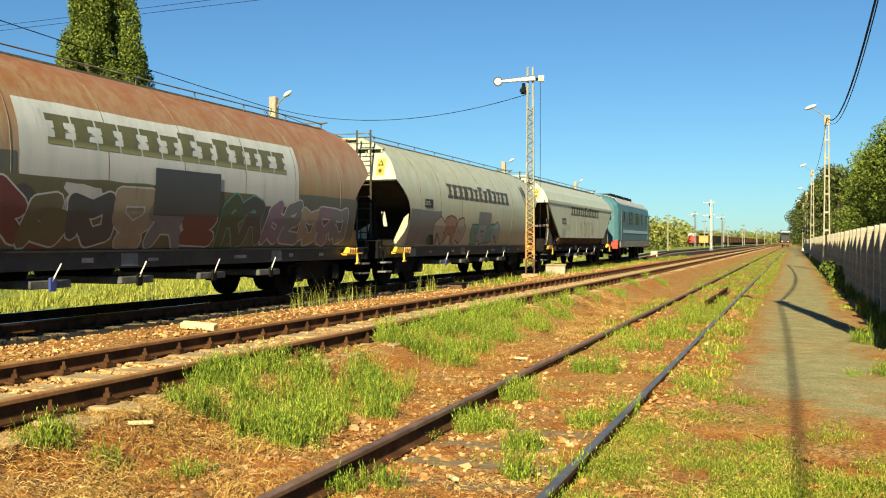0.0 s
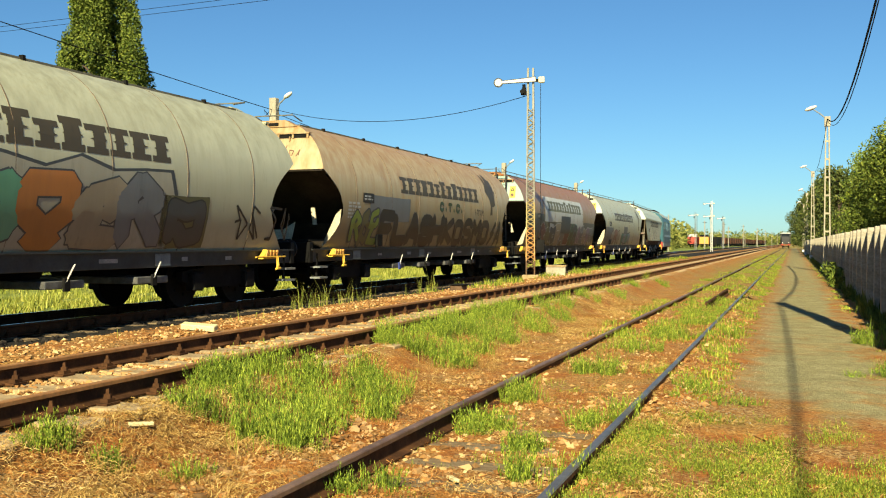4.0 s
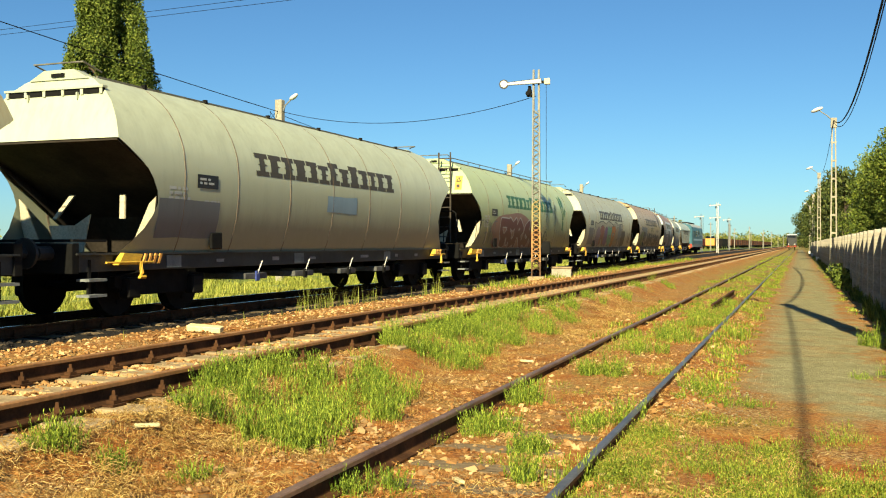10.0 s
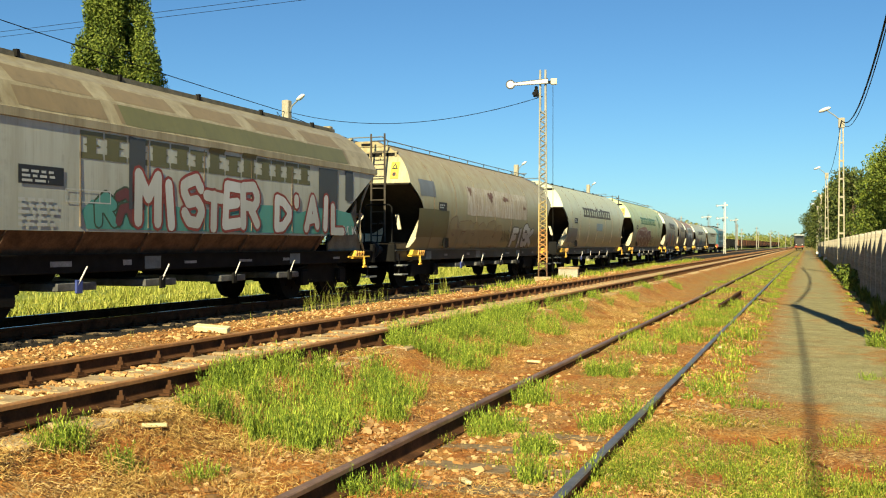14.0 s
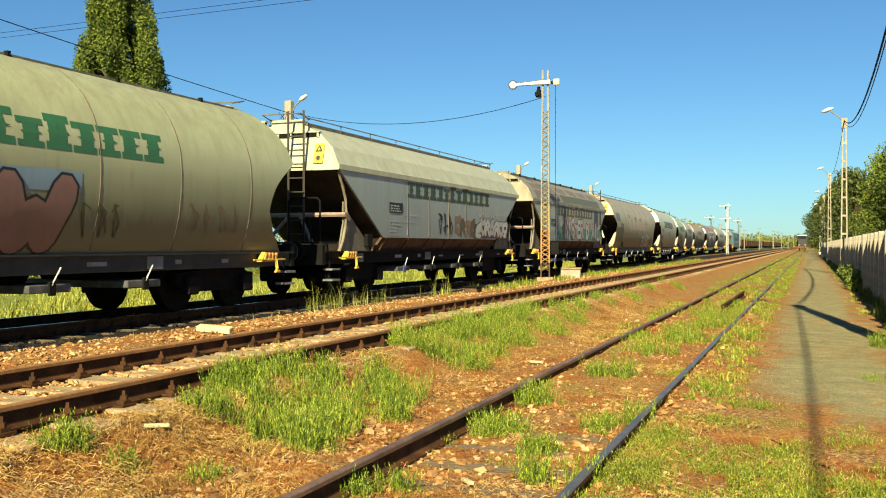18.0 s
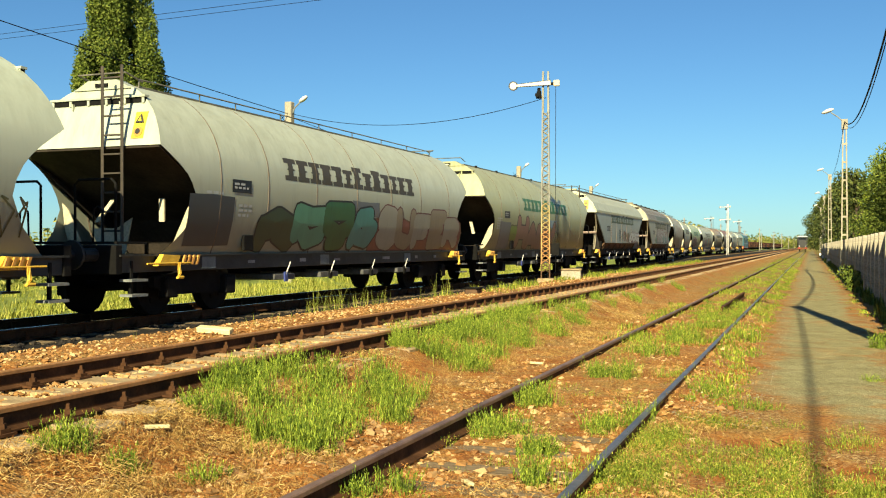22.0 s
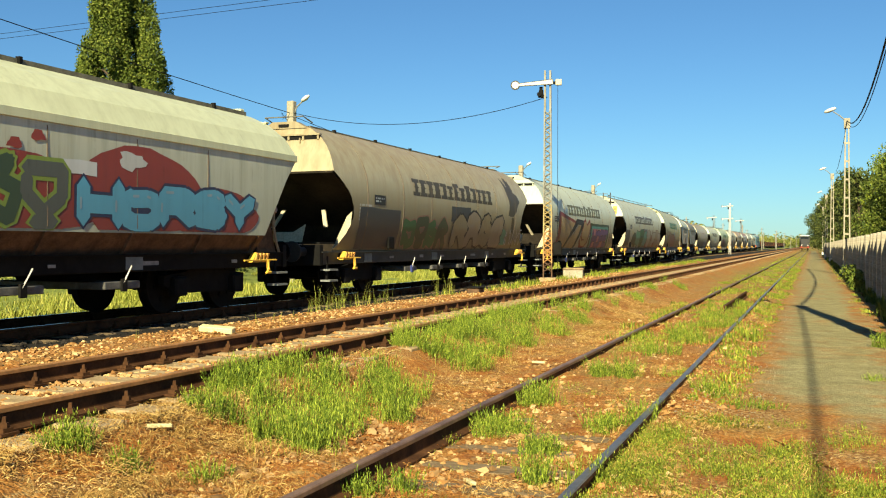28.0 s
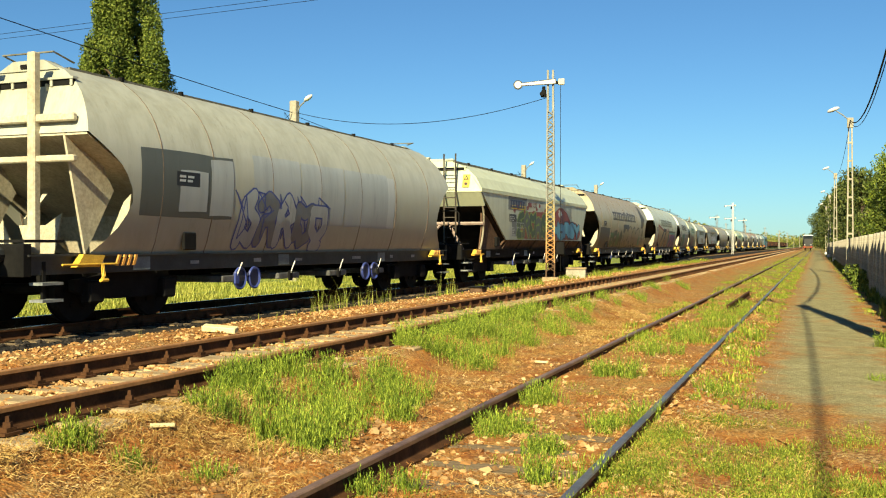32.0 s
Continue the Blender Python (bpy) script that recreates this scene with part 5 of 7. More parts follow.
def warning_signs(t, plane, y, z):
    """yellow hazard plate with a black triangle and an orange ring, lying on the end plate; plane gives its place at a height"""
    def flat(name, pts, material, d, parent, label=""):
        bm = bmesh.new()
        lo = [bm.verts.new((-plane(q) - d, p, q)) for p, q in pts]
        hi = [bm.verts.new((-plane(q) - d - 0.008, p, q)) for p, q in pts]
        bm.faces.new(lo)
        bm.faces.new(hi[::-1])
        for i in range(len(pts)):
            bm.faces.new((lo[i], hi[i], hi[(i + 1) % len(pts)], lo[(i + 1) % len(pts)]))
        bmesh.ops.recalc_face_normals(bm, faces=bm.faces[:])
        return part(name, bm, material, parent, label)
    o = flat("warning_sign", [(y - 0.12, z - 0.46), (y + 0.12, z - 0.46), (y + 0.12, z), (y - 0.12, z)], "spray_yellow", 0.004, t, "worn yellow hazard plate with black triangle")
    flat("symbol", [(y - 0.085, z - 0.19), (y + 0.085, z - 0.19), (y, z - 0.03)], "black_paint", 0.013, o)
    flat("symbol", [(y - 0.04, z - 0.165), (y + 0.04, z - 0.165), (y, z - 0.085)], "spray_yellow", 0.022, o)
    flat("ring", [(y + 0.09 * math.cos(q * 0.449), z - 0.34 + 0.09 * math.sin(q * 0.449)) for q in range(14)], "orange", 0.013, o)
    flat("symbol", [(y + 0.05 * math.cos(q * 0.785), z - 0.34 + 0.05 * math.sin(q * 0.785)) for q in range(8)], "black_paint", 0.022, o)


def round_wagon(label, body_mat, letters=None, ladder_on=False, seed=1, walk_rails=True, panel=None, sill="sill_grey", end_mat=None, seams=True, slope="hopper_shaded"):
    t = empty("hopper_wagon", pose(0, 0, 0), label, "freight wagon", "wagons of the train")
    body = part("body", r_body(bmesh.new()), body_mat, t, smooth=True)
    if end_mat:
        body.data.materials.append(P[end_mat])
        for f in body.data.polygons:
            if abs(f.normal.x) > 0.8:
                f.material_index = 1
    if seams:
        for x in (-6.2, -4.0, -2.0, 0.0, 2.0, 4.0, 6.2):
            bm = bmesh.new()
            for sy in (-1, 1):
                prev = None
                for z in ZS:
                    w = r_wide(z)
                    cur = [bm.verts.new((x + dx, sy * (w + d), z)) for dx, d in ((-0.014, -0.01), (-0.008, 0.007), (0.008, 0.007), (0.014, -0.01))]
                    if prev:
                        for a in range(3):
                            bm.faces.new((prev[a], cur[a], cur[a + 1], prev[a + 1]))
                    prev = cur
            part("weld_seam", bm, "seam", t)
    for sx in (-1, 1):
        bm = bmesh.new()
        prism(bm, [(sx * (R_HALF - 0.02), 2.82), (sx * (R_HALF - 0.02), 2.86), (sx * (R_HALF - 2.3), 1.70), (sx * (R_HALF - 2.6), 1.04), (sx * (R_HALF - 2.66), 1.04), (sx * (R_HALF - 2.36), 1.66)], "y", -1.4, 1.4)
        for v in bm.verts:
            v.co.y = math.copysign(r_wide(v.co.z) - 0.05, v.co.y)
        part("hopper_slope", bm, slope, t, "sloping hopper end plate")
        bm = bmesh.new()
        prism(bm, [(-0.27, 1.05), (0.27, 1.05), (0.44, 1.50), (-0.10, 1.50), (-0.42, 1.68)], "x", sx * (R_HALF - 0.62) - 0.012, sx * (R_HALF - 0.62) + 0.012)
        part("gusset", bm, "frame_pale", t, "cream steel gusset plate")
        for sy in (-1, 1):
            bm = bmesh.new()
            prism(bm, [(sy * 0.66, 1.62), (sy * 0.76, 1.62), (sy * 0.58, 2.05), (sy * 0.48, 2.05)], "x", -0.02, 0.02)
            for v in bm.verts:
                v.co.x += sx * (R_HALF - 0.75 - 0.55 * (v.co.z - 1.05))
            part("strut", bm, "frame_pale", t)
            bm = bmesh.new()
            prism(bm, [(sy * 0.92, 1.10), (sy * 1.27, 1.16), (sy * 1.38, 1.50), (sy * 1.44, 1.98), (sy * 1.30, 1.86)], "x", sx * (R_HALF - 1.0) - 0.012, sx * (R_HALF - 1.0) + 0.012)
            part("corner_plate", bm, "frame_pale", t, "cream corner plate of the end frame")
            part("rib_bracket", bx(sx * (R_HALF - 0.24) - 0.05, sx * (R_HALF - 0.24) + 0.05, sy * 0.5 - 0.012, sy * 0.5 + 0.012, 3.53, 3.64), body_mat, t)
        # slot in the roof cap: a dark solid bar for its inner shade
        part("end_slot", bx(sx * 7.57 - 0.006, sx * 7.55 + 0.006, -0.13, 0.13, 3.93, 3.99), "steel_dark", t)
        # shallow ridge over the end plate and a near-black strip as its slot's inner shade
        bm = bmesh.new()
        xe = R_HALF - r_end(3.65)
        box(bm, sx * xe - 0.03, sx * xe + 0.03, -0.98, 0.98, 3.61, 3.70)
        part("end_slot_strip", bm, "steel_dark", t, "solid dark strip for the slot's shade under the roof edge")
        for k in range(6):
            y = -0.95 + 0.38 * k
            part("slot_post", bx(sx * xe - 0.045, sx * xe + 0.045, y - 0.025, y + 0.025, 3.60, 3.71), body_mat, t)
        part("end_rib", bx(sx * xe - 0.06, sx * xe + 0.06, -1.0, 1.0, 3.70, 3.735), body_mat, t)
        bm = bmesh.new()
        prism(bm, [(-0.60, 3.89), (-0.30, 4.05), (0.30, 4.05), (0.60, 3.89)], "x", sx * 7.42 - 0.13, sx * 7.42 + 0.13)
        part("roof_end_cap", bm, body_mat, t)
    underframe(t, R_LEN, sill)
    fittings(t, R_LEN, ladder_on)
    roof_walk(t, 7.2, 3.96, walk_rails)
    if ladder_on:
        ladder(t, -R_HALF - 0.06, -0.55, 1.24, 4.20, "steel_iron")
        warning_signs(t, lambda z: R_HALF - r_end(z), -0.98, 3.44)
    if letters:
        stencils(t, "letter_block", block_letters(-3.35, 3.55, 2.53, 2.98), "spray_" + letters)
    stencils(t, "stencil_bar", bars(bmesh.new(), -7.0 + 0.35, 2.12, 5, 0.75, seed=seed), "spray_pale")
    o = decal(t, "owner_plate", rect(bmesh.new(), -6.35 + 0.5, -5.2, 2.18, 2.42), "spray_black", off=0.012)
    stencils(t, "plate_bar", bars(bmesh.new(), -5.78, 2.32, 2, 0.5, 0.04, 0.03, seed), "spray_pale", off=0.016)
    stencils(t, "stencil_bar", bars(bmesh.new(), -5.6, 1.92, 3, 0.6, 0.05, 0.04, seed + 3), "spray_pale")
    part("label_box", bx(-4.75, -4.4, -1.42, -1.36, 1.1, 1.4, bevel=0.015), "steel_dark", t)
    return t


def angular_wagon(label, roof_mat, side_mat, letters=None, half=8.2, seed=1, ladder_on=True, mail="strut_olive", rails=True, ends=None, chin=False):
    """ends: the roof's and the hopper foot's reach to the rear, then to the front"""
    t = empty("hopper_wagon", pose(0, 0, 0), label, "freight wagon", "wagons of the train")
    top_r, foot_r, top_f, foot_f = ends or (half - 0.98, half - 3.5, half - 0.85, half - 3.5)
    zs = [2.90, 2.91, 3.03, 3.04, 3.42, 3.74, 3.94, 4.01]
    bm = bmesh.new()
    ring = [(-h_wide(z), z) for z in zs] + [(0, 4.03)] + [(h_wide(z), z) for z in reversed(zs)]
    rows = []
    for k in (0, 0.25, 0.5, 0.75, 1):
        rows.append([bm.verts.new((-top_r + (top_f + top_r) * k + (1 - 2 * k) * max(0, z - 3.02) * 0.28, y, z)) for y, z in ring])
    for a, c in zip(rows, rows[1:]):
        for i in range(len(ring) - 1):
            bm.faces.new((a[i], c[i], c[i + 1], a[i + 1]))
    bm.faces.new(rows[0])
    bm.faces.new(rows[-1][::-1])
    bmesh.ops.recalc_face_normals(bm, faces=bm.faces[:])
    part("roof", bm, roof_mat, t)
    for sy in (-1, 1):
        bm = bmesh.new()
        v = [bm.verts.new(q) for q in ((-foot_r, sy * 1.455, 1.38), (foot_f, sy * 1.455, 1.38), (top_f - 0.1, sy * 1.47, 2.90), (-top_r + 0.1, sy * 1.47, 2.90))]
        w = [bm.verts.new((q.co.x, q.co.y - sy * 0.05, q.co.z)) for q in v]
        bm.faces.new(v)
        bm.faces.new(w[::-1])
        for i in range(4):
            bm.faces.new((v[i], w[i], w[(i + 1) % 4], v[(i + 1) % 4]))
        bmesh.ops.recalc_face_normals(bm, faces=bm.faces[:])
        part("side_panel", bm, side_mat, t)
        for k in range(1, 6):
            x = -foot_r + (foot_r + foot_f) * k / 6
            part("panel_joint", bx(x - 0.008, x + 0.008, sy * 1.415 - 0.06, sy * 1.415 + 0.07, 1.45, 2.86), "seam", t)
        bm = bmesh.new()
        prism(bm, [(sy * 1.43, 1.38), (sy * 1.18, 1.04), (sy * 1.10, 1.04), (sy * 1.36, 1.38)], "x", -foot_r, foot_f)
        part("lower_chute", bm, "steel_brown", t)
        for k in range(7):
            x = -foot_r + 0.2 + (foot_r + foot_f - 0.4) * k / 6
            bm = bmesh.new()
            prism(bm, [(sy * 1.47, 1.38), (sy * 1.26, 1.04), (sy * 1.15, 1.04), (sy * 1.38, 1.38)], "x", x - 0.04, x + 0.04)
            part("chute_rib", bm, "steel_brown", t)
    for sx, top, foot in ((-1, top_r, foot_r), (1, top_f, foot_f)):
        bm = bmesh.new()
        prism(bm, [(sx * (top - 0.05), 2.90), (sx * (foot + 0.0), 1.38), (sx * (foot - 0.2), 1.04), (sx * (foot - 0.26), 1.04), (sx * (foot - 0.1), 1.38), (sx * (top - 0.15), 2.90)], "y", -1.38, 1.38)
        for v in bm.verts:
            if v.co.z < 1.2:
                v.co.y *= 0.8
        part("hopper_slope", bm, "hopper_shaded", t, "sloping hopper end, coloured dark for the shade of its recess")
        if chin:
            bm = bmesh.new()
            prism(bm, [(sx * (top + 0.01), 2.92), (sx * (top - 0.42), 2.46), (sx * (top - 0.48), 2.48), (sx * (top - 0.06), 2.95)], "y", -1.46, 1.46)
            part("end_apron", bm, roof_mat, t)
        for sy in (-1, 1):
            pts = [(sx * (top - 0.15), sy * 1.40, 2.86), (sx * (top - 0.40), sy * 1.38, 2.55), (sx * (top - 0.60), sy * 1.36, 2.25), (sx * (top - 0.68), sy * 1.34, 1.95), (sx * (top - 0.66), sy * 1.32, 1.6), (sx * (top - 0.56), sy * 1.31, 1.3),
                   (sx * (top - 0.40), sy * 1.30, 1.04)]
            part("end_strut", tb(pts, 0.032, 6), "strut_pale", t)
            k = max(foot + 0.6, top - 1.3)
            zk = 1.38 + (k - foot) / (top - foot) * 1.5
            bm = bmesh.new()
            g = 0.42 if mail == "strut_olive" else 0.0
            prism(bm, [(sx * (top - 0.46), 1.04), (sx * (foot + g), 1.04), (sx * (foot + 0.06 + g), 1.36 - g * 0.3), (sx * (k + g * 0.8), zk - 0.05 - g * 0.3), (sx * (top - 0.70), min(2.25, zk + 0.1)), (sx * (top - 0.70), 1.7)], "y", sy * 1.24 - 0.02, sy * 1.24 + 0.02)
            part("end_web", bm, mail, t)
        part("cross_pipe", tb([(sx * (top - 0.62), -1.36, 1.90), (sx * (top - 0.62), 1.36, 1.90)], 0.06, 6), "inner_plate", t)
        for sy in (-1, 1):
            part("end_brace", tb([(sx * (top - 0.3), sy * 0.75, 1.05), (sx * (top - 0.66), sy * 0.1, 1.95)], 0.045, 5), "inner_plate", t)
        xe = top - (3.74 - 3.02) * 0.28
        # no opening here: a dark bar gives the slot's inner shade
        part("end_slot_strip", bx(sx * xe - 0.03, sx * xe + 0.03, -0.90, 0.90, 3.68, 3.78), "steel_dark", t, "solid dark strip for the slot's shade under the roof edge")
        for k in range(6):
            y = -0.87 + 0.348 * k
            part("slot_post", bx(sx * xe - 0.045, sx * xe + 0.045, y - 0.025, y + 0.025, 3.67, 3.79), roof_mat, t)
        part("end_rib", bx(sx * xe - 0.06, sx * xe + 0.06, -0.92, 0.92, 3.78, 3.81), roof_mat, t)
        part("end_cap", bx(sx * (xe - 0.16) - 0.08, sx * (xe - 0.16) + 0.08, -0.42, 0.42, 3.96, 4.12, bevel=0.02), roof_mat, t)
    part("instrument_box", bx(-foot_r - 0.7, -foot_r - 0.4, -1.36, -1.26, 1.14, 1.46, bevel=0.015), "steel_dark", t)
    underframe(t, half)
    fittings(t, half, True)
    r = new("roof_gear")
    r.parent = t
    r.location = ((top_f - top_r) / 2, 0, 0)
    roof_walk(r, (top_f + top_r) / 2 - 0.35, 4.02, rails, hoops=rails)
    if ladder_on:
        ladder(t, -top_r - 0.10, -0.45, 1.24, 4.26, "steel_iron")
        warning_signs(t, lambda z: top_r - max(0, z - 3.02) * 0.28, -0.95, 3.52)
        part("number_plate", bx(-top_r - 0.03, -top_r - 0.012, 0.05, 0.62, 2.98, 3.22), "spray_dkgrey", t, "dark lettered plate")
    if letters:
        stencils(t, "letter_block", block_letters(-3.15, 3.95, 2.46, 2.87), "spray_" + letters, h_wide)
    decal(t, "owner_plate", rect(bmesh.new(), -foot_r + 0.36, -foot_r + 1.22, 2.02, 2.28), "spray_black", h_wide, 0.012)
    stencils(t, "plate_bar", bars(bmesh.new(), -foot_r + 0.42, 2.18, 3, 0.72, 0.035, 0.03, seed=seed), "spray_pale", h_wide, 0.016)
    stencils(t, "stencil_bar", bars(bmesh.new(), -foot_r + 0.36, 1.78, 5, 0.8, seed=seed), "spray_pale", h_wide, 0.012)
    bm = bmesh.new()
    for k in range(5):
        rect(bm, -foot_r + 1.25 + k * 0.24, -foot_r + 1.27 + k * 0.24, 1.82, 1.98)
    rect(bm, -foot_r + 1.25, -foot_r + 2.23, 1.98, 2.0)
    rect(bm, -foot_r + 1.25, -foot_r + 2.23, 1.80, 1.82)
    decal(t, "stencil_grid", bm, "spray_pale", h_wide, 0.012)
    return t


M["seam"] = plain("seam", (0.13, 0.09, 0.06), (0.24, 0.19, 0.14), 4, 0.8)
# low: how strongly grime and painted-in shade darken the lower half
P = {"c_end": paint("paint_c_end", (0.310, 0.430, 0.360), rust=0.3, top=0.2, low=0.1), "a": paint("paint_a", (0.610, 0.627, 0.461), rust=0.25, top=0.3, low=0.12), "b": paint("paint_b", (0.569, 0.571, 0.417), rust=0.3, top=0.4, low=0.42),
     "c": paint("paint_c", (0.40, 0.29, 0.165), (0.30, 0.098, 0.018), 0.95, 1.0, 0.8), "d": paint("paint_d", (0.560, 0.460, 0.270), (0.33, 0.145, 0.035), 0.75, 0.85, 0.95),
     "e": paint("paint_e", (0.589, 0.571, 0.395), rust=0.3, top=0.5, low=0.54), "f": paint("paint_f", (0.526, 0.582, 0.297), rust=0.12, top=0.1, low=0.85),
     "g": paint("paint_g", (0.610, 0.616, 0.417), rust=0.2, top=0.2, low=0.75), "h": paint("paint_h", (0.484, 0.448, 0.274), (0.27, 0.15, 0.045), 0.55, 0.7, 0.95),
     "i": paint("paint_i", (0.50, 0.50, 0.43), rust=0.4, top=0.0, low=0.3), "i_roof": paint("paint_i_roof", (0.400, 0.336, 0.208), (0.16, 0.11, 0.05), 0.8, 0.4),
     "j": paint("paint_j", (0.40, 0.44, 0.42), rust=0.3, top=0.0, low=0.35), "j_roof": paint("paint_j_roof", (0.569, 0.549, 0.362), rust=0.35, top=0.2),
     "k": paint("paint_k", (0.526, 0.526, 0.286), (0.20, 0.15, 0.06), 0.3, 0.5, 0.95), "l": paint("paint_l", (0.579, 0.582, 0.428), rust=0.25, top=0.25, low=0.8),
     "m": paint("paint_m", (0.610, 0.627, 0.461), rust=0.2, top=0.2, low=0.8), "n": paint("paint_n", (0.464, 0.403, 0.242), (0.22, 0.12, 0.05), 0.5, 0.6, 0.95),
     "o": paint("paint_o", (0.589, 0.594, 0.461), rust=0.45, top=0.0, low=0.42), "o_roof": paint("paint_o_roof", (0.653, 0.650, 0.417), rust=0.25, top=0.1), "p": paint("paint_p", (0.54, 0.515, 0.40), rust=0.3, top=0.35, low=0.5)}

# front coupling of each wagon along the train, in metres from a mark on it
JOINTS = [176.6, 158.6, 141.1, 124.4, 107.5, 90.0, 72.3, 55.0, 37.4, 20.8, 4.3, -13.5, -31.0, -48.4, -66.5, -84.6, -102.3]
TRAIN = []


def build_train():
    w = {}
    w["a"] = angular_wagon("cream angular hopper wagon behind the locomotive", P["a"], P["a"], "brown", 8.95, seed=2)
    w["b"] = round_wagon("cream round-bodied hopper wagon with small graffiti", P["b"], "brown", True, 3)
    w["c"] = round_wagon("rust-streaked hopper wagon with white name panel", P["c"], None, True, 4, end_mat="c_end")
    w["d"] = round_wagon("brown rusty hopper wagon with black graffiti", P["d"], "brown", False, 5, False)
    w["e"] = round_wagon("cream hopper wagon with a coloured graffiti piece", P["e"], "brown", False, 6, False)
    w["f"] = round_wagon("pale green hopper wagon with dark red graffiti", P["f"], "green", True, 7)
    w["g"] = round_wagon("clean cream hopper wagon with brown name", P["g"], "brown", False, 8, False)
    w["h"] = round_wagon("tan hopper wagon with faded white patches", P["h"], None, True, 9)
    w["i"] = angular_wagon("angular hopper wagon with brown roof and pink graffiti", P["i_roof"], P["i"], "olive", seed=10, ladder_on=False, rails=False)
    w["j"] = angular_wagon("grey angular hopper wagon with green name", P["j_roof"], P["j"], "dkgreen", seed=11)
    w["k"] = round_wagon("olive-cream hopper wagon with pink bubble graffiti", P["k"], "green", False, 12, False)
    w["l"] = round_wagon("cream hopper wagon with green and red graffiti", P["l"], "brown", True, 13)
    w["m"] = round_wagon("pale hopper wagon with large red and purple graffiti", P["m"], "olive", False, 14, False)
    w["n"] = round_wagon("tan rusty hopper wagon with pale graffiti", P["n"], "brown", False, 15, False)
    w["o"] = angular_wagon("cream-roofed angular hopper wagon covered in graffiti", P["o_roof"], P["o"], None, 8.95, 16, True, "steel_brown", False, (7.05, 4.3, 8.5, 7.3), True)
    w["p"] = round_wagon("grey hopper wagon with blue graffiti, last seen", P["p"], None, False, 17, False, slope="frame_cream")
    for i, k in enumerate("abcdefghijklmnop"):
        TRAIN.append((w[k], (JOINTS[i] + JOINTS[i + 1]) / 2))
    return w


WAGON = build_train()
BODY_PARTS = ("body", "hopper", "gusset", "strut", "corner", "rib", "end_", "slot", "roof", "weld", "rail_stay", "stencil", "owner", "plate", "label", "graffiti", "paint", "ladder", "stile", "rung", "warning", "symbol", "ring", "hazard", "corn")


def shorten(t, by, start=-5.0):
    """draws in one end of a wagon's body over its platform"""
    for ob in t.children_recursive:
        if ob.type == "MESH" and ob.name.startswith(BODY_PARTS) and not ob.name.startswith(("end_platform", "end_railing")):
            for v in ob.data.vertices:
                if (v.co.x - start) * start > 0:
                    v.co.x += by


def lower_roof(t, z0, k):
    """presses a roof flatter"""
    for ob in t.children_recursive:
        if ob.type == "MESH" and not ob.name.startswith("wheelset"):
            for v in ob.data.vertices:
                if v.co.z > z0:
                    v.co.z = z0 + (v.co.z - z0) * k


for key, by in (("b", 0.5), ("c", 0.65), ("f", 0.5), ("g", 0.5), ("h", 0.35), ("l", 0.55)):
    shorten(WAGON[key], by)
shorten(WAGON["m"], 0.5, -6.7)
shorten(WAGON["p"], 0.75)
shorten(WAGON["d"], -0.45, 5.0)
lower_roof(WAGON["o"], 3.04, 0.9)

# ---- lettering, patches and graffiti, wagon by wagon ----
def patch(t, x0, x1, z0, z1, colour, wide=r_wide, off=0.006, name="paint_patch"):
    bm = bmesh.new()
    n = max(2, int((x1 - x0) / 0.5))
    r = random.Random(int((x0 + 20) * 100))
    top = [(x0 + (x1 - x0) * i / n, z1 + r.uniform(-0.015, 0.015)) for i in range(n + 1)]
    low = [(x0 + (x1 - x0) * i / n, z0 + r.uniform(-0.015, 0.015)) for i in range(n + 1)]
    poly(bm, low + top[::-1])
    decal(t, name, bm, "spray_" + colour, wide, off)


def scrawl(t, x0, x1, z0, z1, colour, n=5, seed=1, wide=r_wide, thick=0.035):
    """a thin sprayed tag: one wandering line a letter"""
    r = random.Random(seed)
    st = (x1 - x0) / n
    for i in range(n):
        bm = bmesh.new()
        pts = [(x0 + st * i + r.uniform(0, st), r.uniform(z0, z1)) for _ in range(4)]
        pts.insert(1, (x0 + st * (i + 0.2), z1))
        pts.insert(3, (x0 + st * (i + 0.5), z0))
        for (ax, az), (cx, cz) in zip(pts, pts[1:]):
            d = Vector((cx - ax, cz - az))
            if d.length < 0.03:
                continue
            q = Vector((-d.y, d.x)).normalized() * thick / 2
            poly(bm, [(ax - q.x, az - q.y), (cx - q.x, cz - q.y), (cx + q.x, cz + q.y), (ax + q.x, az + q.y)])
        decal(t, "graffiti_letter", bm, "spray_" + colour, wide, 0.012 + 0.0006 * i)


def end_scrawl(t, plane, y0, y1, z0, z1, colour, n, seed, thick=0.018):
    """thin sprayed tag on the rear end plate; plane gives the plate's place at a height"""
    r = random.Random(seed)
    st = (y1 - y0) / n
    for i in range(n):
        bm = bmesh.new()
        pts = [(y0 + st * (i + r.uniform(0, 0.85)), r.uniform(z0, z1)) for _ in range(4)]
        for (ay, az), (cy, cz) in zip(pts, pts[1:]):
            d = Vector((cy - ay, cz - az))
            q = Vector((-d.y, d.x)).normalized() * thick / 2
            quad = [(ay - q.x, az - q.y), (cy - q.x, cz - q.y), (cy + q.x, cz + q.y), (ay + q.x, az + q.y)]
            bm.faces.new([bm.verts.new((-plane(z) - 0.012, y, z)) for y, z in quad])
        part("graffiti_letter", bm, "spray_" + colour, t)


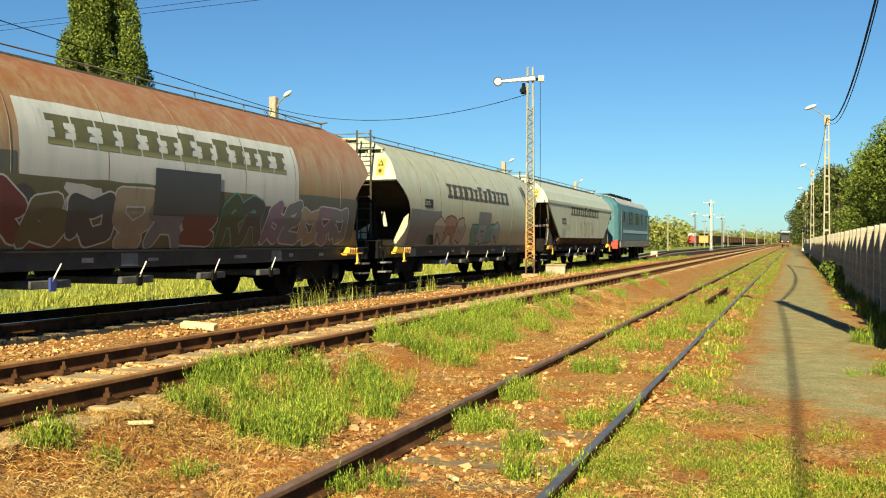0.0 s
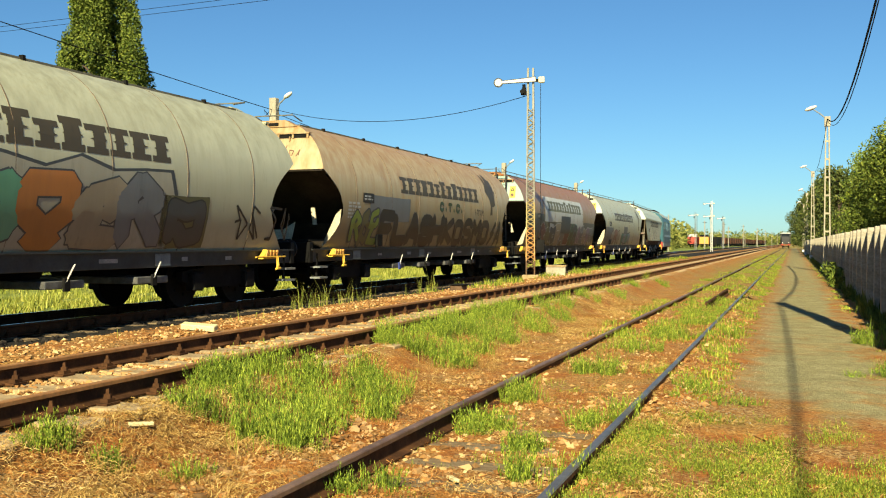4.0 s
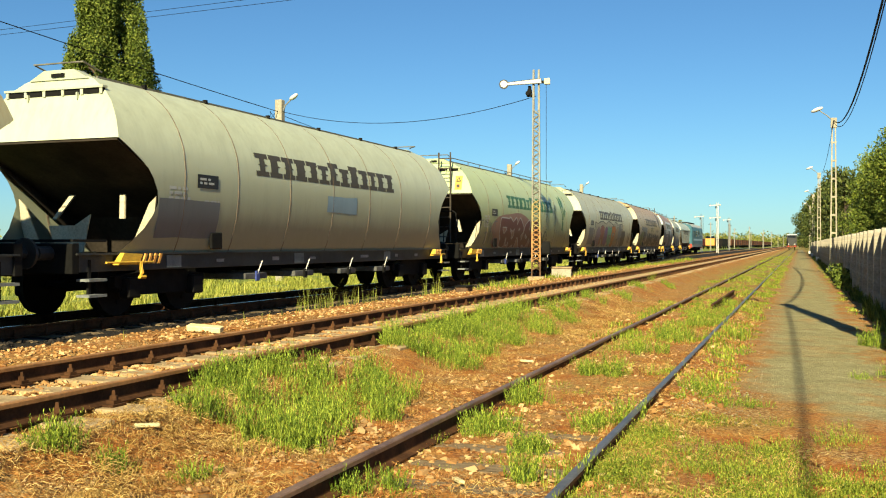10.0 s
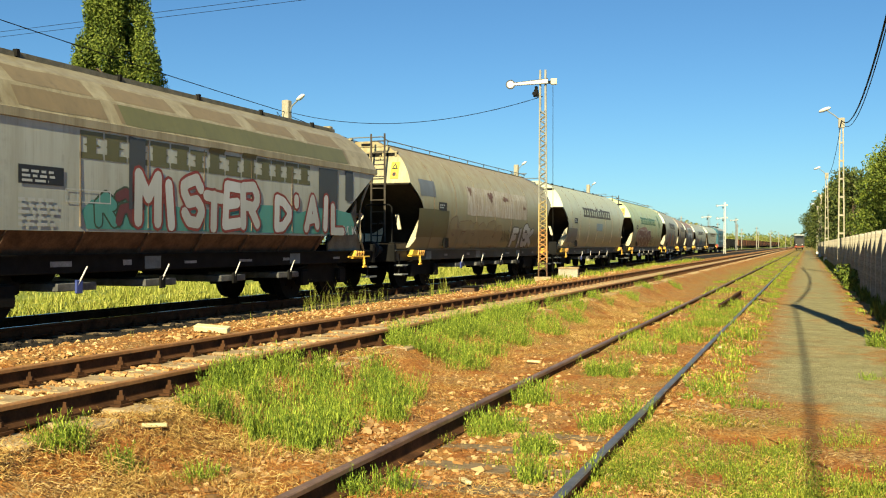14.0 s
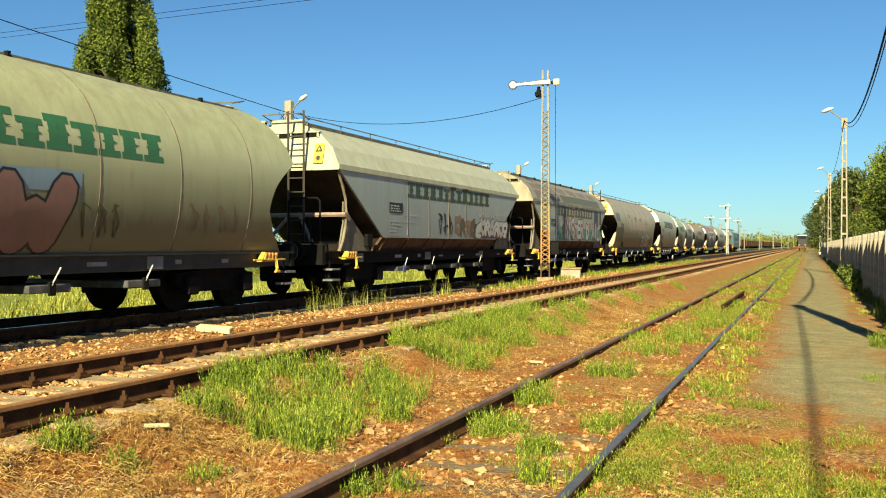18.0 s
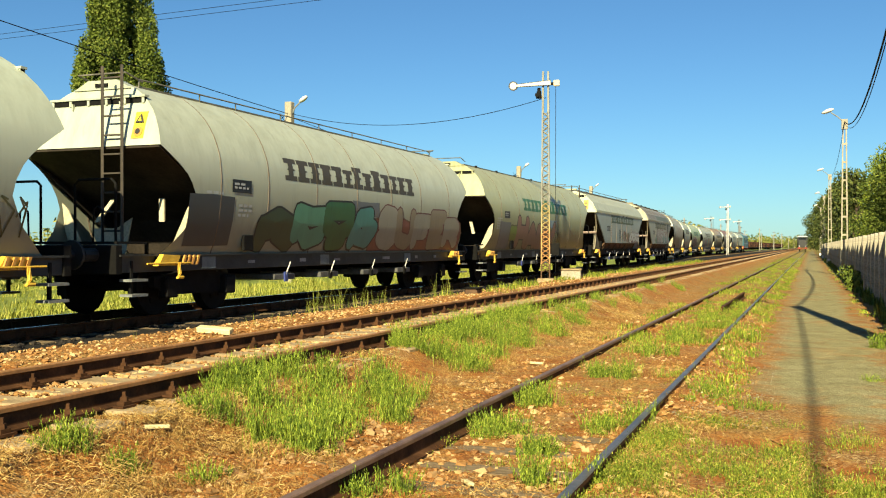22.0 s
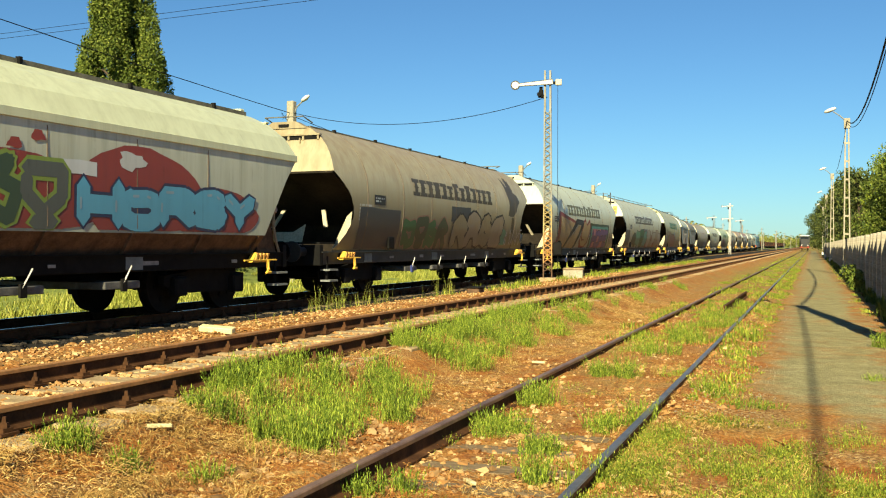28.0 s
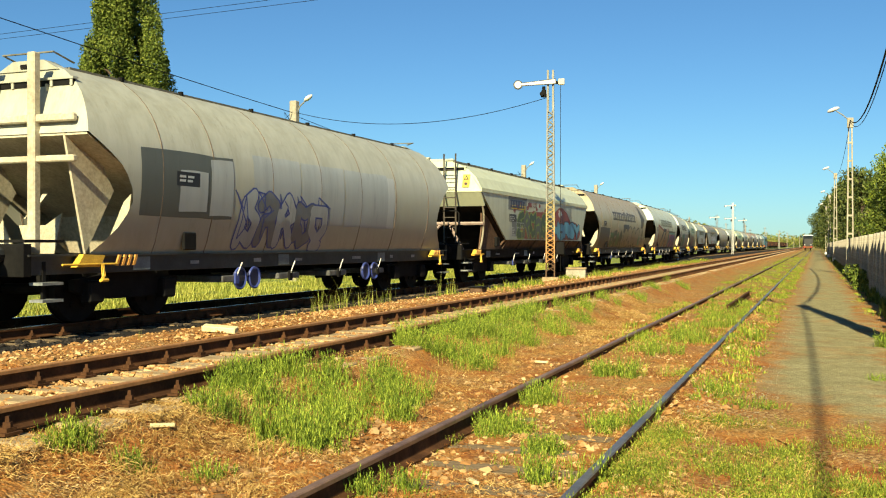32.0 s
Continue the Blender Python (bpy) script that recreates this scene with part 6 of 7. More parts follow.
def mark_wagons(w):
    end_scrawl(w["d"], lambda z: R_HALF - r_end(z), -0.85, 0.75, 3.05, 3.45, "rust", 9, 61)
    end_scrawl(w["j"], lambda z: 7.22 - max(0, z - 3.02) * 0.28, -0.15, 1.1, 3.12, 3.5, "black", 7, 62)
    # a, b: next to the locomotive
    scrawl(w["a"], -1, 2.5, 1.5, 2.2, "grey", 4, 3, h_wide)
    wheat(w["b"], 6.0, 2.6, 0.75, "spray_brown")
    patch(w["b"], -6.4, -3.9, 1.1, 2.1, "grey")
    throwup(w["b"], "afc", -4.4, -1.6, 1.12, 1.95, ("cream", "salmon"), "wine", seed=3)
    throwup(w["b"], "bdea", -0.8, 2.4, 1.12, 1.8, ("teal", "sky"), "dkgrey", seed=4)
    patch(w["b"], -0.2, 1.2, 1.75, 2.2, "grey", off=0.02)
    # c: rust with white name panel
    c = w["c"]
    patch(c, -6.9, -3.9, 1.06, 2.42, "slate", off=0.004)
    patch(c, 4.2, 7.1, 1.06, 2.2, "slate", off=0.004)
    patch(c, -3.85, 4.15, 1.06, 1.88, "slate", off=0.004)
    patch(c, -3.85, 4.15, 1.9, 3.2, "pale", off=0.005)
    stencils(c, "letter_block", block_letters(-3.3, 3.65, 2.58, 3.02), "spray_olive", off=0.010)
    patch(c, -6.4, -4.4, 1.15, 2.2, "dkgrey")
    patch(c, -4.6, 2.4, 1.07, 2.12, "camo", off=0.008, name="graffiti_backing")
    for x0, x1, z0, z1, col in ((-4.5, -3.2, 1.3, 2.0, "dkgrey"), (-3.0, -2.0, 1.6, 2.05, "pale"), (-1.9, -0.9, 1.5, 2.05, "sand"), (-3.9, -2.6, 1.07, 1.5, "wine"), (0.9, 1.9, 1.07, 1.5, "dkgreen")):
        decal(c, "graffiti_field", poly(bmesh.new(), clipped(blob((x0 + x1) / 2, (z0 + z1) / 2, (x1 - x0) / 2, (z1 - z0) / 2, int(x0 * 7 + 60), 22, 0.3), 1.07, 2.1)), "spray_" + col, r_wide, 0.010)
    throwup(c, "acdbfe", -4.7, 1.0, 1.08, 1.95, ("wine", "camo", "dkgrey", "sand", "grey"), "pale", 0.30, 0.028, seed=5, off=0.013)
    throwup(c, "af", 1.2, 2.7, 1.08, 2.1, ("dkgreen", "dkgrey"), "teal", 0.34, 0.03, seed=15, off=0.013)
    throwup(c, "cedbd", 2.8, 6.6, 1.1, 1.98, ("mauve", "grey", "sand"), "pale", 0.32, 0.030, seed=6)
    patch(c, -0.85, 1.1, 1.62, 2.42, "dkgrey", off=0.026)
    # d: black words
    d = w["d"]
    wheat(d, 5.0, 2.75, 0.8, "spray_brown")
    decal(d, "paint_patch", poly(bmesh.new(), clipped(blob(5.05, 2.95, 0.45, 0.5, 6, 16, 0.35), 2.4, 3.4)), "spray_brown", r_wide, 0.004)
    patch(d, -5.4, -2.7, 1.75, 2.38, "grey")
    throwup(d, "FLASH", -4.7, 0.1, 1.08, 2.05, ("black",), "grey", 0.32, 0.015, seed=7, wild=0.6, ends=2)
    throwup(d, "KOSMO", 0.2, 4.9, 1.08, 1.98, ("black",), None, 0.27, seed=8, wild=0.6)
    throwup(d, "zA", 5.0, 6.4, 1.08, 2.0, ("black",), None, 0.24, seed=9, wild=0.8, ends=2)
    throwup(d, "C.T.C.", -0.3, 1.9, 2.12, 2.42, ("dkgreen",), None, 0.28, seed=10, wild=0.3)
    scrawl(d, 3.1, 4.1, 2.1, 2.3, "black", 6, 51, thick=0.018)
    throwup(d, "ace", -6.4, -4.8, 1.15, 2.0, ("lime", "olive"), "dkgrey", seed=8)
    # e: coloured piece
    e = w["e"]
    cloud(e, -4.6, 3.5, 1.08, 2.42, "cream", "dkgrey", seed=9)
    throwup(e, "afcdbea", -4.3, 3.3, 1.08, 2.22, ("mauve", "brick", "purple", "mint", "orange", "sand", "grey"), "dkgrey", 0.34, 0.03, seed=9, ends=2)
    patch(e, 3.3, 4.7, 1.08, 2.0, "olive", off=0.007)
    throwup(e, "d", 3.5, 4.5, 1.1, 1.9, ("dkgrey",), "black", 0.3, 0.03, seed=10)
    scrawl(e, 5.5, 8.0, 1.25, 1.9, "black", 4, 11, thick=0.05)
    patch(e, -6.2, -5.0, 1.2, 2.05, "grey")
    # f: green name
    f = w["f"]
    wheat(f, 5.4, 2.45, 0.85, "spray_green")
    bm = poly(bmesh.new(), blob(-2.0, 1.62, 3.4, 0.72, 4, 30, 0.1))
    for v in bm.verts:
        v.co.y = max(v.co.y, 1.06)
    decal(f, "graffiti_haze", bm, "spray_salmon", r_wide, 0.006, "faded reddish overspray")
    throwup(f, "bdacb", -4.2, 0.9, 1.08, 2.08, ("wine",), "pale", 0.30, 0.04, seed=12)
    throwup(f, "BND", 1.1, 2.8, 1.2, 1.72, ("black",), None, 0.10, seed=13)
    scrawl(f, 4.2, 7.2, 1.2, 1.8, "grey", 7, 14, thick=0.02)
    scrawl(f, -7.2, -4.6, 1.2, 2.0, "grey", 5, 15)
    # g: a blue-grey patch
    patch(w["g"], -0.3, 1.25, 1.9, 2.28, "sky")
    patch(w["g"], -6.4, -4.6, 1.3, 1.95, "grey")
    # h: faded white panels
    h = w["h"]
    patch(h, -6.9, -5.7, 2.55, 3.0, "grey")
    patch(h, -7.0, -4.6, 1.4, 2.2, "olive")
    for x0, x1 in ((-2.95, -1.25), (-1.2, 0.55), (0.6, 2.3), (2.35, 4.0)):
        patch(h, x0, x1, 2.12, 3.02, "faded")
    for q, (x, z, rx, rz) in enumerate(((-0.5, 2.8, 0.26, 0.15), (1.2, 2.78, 0.3, 0.08), (-2.6, 2.9, 0.16, 0.12), (3.6, 2.55, 0.18, 0.06))):
        decal(h, "rust_patch", poly(bmesh.new(), blob(x, z, rx, rz, q + 70, 20, 0.5)), "spray_rust", r_wide, 0.012)
    throwup(h, "FISK", 2.15, 4.9, 1.07, 1.82, ("white",), "black", 0.32, 0.035, seed=16, slant=0.18, off=0.016)
    throwup(h, "cbdaec", -4.6, 0.9, 1.08, 1.92, ("tan",), "rust", 0.34, 0.016, seed=17, off=0.008)
    scrawl(h, 0.9, 2.2, 1.3, 1.7, "black", 6, 52, thick=0.02)
    scrawl(h, 5.0, 6.4, 1.15, 1.6, "rust", 4, 53, thick=0.03)
    # i: big white words
    i = w["i"]
    for x0, x1, z0, z1 in ((-2.05, -1.65, 1.75, 2.88), (4.3, 5.2, 2.0, 2.88), (5.6, 6.0, 2.2, 2.88)):
        patch(i, x0, x1, z0, z1, "dkgrey", h_wide, 0.014)
    patch(i, -2.1, 5.8, 3.06, 3.38, "olive", h_wide, 0.006)
    for q in range(6):
        patch(i, -6.3 + q * 2.1, -4.7 + q * 2.1, 3.44, 3.70, "roof_stain", h_wide, 0.005)
        patch(i, -6.4 + q * 2.1, -4.6 + q * 2.1, 3.08, 3.38, "roof_stain", h_wide, 0.005)
    cloud(i, -2.9, 5.9, 1.42, 1.95, "teal", None, h_wide, 17, 0.008)
    throwup(i, "af", -2.8, -1.9, 1.44, 1.98, ("teal", "wine"), "dkgreen", 0.34, 0.03, h_wide, 18)
    throwup(i, "MISTER D'AIL", -1.9, 5.5, 1.43, 2.22, ("pale", "white", "pale"), "red", 0.32, 0.05, h_wide, 17, off=0.014, wild=1.3)
    scrawl(i, 5.1, 6.3, 1.42, 1.62, "white", 6, 54, h_wide, 0.03)
    # j
    j = w["j"]
    scrawl(j, -0.9, 0.4, 1.5, 2.1, "black", 3, 20, h_wide, 0.05)
    throwup(j, "dafe", 0.6, 2.4, 1.46, 2.02, ("salmon", "olive"), "rust", 0.3, 0.02, h_wide, 21)
    patch(j, 2.35, 5.7, 1.42, 1.86, "wine", h_wide, 0.007)
    throwup(j, "edacfdb", 2.5, 5.9, 1.44, 1.98, ("white", "pale"), "wine", 0.32, 0.03, h_wide, 22)
    scrawl(j, 2.8, 5.4, 2.08, 2.24, "white", 9, 55, h_wide, 0.025)
    # k: pink bubble letters
    k = w["k"]
    throwup(k, "HAEW", -4.2, 1.35, 1.07, 2.16, ("salmon",), "black", 0.36, 0.045, seed=23)
    patch(k, -6.3, -5.0, 1.1, 2.05, "grey")
    throwup(k, "d", -5.0, -4.3, 1.25, 1.95, ("lime",), "olive", 0.4, seed=24)
    scrawl(k, 1.6, 2.6, 1.3, 1.8, "olive", 3, 24)
    scrawl(k, 4.2, 6.0, 1.4, 1.9, "salmon", 4, 25, thick=0.02)
    patch(k, -0.2, 1.6, 1.95, 2.25, "sky", off=0.006)
    # l: green and red
    l = w["l"]
    throwup(l, "adbc", -4.3, 1.1, 1.07, 2.02, ("dkgreen", "mint", "green", "teal"), "black", 0.30, 0.045, seed=26)
    cloud(l, 1.1, 7.2, 1.07, 1.86, "brick", "rust", seed=27)
    throwup(l, "SUFER", 1.3, 7.1, 1.07, 2.06, ("cream", "sand"), "wine", 0.34, 0.035, seed=27)
    patch(l, -0.25, 1.25, 1.9, 2.25, "grey", off=0.006)
    patch(l, -6.6, -5.2, 1.2, 2.1, "dkgrey")
    # m: large red and purple
    m = w["m"]
    for pts, col, off in (([(-5.0, 2.55), (-4.8, 2.65), (-1.6, 2.25), (-1.5, 2.12), (-3.1, 2.3), (-4.4, 1.08), (-5.2, 1.08)], "red", 0.007),
                          ([(-4.7, 2.45), (-1.8, 2.15), (-3.3, 1.08), (-4.6, 1.08)], "amber", 0.010),
                          ([(-1.75, 2.4), (-0.4, 2.35), (-0.3, 2.2), (-1.6, 1.08), (-1.9, 1.08), (-0.85, 2.12), (-1.55, 2.15), (-2.9, 1.5), (-3.5, 1.08), (-3.8, 1.08), (-2.9, 1.75)], "black", 0.014),
                          ([(-1.35, 2.1), (-0.9, 2.1), (-1.9, 1.08), (-3.2, 1.08), (-2.5, 1.6)], "amber", 0.012),
                          ([(-0.3, 2.32), (0.05, 2.48), (0.35, 2.2), (1.0, 2.45), (1.25, 2.1), (0.9, 1.3), (0.4, 1.08), (-0.6, 1.08), (-0.9, 1.4)], "red", 0.0075),
                          ([(-0.25, 2.22), (0.1, 2.35), (0.4, 2.1), (0.95, 2.3), (1.1, 2.05), (0.75, 1.35), (0.3, 1.15), (-0.4, 1.2), (-0.75, 1.5)], "amber", 0.0125),
                          ([(-0.8, 1.75), (-0.3, 1.5), (0.3, 1.46), (-0.4, 1.4)], "red", 0.016)):
        decal(m, "graffiti_shape", poly(bmesh.new(), pts), "spray_" + col, r_wide, off)
    patch(m, 1.2, 5.75, 1.07, 2.25, "dkgreen", off=0.007)
    patch(m, 1.45, 5.5, 1.1, 2.12, "teal", off=0.011)
    patch(m, 1.7, 5.3, 1.09, 2.0, "pink", off=0.0135)
    throwup(m, "HOPE", 1.75, 5.35, 1.08, 1.98, ("purple",), "black", 0.27, 0.03, seed=28, slant=0.1, wild=0.5, off=0.017, ends=2)
    scrawl(m, 6.0, 7.3, 1.3, 1.85, "olive", 4, 30, thick=0.03)
    # n
    n = w["n"]
    wheat(n, 5.9, 2.45, 1.1, "spray_brown")
    decal(n, "paint_patch", poly(bmesh.new(), clipped(blob(5.95, 2.75, 0.62, 0.55, 4, 16, 0.35), 2.2, 3.3)), "spray_brown", r_wide, 0.004)
    patch(n, -0.4, 1.3, 1.9, 2.35, "dkgrey")
    throwup(n, "afce", -0.2, 4.6, 1.07, 2.22, ("tan", "sand"), "black", 0.34, 0.07, seed=31, slant=0.12, off=0.014, ends=2)
    decal(n, "graffiti_field", poly(bmesh.new(), blob(4.8, 1.45, 0.5, 0.28, 5, 14, 0.4)), "spray_mint", r_wide, 0.009)
    scrawl(n, 5.2, 7.2, 1.2, 1.75, "pale", 5, 31, thick=0.03)
    patch(n, -6.6, -4.2, 1.1, 2.1, "dkgrey")
    throwup(n, "dbca", -3.9, -0.7, 1.07, 1.95, ("green", "dkgreen"), "salmon", 0.34, 0.04, seed=32)
    # o: covered side
    o = w["o"]
    patch(o, -4.05, -1.75, 2.45, 2.9, "grey", h_wide, 0.006)
    patch(o, -3.7, -1.9, 2.47, 2.62, "yellow", h_wide, 0.010)
    stencils(o, "letter_block", block_letters(-3.85, -2.0, 2.52, 2.8, 6), "spray_navy", h_wide, 0.014)
    stencils(o, "letter", text_mesh(".com", -1.05, -0.35, 2.6, 2.8), "spray_wine", h_wide, 0.010)
    patch(o, -1.6, -1.1, 2.6, 2.78, "wine", h_wide, 0.010)
    patch(o, -3.6, -2.9, 1.5, 2.15, "grey", h_wide, 0.006)
    decal(o, "graffiti_backing", poly(bmesh.new(), clipped(blob(0.2, 1.9, 3.4, 0.55, 7, 40, 0.14), 1.42, 2.6)), "spray_red", h_wide, 0.009)
    decal(o, "graffiti_backing", poly(bmesh.new(), clipped(blob(3.6, 2.0, 1.5, 0.75, 8, 30, 0.06), 1.42, 2.75)), "spray_red", h_wide, 0.0095)
    decal(o, "graffiti_backing", poly(bmesh.new(), clipped(blob(5.6, 1.75, 1.4, 0.45, 9, 30, 0.06), 1.42, 2.6)), "spray_red", h_wide, 0.0098)
    throwup(o, "eadfcb", -3.0, 1.8, 1.42, 2.34, ("dkgreen", "slate"), "lime", 0.27, 0.06, h_wide, 33, slant=0.1, ends=2)
    for q in range(12):
        decal(o, "paint_drop", poly(bmesh.new(), blob(-3.3 + q * 0.42, 2.42 + 0.14 * (q % 3), 0.13, 0.08, q, 12, 0.3)), "spray_red", h_wide, 0.0105)
    throwup(o, "HORSY", 2.1, 6.8, 1.42, 2.10, ("cyan",), "navy", 0.30, 0.05, h_wide, 34, off=0.014, shine="sky", ends=2)
    patch(o, 1.75, 2.5, 2.22, 2.42, "white", h_wide, 0.013)
    decal(o, "emblem", poly(bmesh.new(), clipped(blob(3.3, 2.5, 0.32, 0.14, 3, 16, 0.3), 2.3, 2.7)), "spray_pale", h_wide, 0.013)
    # p: grey, blue words
    p = w["p"]
    for x0, x1 in ((-2.7, -0.9), (-0.85, 1.1), (1.15, 3.5)):
        patch(p, x0, x1, 1.6, 2.9, "grey2", off=0.005)
    patch(p, 3.5, 3.9, 1.6, 2.85, "pale", off=0.006)
    patch(p, -6.0, -3.4, 1.65, 2.75, "slate")
    patch(p, -4.1, -3.4, 1.7, 2.7, "grey2", off=0.009)
    patch(p, -5.0, -4.2, 1.75, 2.45, "grey2", off=0.011)
    throwup(p, "cfadb", -3.2, 0.3, 1.10, 2.12, ("grey2", "grey"), "blue", 0.34, 0.035, seed=33)
    scrawl(p, -3.5, 0.5, 1.3, 2.2, "blue", 5, 33, thick=0.03)
    e = -R_HALF + 0.73
    part("end_post", bx(e - 0.08, e + 0.06, -0.55, -0.40, 1.05, 4.08, bevel=0.02), "frame_cream", p, "cream steel end post")
    part("end_post", bx(e - 0.08, e + 0.06, 0.40, 0.55, 1.05, 4.08, bevel=0.02), "frame_cream", p, "cream steel end post")
    part("end_rail", bx(e - 0.05, e + 0.05, -1.25, 1.25, 3.02, 3.14, bevel=0.02), "frame_cream", p, "cream cross rail")
    part("end_rail", bx(e - 0.05, e + 0.05, -1.25, 1.25, 2.42, 2.52, bevel=0.02), "frame_cream", p, "cream cross rail")
    for sy in (-1, 1):
        bm = bmesh.new()
        prism(bm, [(e + 0.02, 2.9), (e + 0.57, 2.85), (e + 1.12, 2.05), (e + 0.47, 1.05)], "y", sy * 1.0 - 0.02, sy * 1.0 + 0.02)
        part("end_wing", bm, "frame_cream", p, "cream triangular end plate")
    for x in (-2.85, -2.35, 2.65, 3.15):
        bm = bmesh.new()
        tube(bm, [(x, -1.29, 0.56), (x, -1.24, 0.56)], 0.17, 20)
        g = part("valve_wheel", bm, "spray_navy", p, "blue-painted valve disc")
        bm = bmesh.new()
        tube(bm, [(x + 0.19 * math.cos(q / 20 * 6.2832), -1.30, 0.56 + 0.19 * math.sin(q / 20 * 6.2832)) for q in range(21)], 0.028, 5)
        part("rim", bm, "spray_blue", g)


M["spray_faded"] = plain("spray_faded", (0.34, 0.28, 0.20), (0.56, 0.54, 0.48), 2.6, 0.7, 0, 0.1, 0.003, (2.5, 2.5, 0.5))
M["spray_grey2"] = spray("spray_grey2", (0.46, 0.47, 0.44))
mark_wagons(WAGON)


# ---- locomotive at the head of the train ----
def locomotive():
    t = empty("diesel_locomotive", pose(0, 0, 0), "blue-grey diesel locomotive with pale roof", "locomotive")
    ring = [(-1.42, 1.15), (-1.48, 1.3), (-1.48, 3.1), (-1.38, 3.55), (-1.05, 3.9), (-0.5, 4.08), (0, 4.12)]
    ring = ring + [(-y, z) for y, z in reversed(ring[:-1])]
    stations = [(-8.1, 0.80, -0.12), (-7.9, 0.95, -0.04), (-7.4, 1, 0), (7.4, 1, 0), (7.9, 0.95, -0.04), (8.1, 0.80, -0.12)]
    bm = bmesh.new()
    rows = [[bm.verts.new((x, y * k, z + (dz if z > 3 else 0))) for y, z in ring] for x, k, dz in stations]
    for a, c in zip(rows, rows[1:]):
        for i in range(len(ring) - 1):
            bm.faces.new((a[i], c[i], c[i + 1], a[i + 1]))
    bm.faces.new(rows[0])
    bm.faces.new(rows[-1][::-1])
    bmesh.ops.recalc_face_normals(bm, faces=bm.faces[:])
    part("body", bm, "teal_paint", t)
    bm = bmesh.new()
    top = [(-1.40, 3.52), (-1.07, 3.92), (-0.5, 4.11), (0, 4.15), (0.5, 4.11), (1.07, 3.92), (1.40, 3.52)]
    prism(bm, top + [(1.3, 3.5), (0.9, 3.8), (0, 4.0), (-0.9, 3.8), (-1.3, 3.5)], "x", -7.3, 7.3)
    part("roof", bm, "roof_grey", t)
    for x0, x1 in ((-5.0, -3.2), (-2.6, 0.4), (1.2, 4.6)):
        part("roof_fan_box", bx(x0, x1, -0.55, 0.55, 4.1, 4.3, bevel=0.04), "steel_dark", t)
    for sy in (-1, 1):
        part("skirt", bx(-7.4, 7.4, sy * 1.44 - 0.03, sy * 1.44 + 0.03, 0.85, 1.3), "grey_paint", t)
        part("side_band", bx(-7.2, 7.2, sy * 1.495 - 0.006, sy * 1.495 + 0.006, 1.75, 1.95), "sky_band", t)
        for x in (-6.9, 6.9):
            part("cab_door", bx(x - 0.32, x + 0.32, sy * 1.495 - 0.012, sy * 1.495 + 0.012, 1.3, 3.1), "teal_dark", t)
            part("cab_window", bx(x * 0.86 - 0.3, x * 0.86 + 0.3, sy * 1.495 - 0.014, sy * 1.495 + 0.014, 2.45, 3.1), "glass_dark", t)
        for x in (-3.4, -2.4, 0.0, 1.0, 3.2):
            part("side_window", bx(x - 0.28, x + 0.28, sy * 1.495 - 0.014, sy * 1.495 + 0.014, 2.35, 3.15), "glass_dark", t)
    for sx in (-1, 1):
        for sy in (-1, 1):
            part("windscreen", bx(sx * 8.03 - 0.09, sx * 8.03 + 0.09, sy * 0.55 - 0.45, sy * 0.55 + 0.45, 2.5, 3.25, bevel=0.03), "glass_dark", t)
            bm = bmesh.new()
            tube(bm, [(sx * 8.0, sy * 0.875, 1.05), (sx * 8.55, sy * 0.875, 1.05)], 0.12, 10)
            prism(bm, arc(sy * 0.875, 1.05, 0.25, 0, 340, 17), "x", sx * 8.55 - 0.02, sx * 8.55 + 0.02)
            part("buffer", bm, "red_paint", t)
        part("buffer_beam", bx(sx * 8.0 - 0.1, sx * 8.0 + 0.1, -1.4, 1.4, 0.75, 1.3, bevel=0.02), "red_paint", t)
        b = new("bogie")
        b.parent = t
        b.location = (sx * 4.5, 0, 0)
        for sy in (-1, 1):
            part("side_frame", bx(-2.3, 2.3, sy * 1.05 - 0.07, sy * 1.05 + 0.07, 0.42, 0.8, bevel=0.03), "steel_dark", b)
            for x in (-1.7, 0, 1.7):
                part("axle_box", bx(x - 0.2, x + 0.2, sy * 1.14 - 0.08, sy * 1.14 + 0.08, 0.35, 0.75, bevel=0.03), "steel_dark", b)
        for x in (-1.7, 0, 1.7):
            share("wheelset", WHEELS, b, pose(x, 0, 0.5))
    t.scale = (0.93, 1, 1)
    return t


M["mast_grey"] = plain("mast_grey", (0.24, 0.22, 0.18), (0.38, 0.35, 0.29), 2, 0.8)
M["roof_grey"] = plain("roof_grey", (0.36, 0.38, 0.36), (0.5, 0.52, 0.5), 2, 0.6)
M["sky_band"] = plain("sky_band", (0.35, 0.5, 0.58), (0.42, 0.58, 0.66), 2, 0.5)
M["teal_dark"] = plain("teal_dark", (0.04, 0.09, 0.11), (0.07, 0.14, 0.17), 2, 0.5)
TRAIN.append((locomotive(), 185.6))


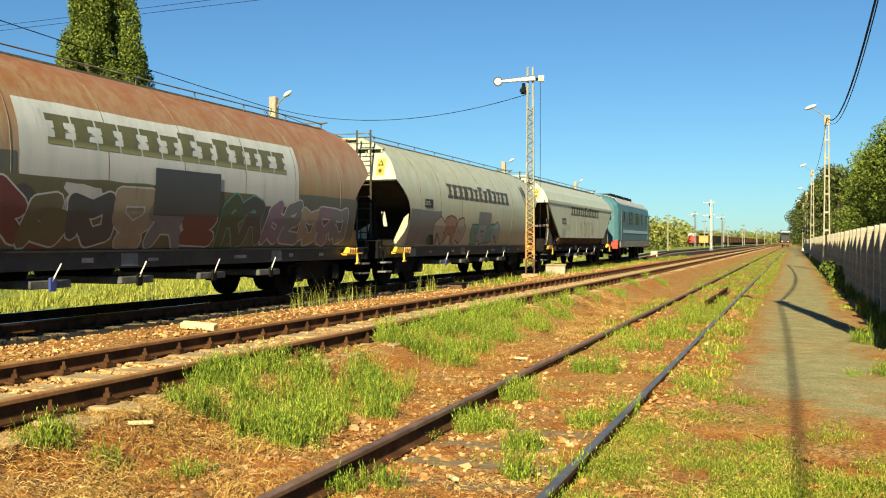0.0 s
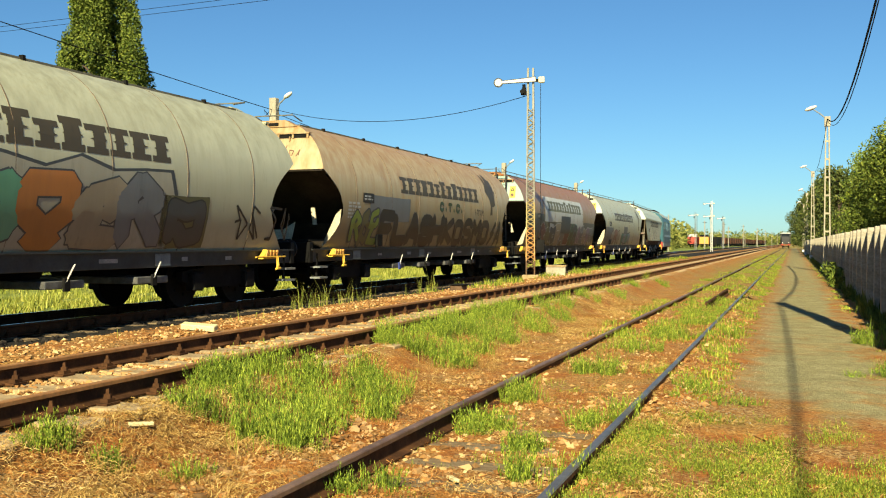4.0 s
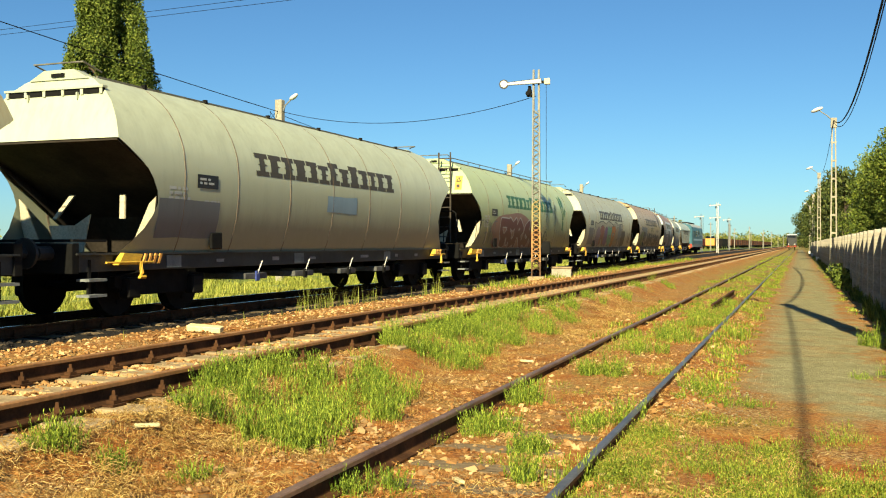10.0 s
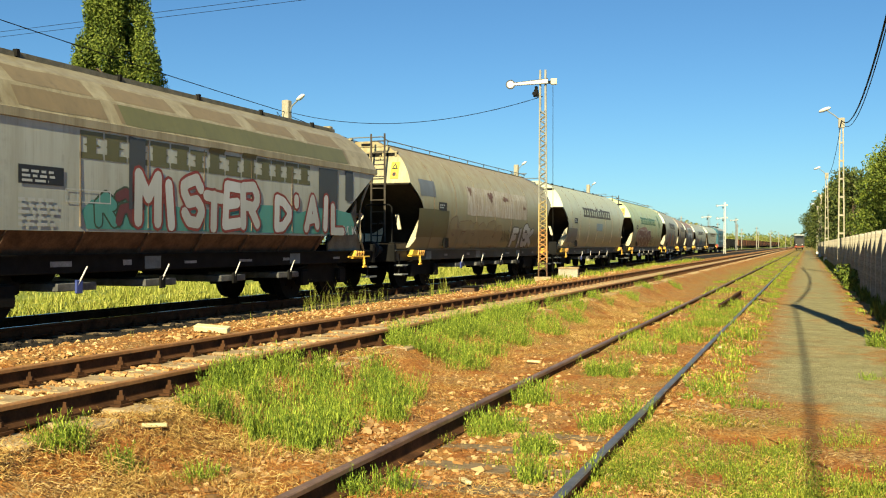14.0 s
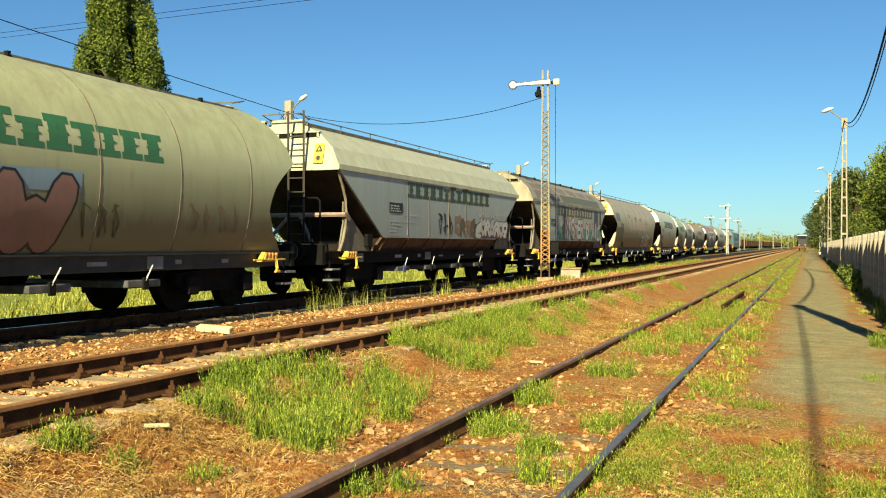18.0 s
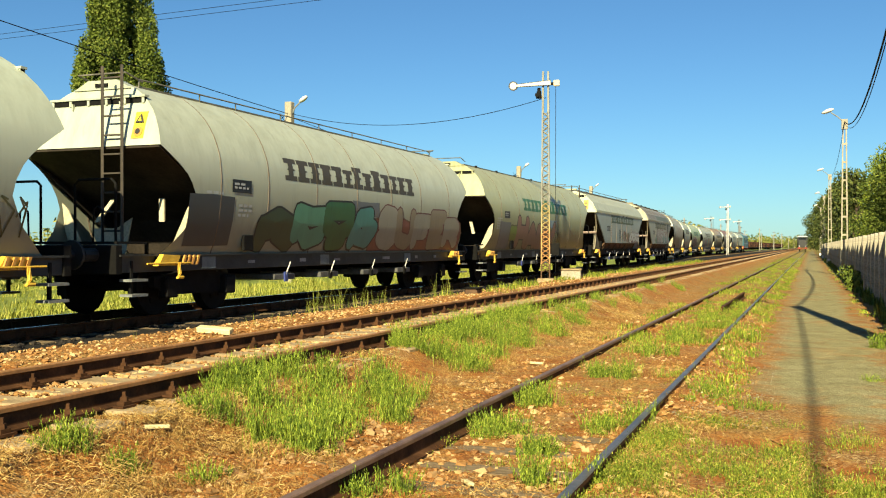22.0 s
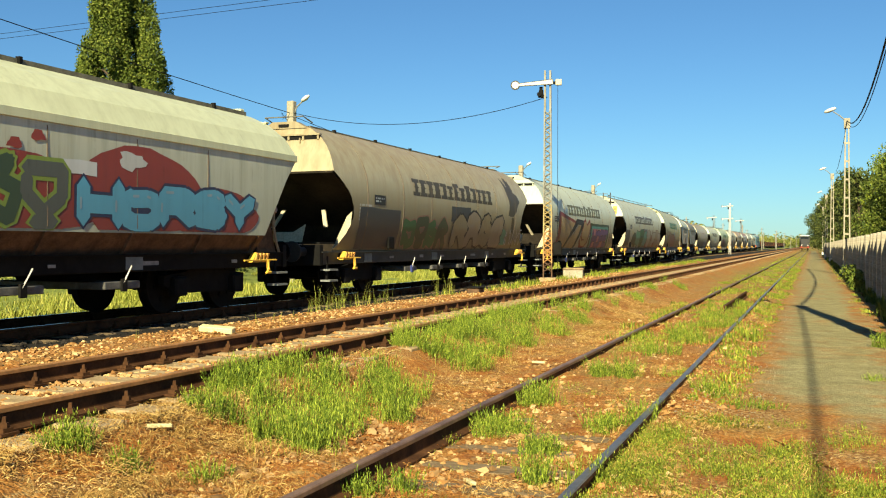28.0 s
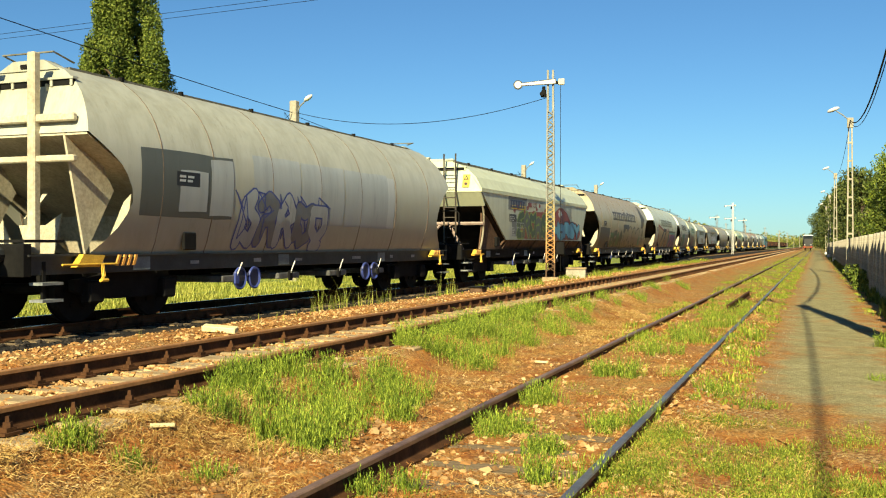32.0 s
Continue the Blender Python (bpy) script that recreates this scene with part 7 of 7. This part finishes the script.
# ---- trees and bushes ----
def leaf_cloud(name, clumps, leaf, per, material, seed, parent=None, flat=0.0):
    """small bent leaves round clump centres (x, y, z, rx, rz)"""
    r = np.random.RandomState(seed)
    vs, fs = [], []
    o = 0
    for cx, cy, cz, rx, rz in clumps:
        n = max(6, int(per * rx * rx * 4))
        d = r.normal(size=(n, 3))
        d /= np.linalg.norm(d, axis=1)[:, None]
        rad = r.uniform(0.55, 1.08, size=(n, 1))
        c = np.array((cx, cy, cz)) + d * rad * np.array((rx, rx, rz))
        u = r.normal(size=(n, 3))
        u /= np.linalg.norm(u, axis=1)[:, None]
        w = np.cross(u, r.normal(size=(n, 3)))
        w /= np.linalg.norm(w, axis=1)[:, None] + 1e-6
        s = leaf * r.uniform(0.6, 1.4, size=(n, 1))
        nrm = np.cross(u, w) * s * 0.25
        q = np.stack([c - u * s, c - w * s * 0.5 + nrm, c + u * s, c + w * s * 0.5 + nrm], axis=1).reshape(-1, 3)
        vs.append(q)
        fs.append(np.arange(n * 4).reshape(-1, 4) + o)
        o += n * 4
    v = np.concatenate(vs)
    me = bpy.data.meshes.new(name)
    me.from_pydata(v.tolist(), [], np.concatenate(fs).tolist())
    me.materials.append(M[material])
    return share(name, me, parent)


def tree(x, y, high, rad, material, label, seed, slim=False, base=0.25, leaf=0.11, per=70):
    r = random.Random(seed)
    z0 = ground_z(x, y)
    t = empty("tree", pose(x, y, z0), label, "tree", "trees")
    part("trunk", tb([(0, 0, -0.3), (0.1, 0.05, high * 0.35), (0, 0.1, high * 0.85)], high * 0.02 + 0.06, 8, 0.04), "bark", t)
    clumps = []
    n = 130 if slim else 34
    for i in range(n):
        f = (i + 0.5) / n
        z = high * (base + (0.97 - base) * f)
        if slim:
            w = rad * min(1.0, 0.45 + 1.6 * f, 2.6 * (1.02 - f))
        else:
            w = rad * math.sqrt(max(0.05, 1 - (2 * f - 0.85) ** 2 / 1.5))
        a, d = i * 2.4 + r.uniform(-0.4, 0.4), w * (r.uniform(0.3, 1.05) if slim else r.uniform(0.35, 0.9))
        k = rad * (0.24 if slim else 0.42) * r.uniform(0.7, 1.2)
        cx, cy = d * math.cos(a), d * math.sin(a)
        clumps.append((cx, cy, z, k, k * (2.4 if slim else 0.75)))
        if i % 3 == 0:
            part("limb", tb([(0, 0, z - (1.6 if slim else 0.8) - 0.1 * high * (not slim)), (cx * 0.5, cy * 0.5, z - 0.4), (cx, cy, z)], 0.05 + 0.004 * high, 5, 0.02), "bark", t)
    leaf_cloud("crown", clumps, leaf, per, material, seed, t)
    return t


tree(-40.05, 49.2, 21.0, 2.7, "leaf", "tall narrow poplar tree in full leaf", 3, True, 0.12, 0.095, 620)
for i, (x, y, h, rad) in enumerate(((7.2, 46, 8.6, 3.0), (6.2, 55, 8.2, 2.9), (8.5, 58, 10.8, 3.5), (5.0, 66, 6.8, 2.4), (6.4, 76, 8.4, 2.9), (9.2, 50, 9.6, 3.2))):
    tree(x, y, h, rad, "leaf_sun" if i % 2 == 0 else "leaf", "dense leafy tree behind the concrete fence", 40 + i, False, 0.12, 0.085, 190)
for i, (x, y, h, rad) in enumerate(((4.4, 110, 9.5, 2.6), (4.6, 135, 11, 3.0), (4.2, 165, 11.5, 3.2), (4.5, 200, 12, 3.8), (4.0, 250, 13, 4.5), (3.4, 320, 14, 5.5))):
    tree(x, y, h, rad, "leaf_dark", "dark tree along the path", 60 + i, False, 0.1, 0.2, 26)


def bush_row(name, label, spots, material, seed, leaf, per):
    r = random.Random(seed)
    clumps = []
    for x, y, h in spots:
        for k in range(5):
            clumps.append((x + r.uniform(-1, 1) * h * 0.6, y + r.uniform(-1, 1) * h * 0.6, ground_z(x, y) + h * r.uniform(0.2, 0.75), h * r.uniform(0.3, 0.5), h * r.uniform(0.25, 0.45)))
    return tagged(leaf_cloud(name, clumps, leaf, per, material, seed), label, "bushes", kind="stuff")


br = random.Random(77)
bush_row("hedge", "yellow-green bushes beyond the tracks", [(br.uniform(-36, -27), 6 + k * 1.6 + br.uniform(-1, 1), br.uniform(1.6, 3.4)) for k in range(75)], "bush_sun", 5, 0.11, 40)
bush_row("woods", "distant green woodland edge", [(-30 - k * 0.33 + br.uniform(-5, 5), 150 + k * 6 + br.uniform(-8, 8), br.uniform(4.5, 9.5)) for k in range(48)], "bush_sun", 6, 0.5, 1.6)
bush_row("woods", "low line of distant trees", [(-110 + k * 1.9 + br.uniform(-6, 6), 640 + k * 9 + br.uniform(-20, 20), br.uniform(8, 13)) for k in range(66)], "bush_sun", 7, 1.1, 0.35)
bush_row("woods", "low line of distant trees", [(-220 + k * 5.5, 1150 + br.uniform(-40, 40), br.uniform(9, 16)) for k in range(70)], "leaf", 8, 1.6, 0.2)
bush_row("ivy", "creeper hanging over the concrete fence", [(WALL_X - 0.1, y, 0.8) for y in (38.0, 39.5, 41, 44.5, 45.5)], "leaf", 9, 0.07, 150)

# ---- left-hand lamp poles and wires ----
def pole_lamp(x, y, high, label):
    z0 = ground_z(x, y)
    t = empty("street_lamp", pose(x, y, z0), label, "street lamp", "lamp poles beyond the train")
    part("pole", bx(-0.17, 0.17, -0.17, 0.17, -0.3, high + 0.3, bevel=0.03), "concrete_pole", t)
    part("lamp_arm", tb([(0.1, 0, high - 0.35), (0.25, 0.05, high + 0.05), (0.5, 0.12, high + 0.3)], 0.035, 6), "grey_paint", t)
    bm = bmesh.new()
    bmesh.ops.create_uvsphere(bm, u_segments=12, v_segments=8, radius=1)
    for v in bm.verts:
        v.co = Vector((v.co.x * 0.24, v.co.y * 0.14, v.co.z * 0.10))
    o = part("lamp_head", bm, "white_paint", t, "white street-light head", smooth=True)
    o.matrix_basis = Matrix.Translation((0.62, 0.15, high + 0.42)) @ Euler((0, radians(-35), radians(12))).to_matrix().to_4x4()
    part("cable_loop", tb([(-0.15, 0, high - 0.2), (-0.4, -0.1, high - 0.5), (-0.45, -0.1, high - 0.2), (-0.2, 0, high - 0.6)], 0.015, 4), "steel_dark", t)
    return t


for yy, h in ((38.6, 7.95), (75.5, 7.9), (103.0, 7.9)):
    pole_lamp(-22.0, yy, h, "concrete lamp pole with curved arm beyond the train")


def wire(label, a, c, sag, r=0.012):
    a, c = Vector(a), Vector(c)
    pts = [a.lerp(c, i / 24) - Vector((0, 0, 4 * sag * (i / 24) * (1 - i / 24))) for i in range(25)]
    tagged(part("overhead_wire", tb(pts, r, 4), "steel_dark"), label, "wire")


wire("black overhead cable on the lamp poles", (-22, 38.6, 7.15), (-23.5, 4, 9.3), 0.2, 0.016)
wire("black overhead cable on the lamp poles", (-22, 38.6, 7.05), (-22, 75.5, 6.9), 0.7, 0.014)
wire("thin cable from the lamp pole to the signal", (-22, 38.6, 7.2), (-8.95, 34.15, 6.55), 0.75, 0.012)
wire("black cable on the lamp posts by the path", (1.72, 57, 7.95), (1.78, 14.0, 8.1), 1.8, 0.028)
wire("thick bundled cable on the lamp posts by the path", (1.78, 14.0, 8.1), (1.8, -29, 8.1), 1.6, 0.03)
wire("black cable on the lamp posts by the path", (1.72, 57, 7.85), (1.78, 14.0, 7.95), 1.95, 0.015)
wire("black cable on the lamp posts by the path", (1.72, 57, 7.9), (1.72, 100, 7.9), 0.9, 0.014)
for x, y, h in ((-187.6, 124.0, 35.0), (60.7, 107.0, 35.0)):
    t = empty("power_pylon", pose(x, y, -0.6), "tall steel pylon of the power line", "pylon")
    for sx in (-1, 1):
        for sy in (-1, 1):
            part("leg", tb([(sx * 3, sy * 3, 0), (sx * 0.4, sy * 0.4, h + 4)], 0.12, 4), "grey_paint", t)
    part("cross_arm", bx(-4, 4, -0.2, 0.2, h + 0.4, h + 1.0), "grey_paint", t)
wire("high power line in the sky", (-187.6, 124.0, 35.0), (60.7, 107.0, 35.0), 0.2, 0.035)
wire("high power line in the sky", (-187.6, 124.0, 34.2), (60.7, 107.0, 34.2), 0.2, 0.035)
lamp_post(1.8, -29.0, "solid concrete street lamp post outside the fence", twin=False)
lamp_post(1.78, 14.0, "solid concrete street lamp post outside the fence", twin=False)

# ---- small things by the tracks ----
t = empty("plank", pose(-7.6, 11.3, 0.03, 10, 4, 12), "pale yellow wooden plank lying on ballast", "plank")
part("board", bx(-0.24, 0.24, -0.07, 0.07, -0.03, 0.05, bevel=0.01), "pale_board", t)
t = empty("concrete_box", pose(-8.3, 35.4, -0.06, 0, 0, 10), "pale concrete cable box beside the signal", "cable box")
part("box_body", bx(-0.36, 0.36, -0.3, 0.3, -0.1, 0.36, bevel=0.02), "concrete_pole", t)
part("lid", bx(-0.39, 0.39, -0.33, 0.33, 0.36, 0.42, bevel=0.01), "concrete", t)
t = empty("pulley_box", pose(-7.95, 23.2, -0.02), "dark iron wire pulley box on the ballast", "pulley box")
part("casing", bx(-0.16, 0.16, -0.22, 0.22, -0.1, 0.14, bevel=0.03), "steel_brown", t)
part("cover", bx(-0.19, 0.19, -0.25, 0.25, 0.14, 0.17, bevel=0.01), "steel_dark", t)
t = empty("loose_rail", pose(0, 0, 0), "short rusty rail lying between the siding rails", "rail")
rail("rail_bar", t, [(-1.92, 23.4), (-1.90, 31.0)], -0.21, "rail_side")
t = empty("marker_board", pose(-12.2, 92, -0.2), "small white and orange track marker", "track marker")
part("stone", bx(-0.3, 0.3, -0.2, 0.2, -0.1, 0.5, bevel=0.03), "white_paint", t)
part("band", bx(-0.31, 0.31, -0.21, 0.21, 0.2, 0.32), "orange", t)
for x, y in ((-4.5, 5.95), (-2.2, 6.3), (-3.4, 12.5)):
    t = empty("scrap", pose(x, y, ground_z(x, y) + 0.03, 5, 4, br.uniform(0, 180)), "small pale splinter of board on gravel", "scrap")
    part("splinter", bx(-0.09, 0.09, -0.02, 0.02, -0.01, 0.015, bevel=0.004), "pale_board", t)


# ---- far end of the yard ----
def steam_engine(x, y, z):
    t = empty("parked_locomotive", pose(x, y, z), "distant parked locomotive with red front beam", "locomotive")
    part("cab", bx(-1.4, 1.4, 3.0, 9.0, 1.2, 4.1, bevel=0.1), "black_paint", t)
    part("hood", bx(-1.1, 1.1, 0.2, 3.0, 1.2, 3.3, bevel=0.1), "black_paint", t)
    part("white_roof", bx(-1.3, 1.3, 2.6, 9.2, 4.1, 4.35, bevel=0.05), "white_paint", t)
    part("windscreen", bx(-1.0, 1.0, 2.9, 3.0, 3.35, 4.0), "glass_dark", t)
    part("front_beam", bx(-1.3, 1.3, -0.1, 0.2, 0.75, 1.15, bevel=0.03), "rust_red", t)
    for sx in (-1, 1):
        part("buffer", tb([(sx * 0.875, -0.1, 1.05), (sx * 0.875, -0.6, 1.05)], 0.22, 10), "red_paint", t)
        part("lamp", tb([(sx * 0.8, 0.1, 1.6), (sx * 0.8, 0.0, 1.6)], 0.14, 8), "white_paint", t)
    for yy in (1.2, 3.2, 6.0, 8.0):
        o = share("wheelset", WHEELS, t, pose(0, yy, 0.5, 0, 0, 90))
    return t


steam_engine(C_X, 286, Z_C)


def box_car(material, label, name="freight_car"):
    t = empty(name, pose(0, 0, 0), label, "freight wagon", "wagons parked far off")
    part("body", bx(-1.4, 1.4, -6.6, 6.6, 1.1, 3.3, bevel=0.06), material, t)
    for k in range(6):
        part("side_post", bx(1.4, 1.46, -6.0 + k * 2.4 - 0.06, -6.0 + k * 2.4 + 0.06, 1.1, 3.3), "steel_dark", t)
    part("underframe", bx(-1.2, 1.2, -6.8, 6.8, 0.75, 1.1), "steel_dark", t)
    for yy in (-5.2, -3.6, 3.6, 5.2):
        share("wheelset", WHEELS, t, pose(0, yy, 0.5, 0, 0, 90))
    return t


one = box_car("rust_red", "rust-brown freight wagon parked far off")
one.matrix_basis = pose(-24, 362, -0.2)
for k in range(1, 30):
    copy_thing(one, pose(-24 + 0.1 * k, 362 + 14.4 * k, -0.2))
two = box_car("steel_dark", "dark freight wagon parked far off")
two.matrix_basis = pose(-24.6, 340, -0.2)
copy_thing(two, pose(-24.2, 325, -0.2))
red = box_car("red_paint", "red diesel shunter parked far off", "shunting_engine")
red.matrix_basis = pose(-30.5, 325, -0.2)
part("cab", bx(-1.4, 1.4, -6.4, -2.5, 3.3, 4.2, bevel=0.1), "white_paint", red)
org = box_car("orange", "orange track machine parked far off", "track_machine")
org.matrix_basis = pose(-26.2, 318, -0.2)
part("cab", bx(-1.3, 1.3, -6.4, -3.0, 3.3, 4.0, bevel=0.1), "glass_dark", org)
far_poles = ((-24, 130), (-27, 160), (-22, 185), (-20, 240), (-17, 262), (-14, 300), (-20, 330), (-12, 360), (-18, 400), (-11, 420), (-16, 470), (-10, 500), (-9, 600))
for x, y in far_poles:
    t = empty("yard_mast", pose(x, y, -0.5), "pale slender mast in the yard", "mast", "masts in the yard")
    part("shaft", bx(-0.10, 0.10, -0.10, 0.10, 0, 7.0), "mast_grey", t)
    part("cross_arm", bx(-0.5, 0.5, -0.05, 0.05, 6.5, 6.6), "steel_dark", t)
semaphore(-16.8, 182, -0.3, 7.0, "distant dark lattice semaphore", ((0, "grey_paint"),), turn=14)
semaphore(-14.2, 215, -0.3, 7.2, "distant dark lattice semaphore", ((0, "grey_paint"),), turn=14)



def train_at(t):
    u = t - 16
    return 7.22326 * u - 0.01237325 * u * u - 8.47e-5 * u ** 3


def motions():
    for thing, c in TRAIN:
        rows = []
        for k in range(33):
            s = train_at(k) + c
            f, r = s + 5.7, s - 5.7
            fx, rx = a_x(f), a_x(r)
            rows.append((k, pose((fx + rx) / 2, s, Z_A, 0, 0, 90 + math.degrees(math.atan2(rx - fx, f - r)))))
        walk(thing, rows)
    for ob in SPUN:
        at = ob.location.copy()
        walk(ob, [(k / 10, pose(*at) @ Matrix.Rotation(train_at(k / 10) / 0.5, 4, "Y")) for k in range(321)])


SPUN = []
for thing, c in TRAIN:
    SPUN += [o for o in thing.children_recursive if o.name.startswith("wheelset")]
motions()
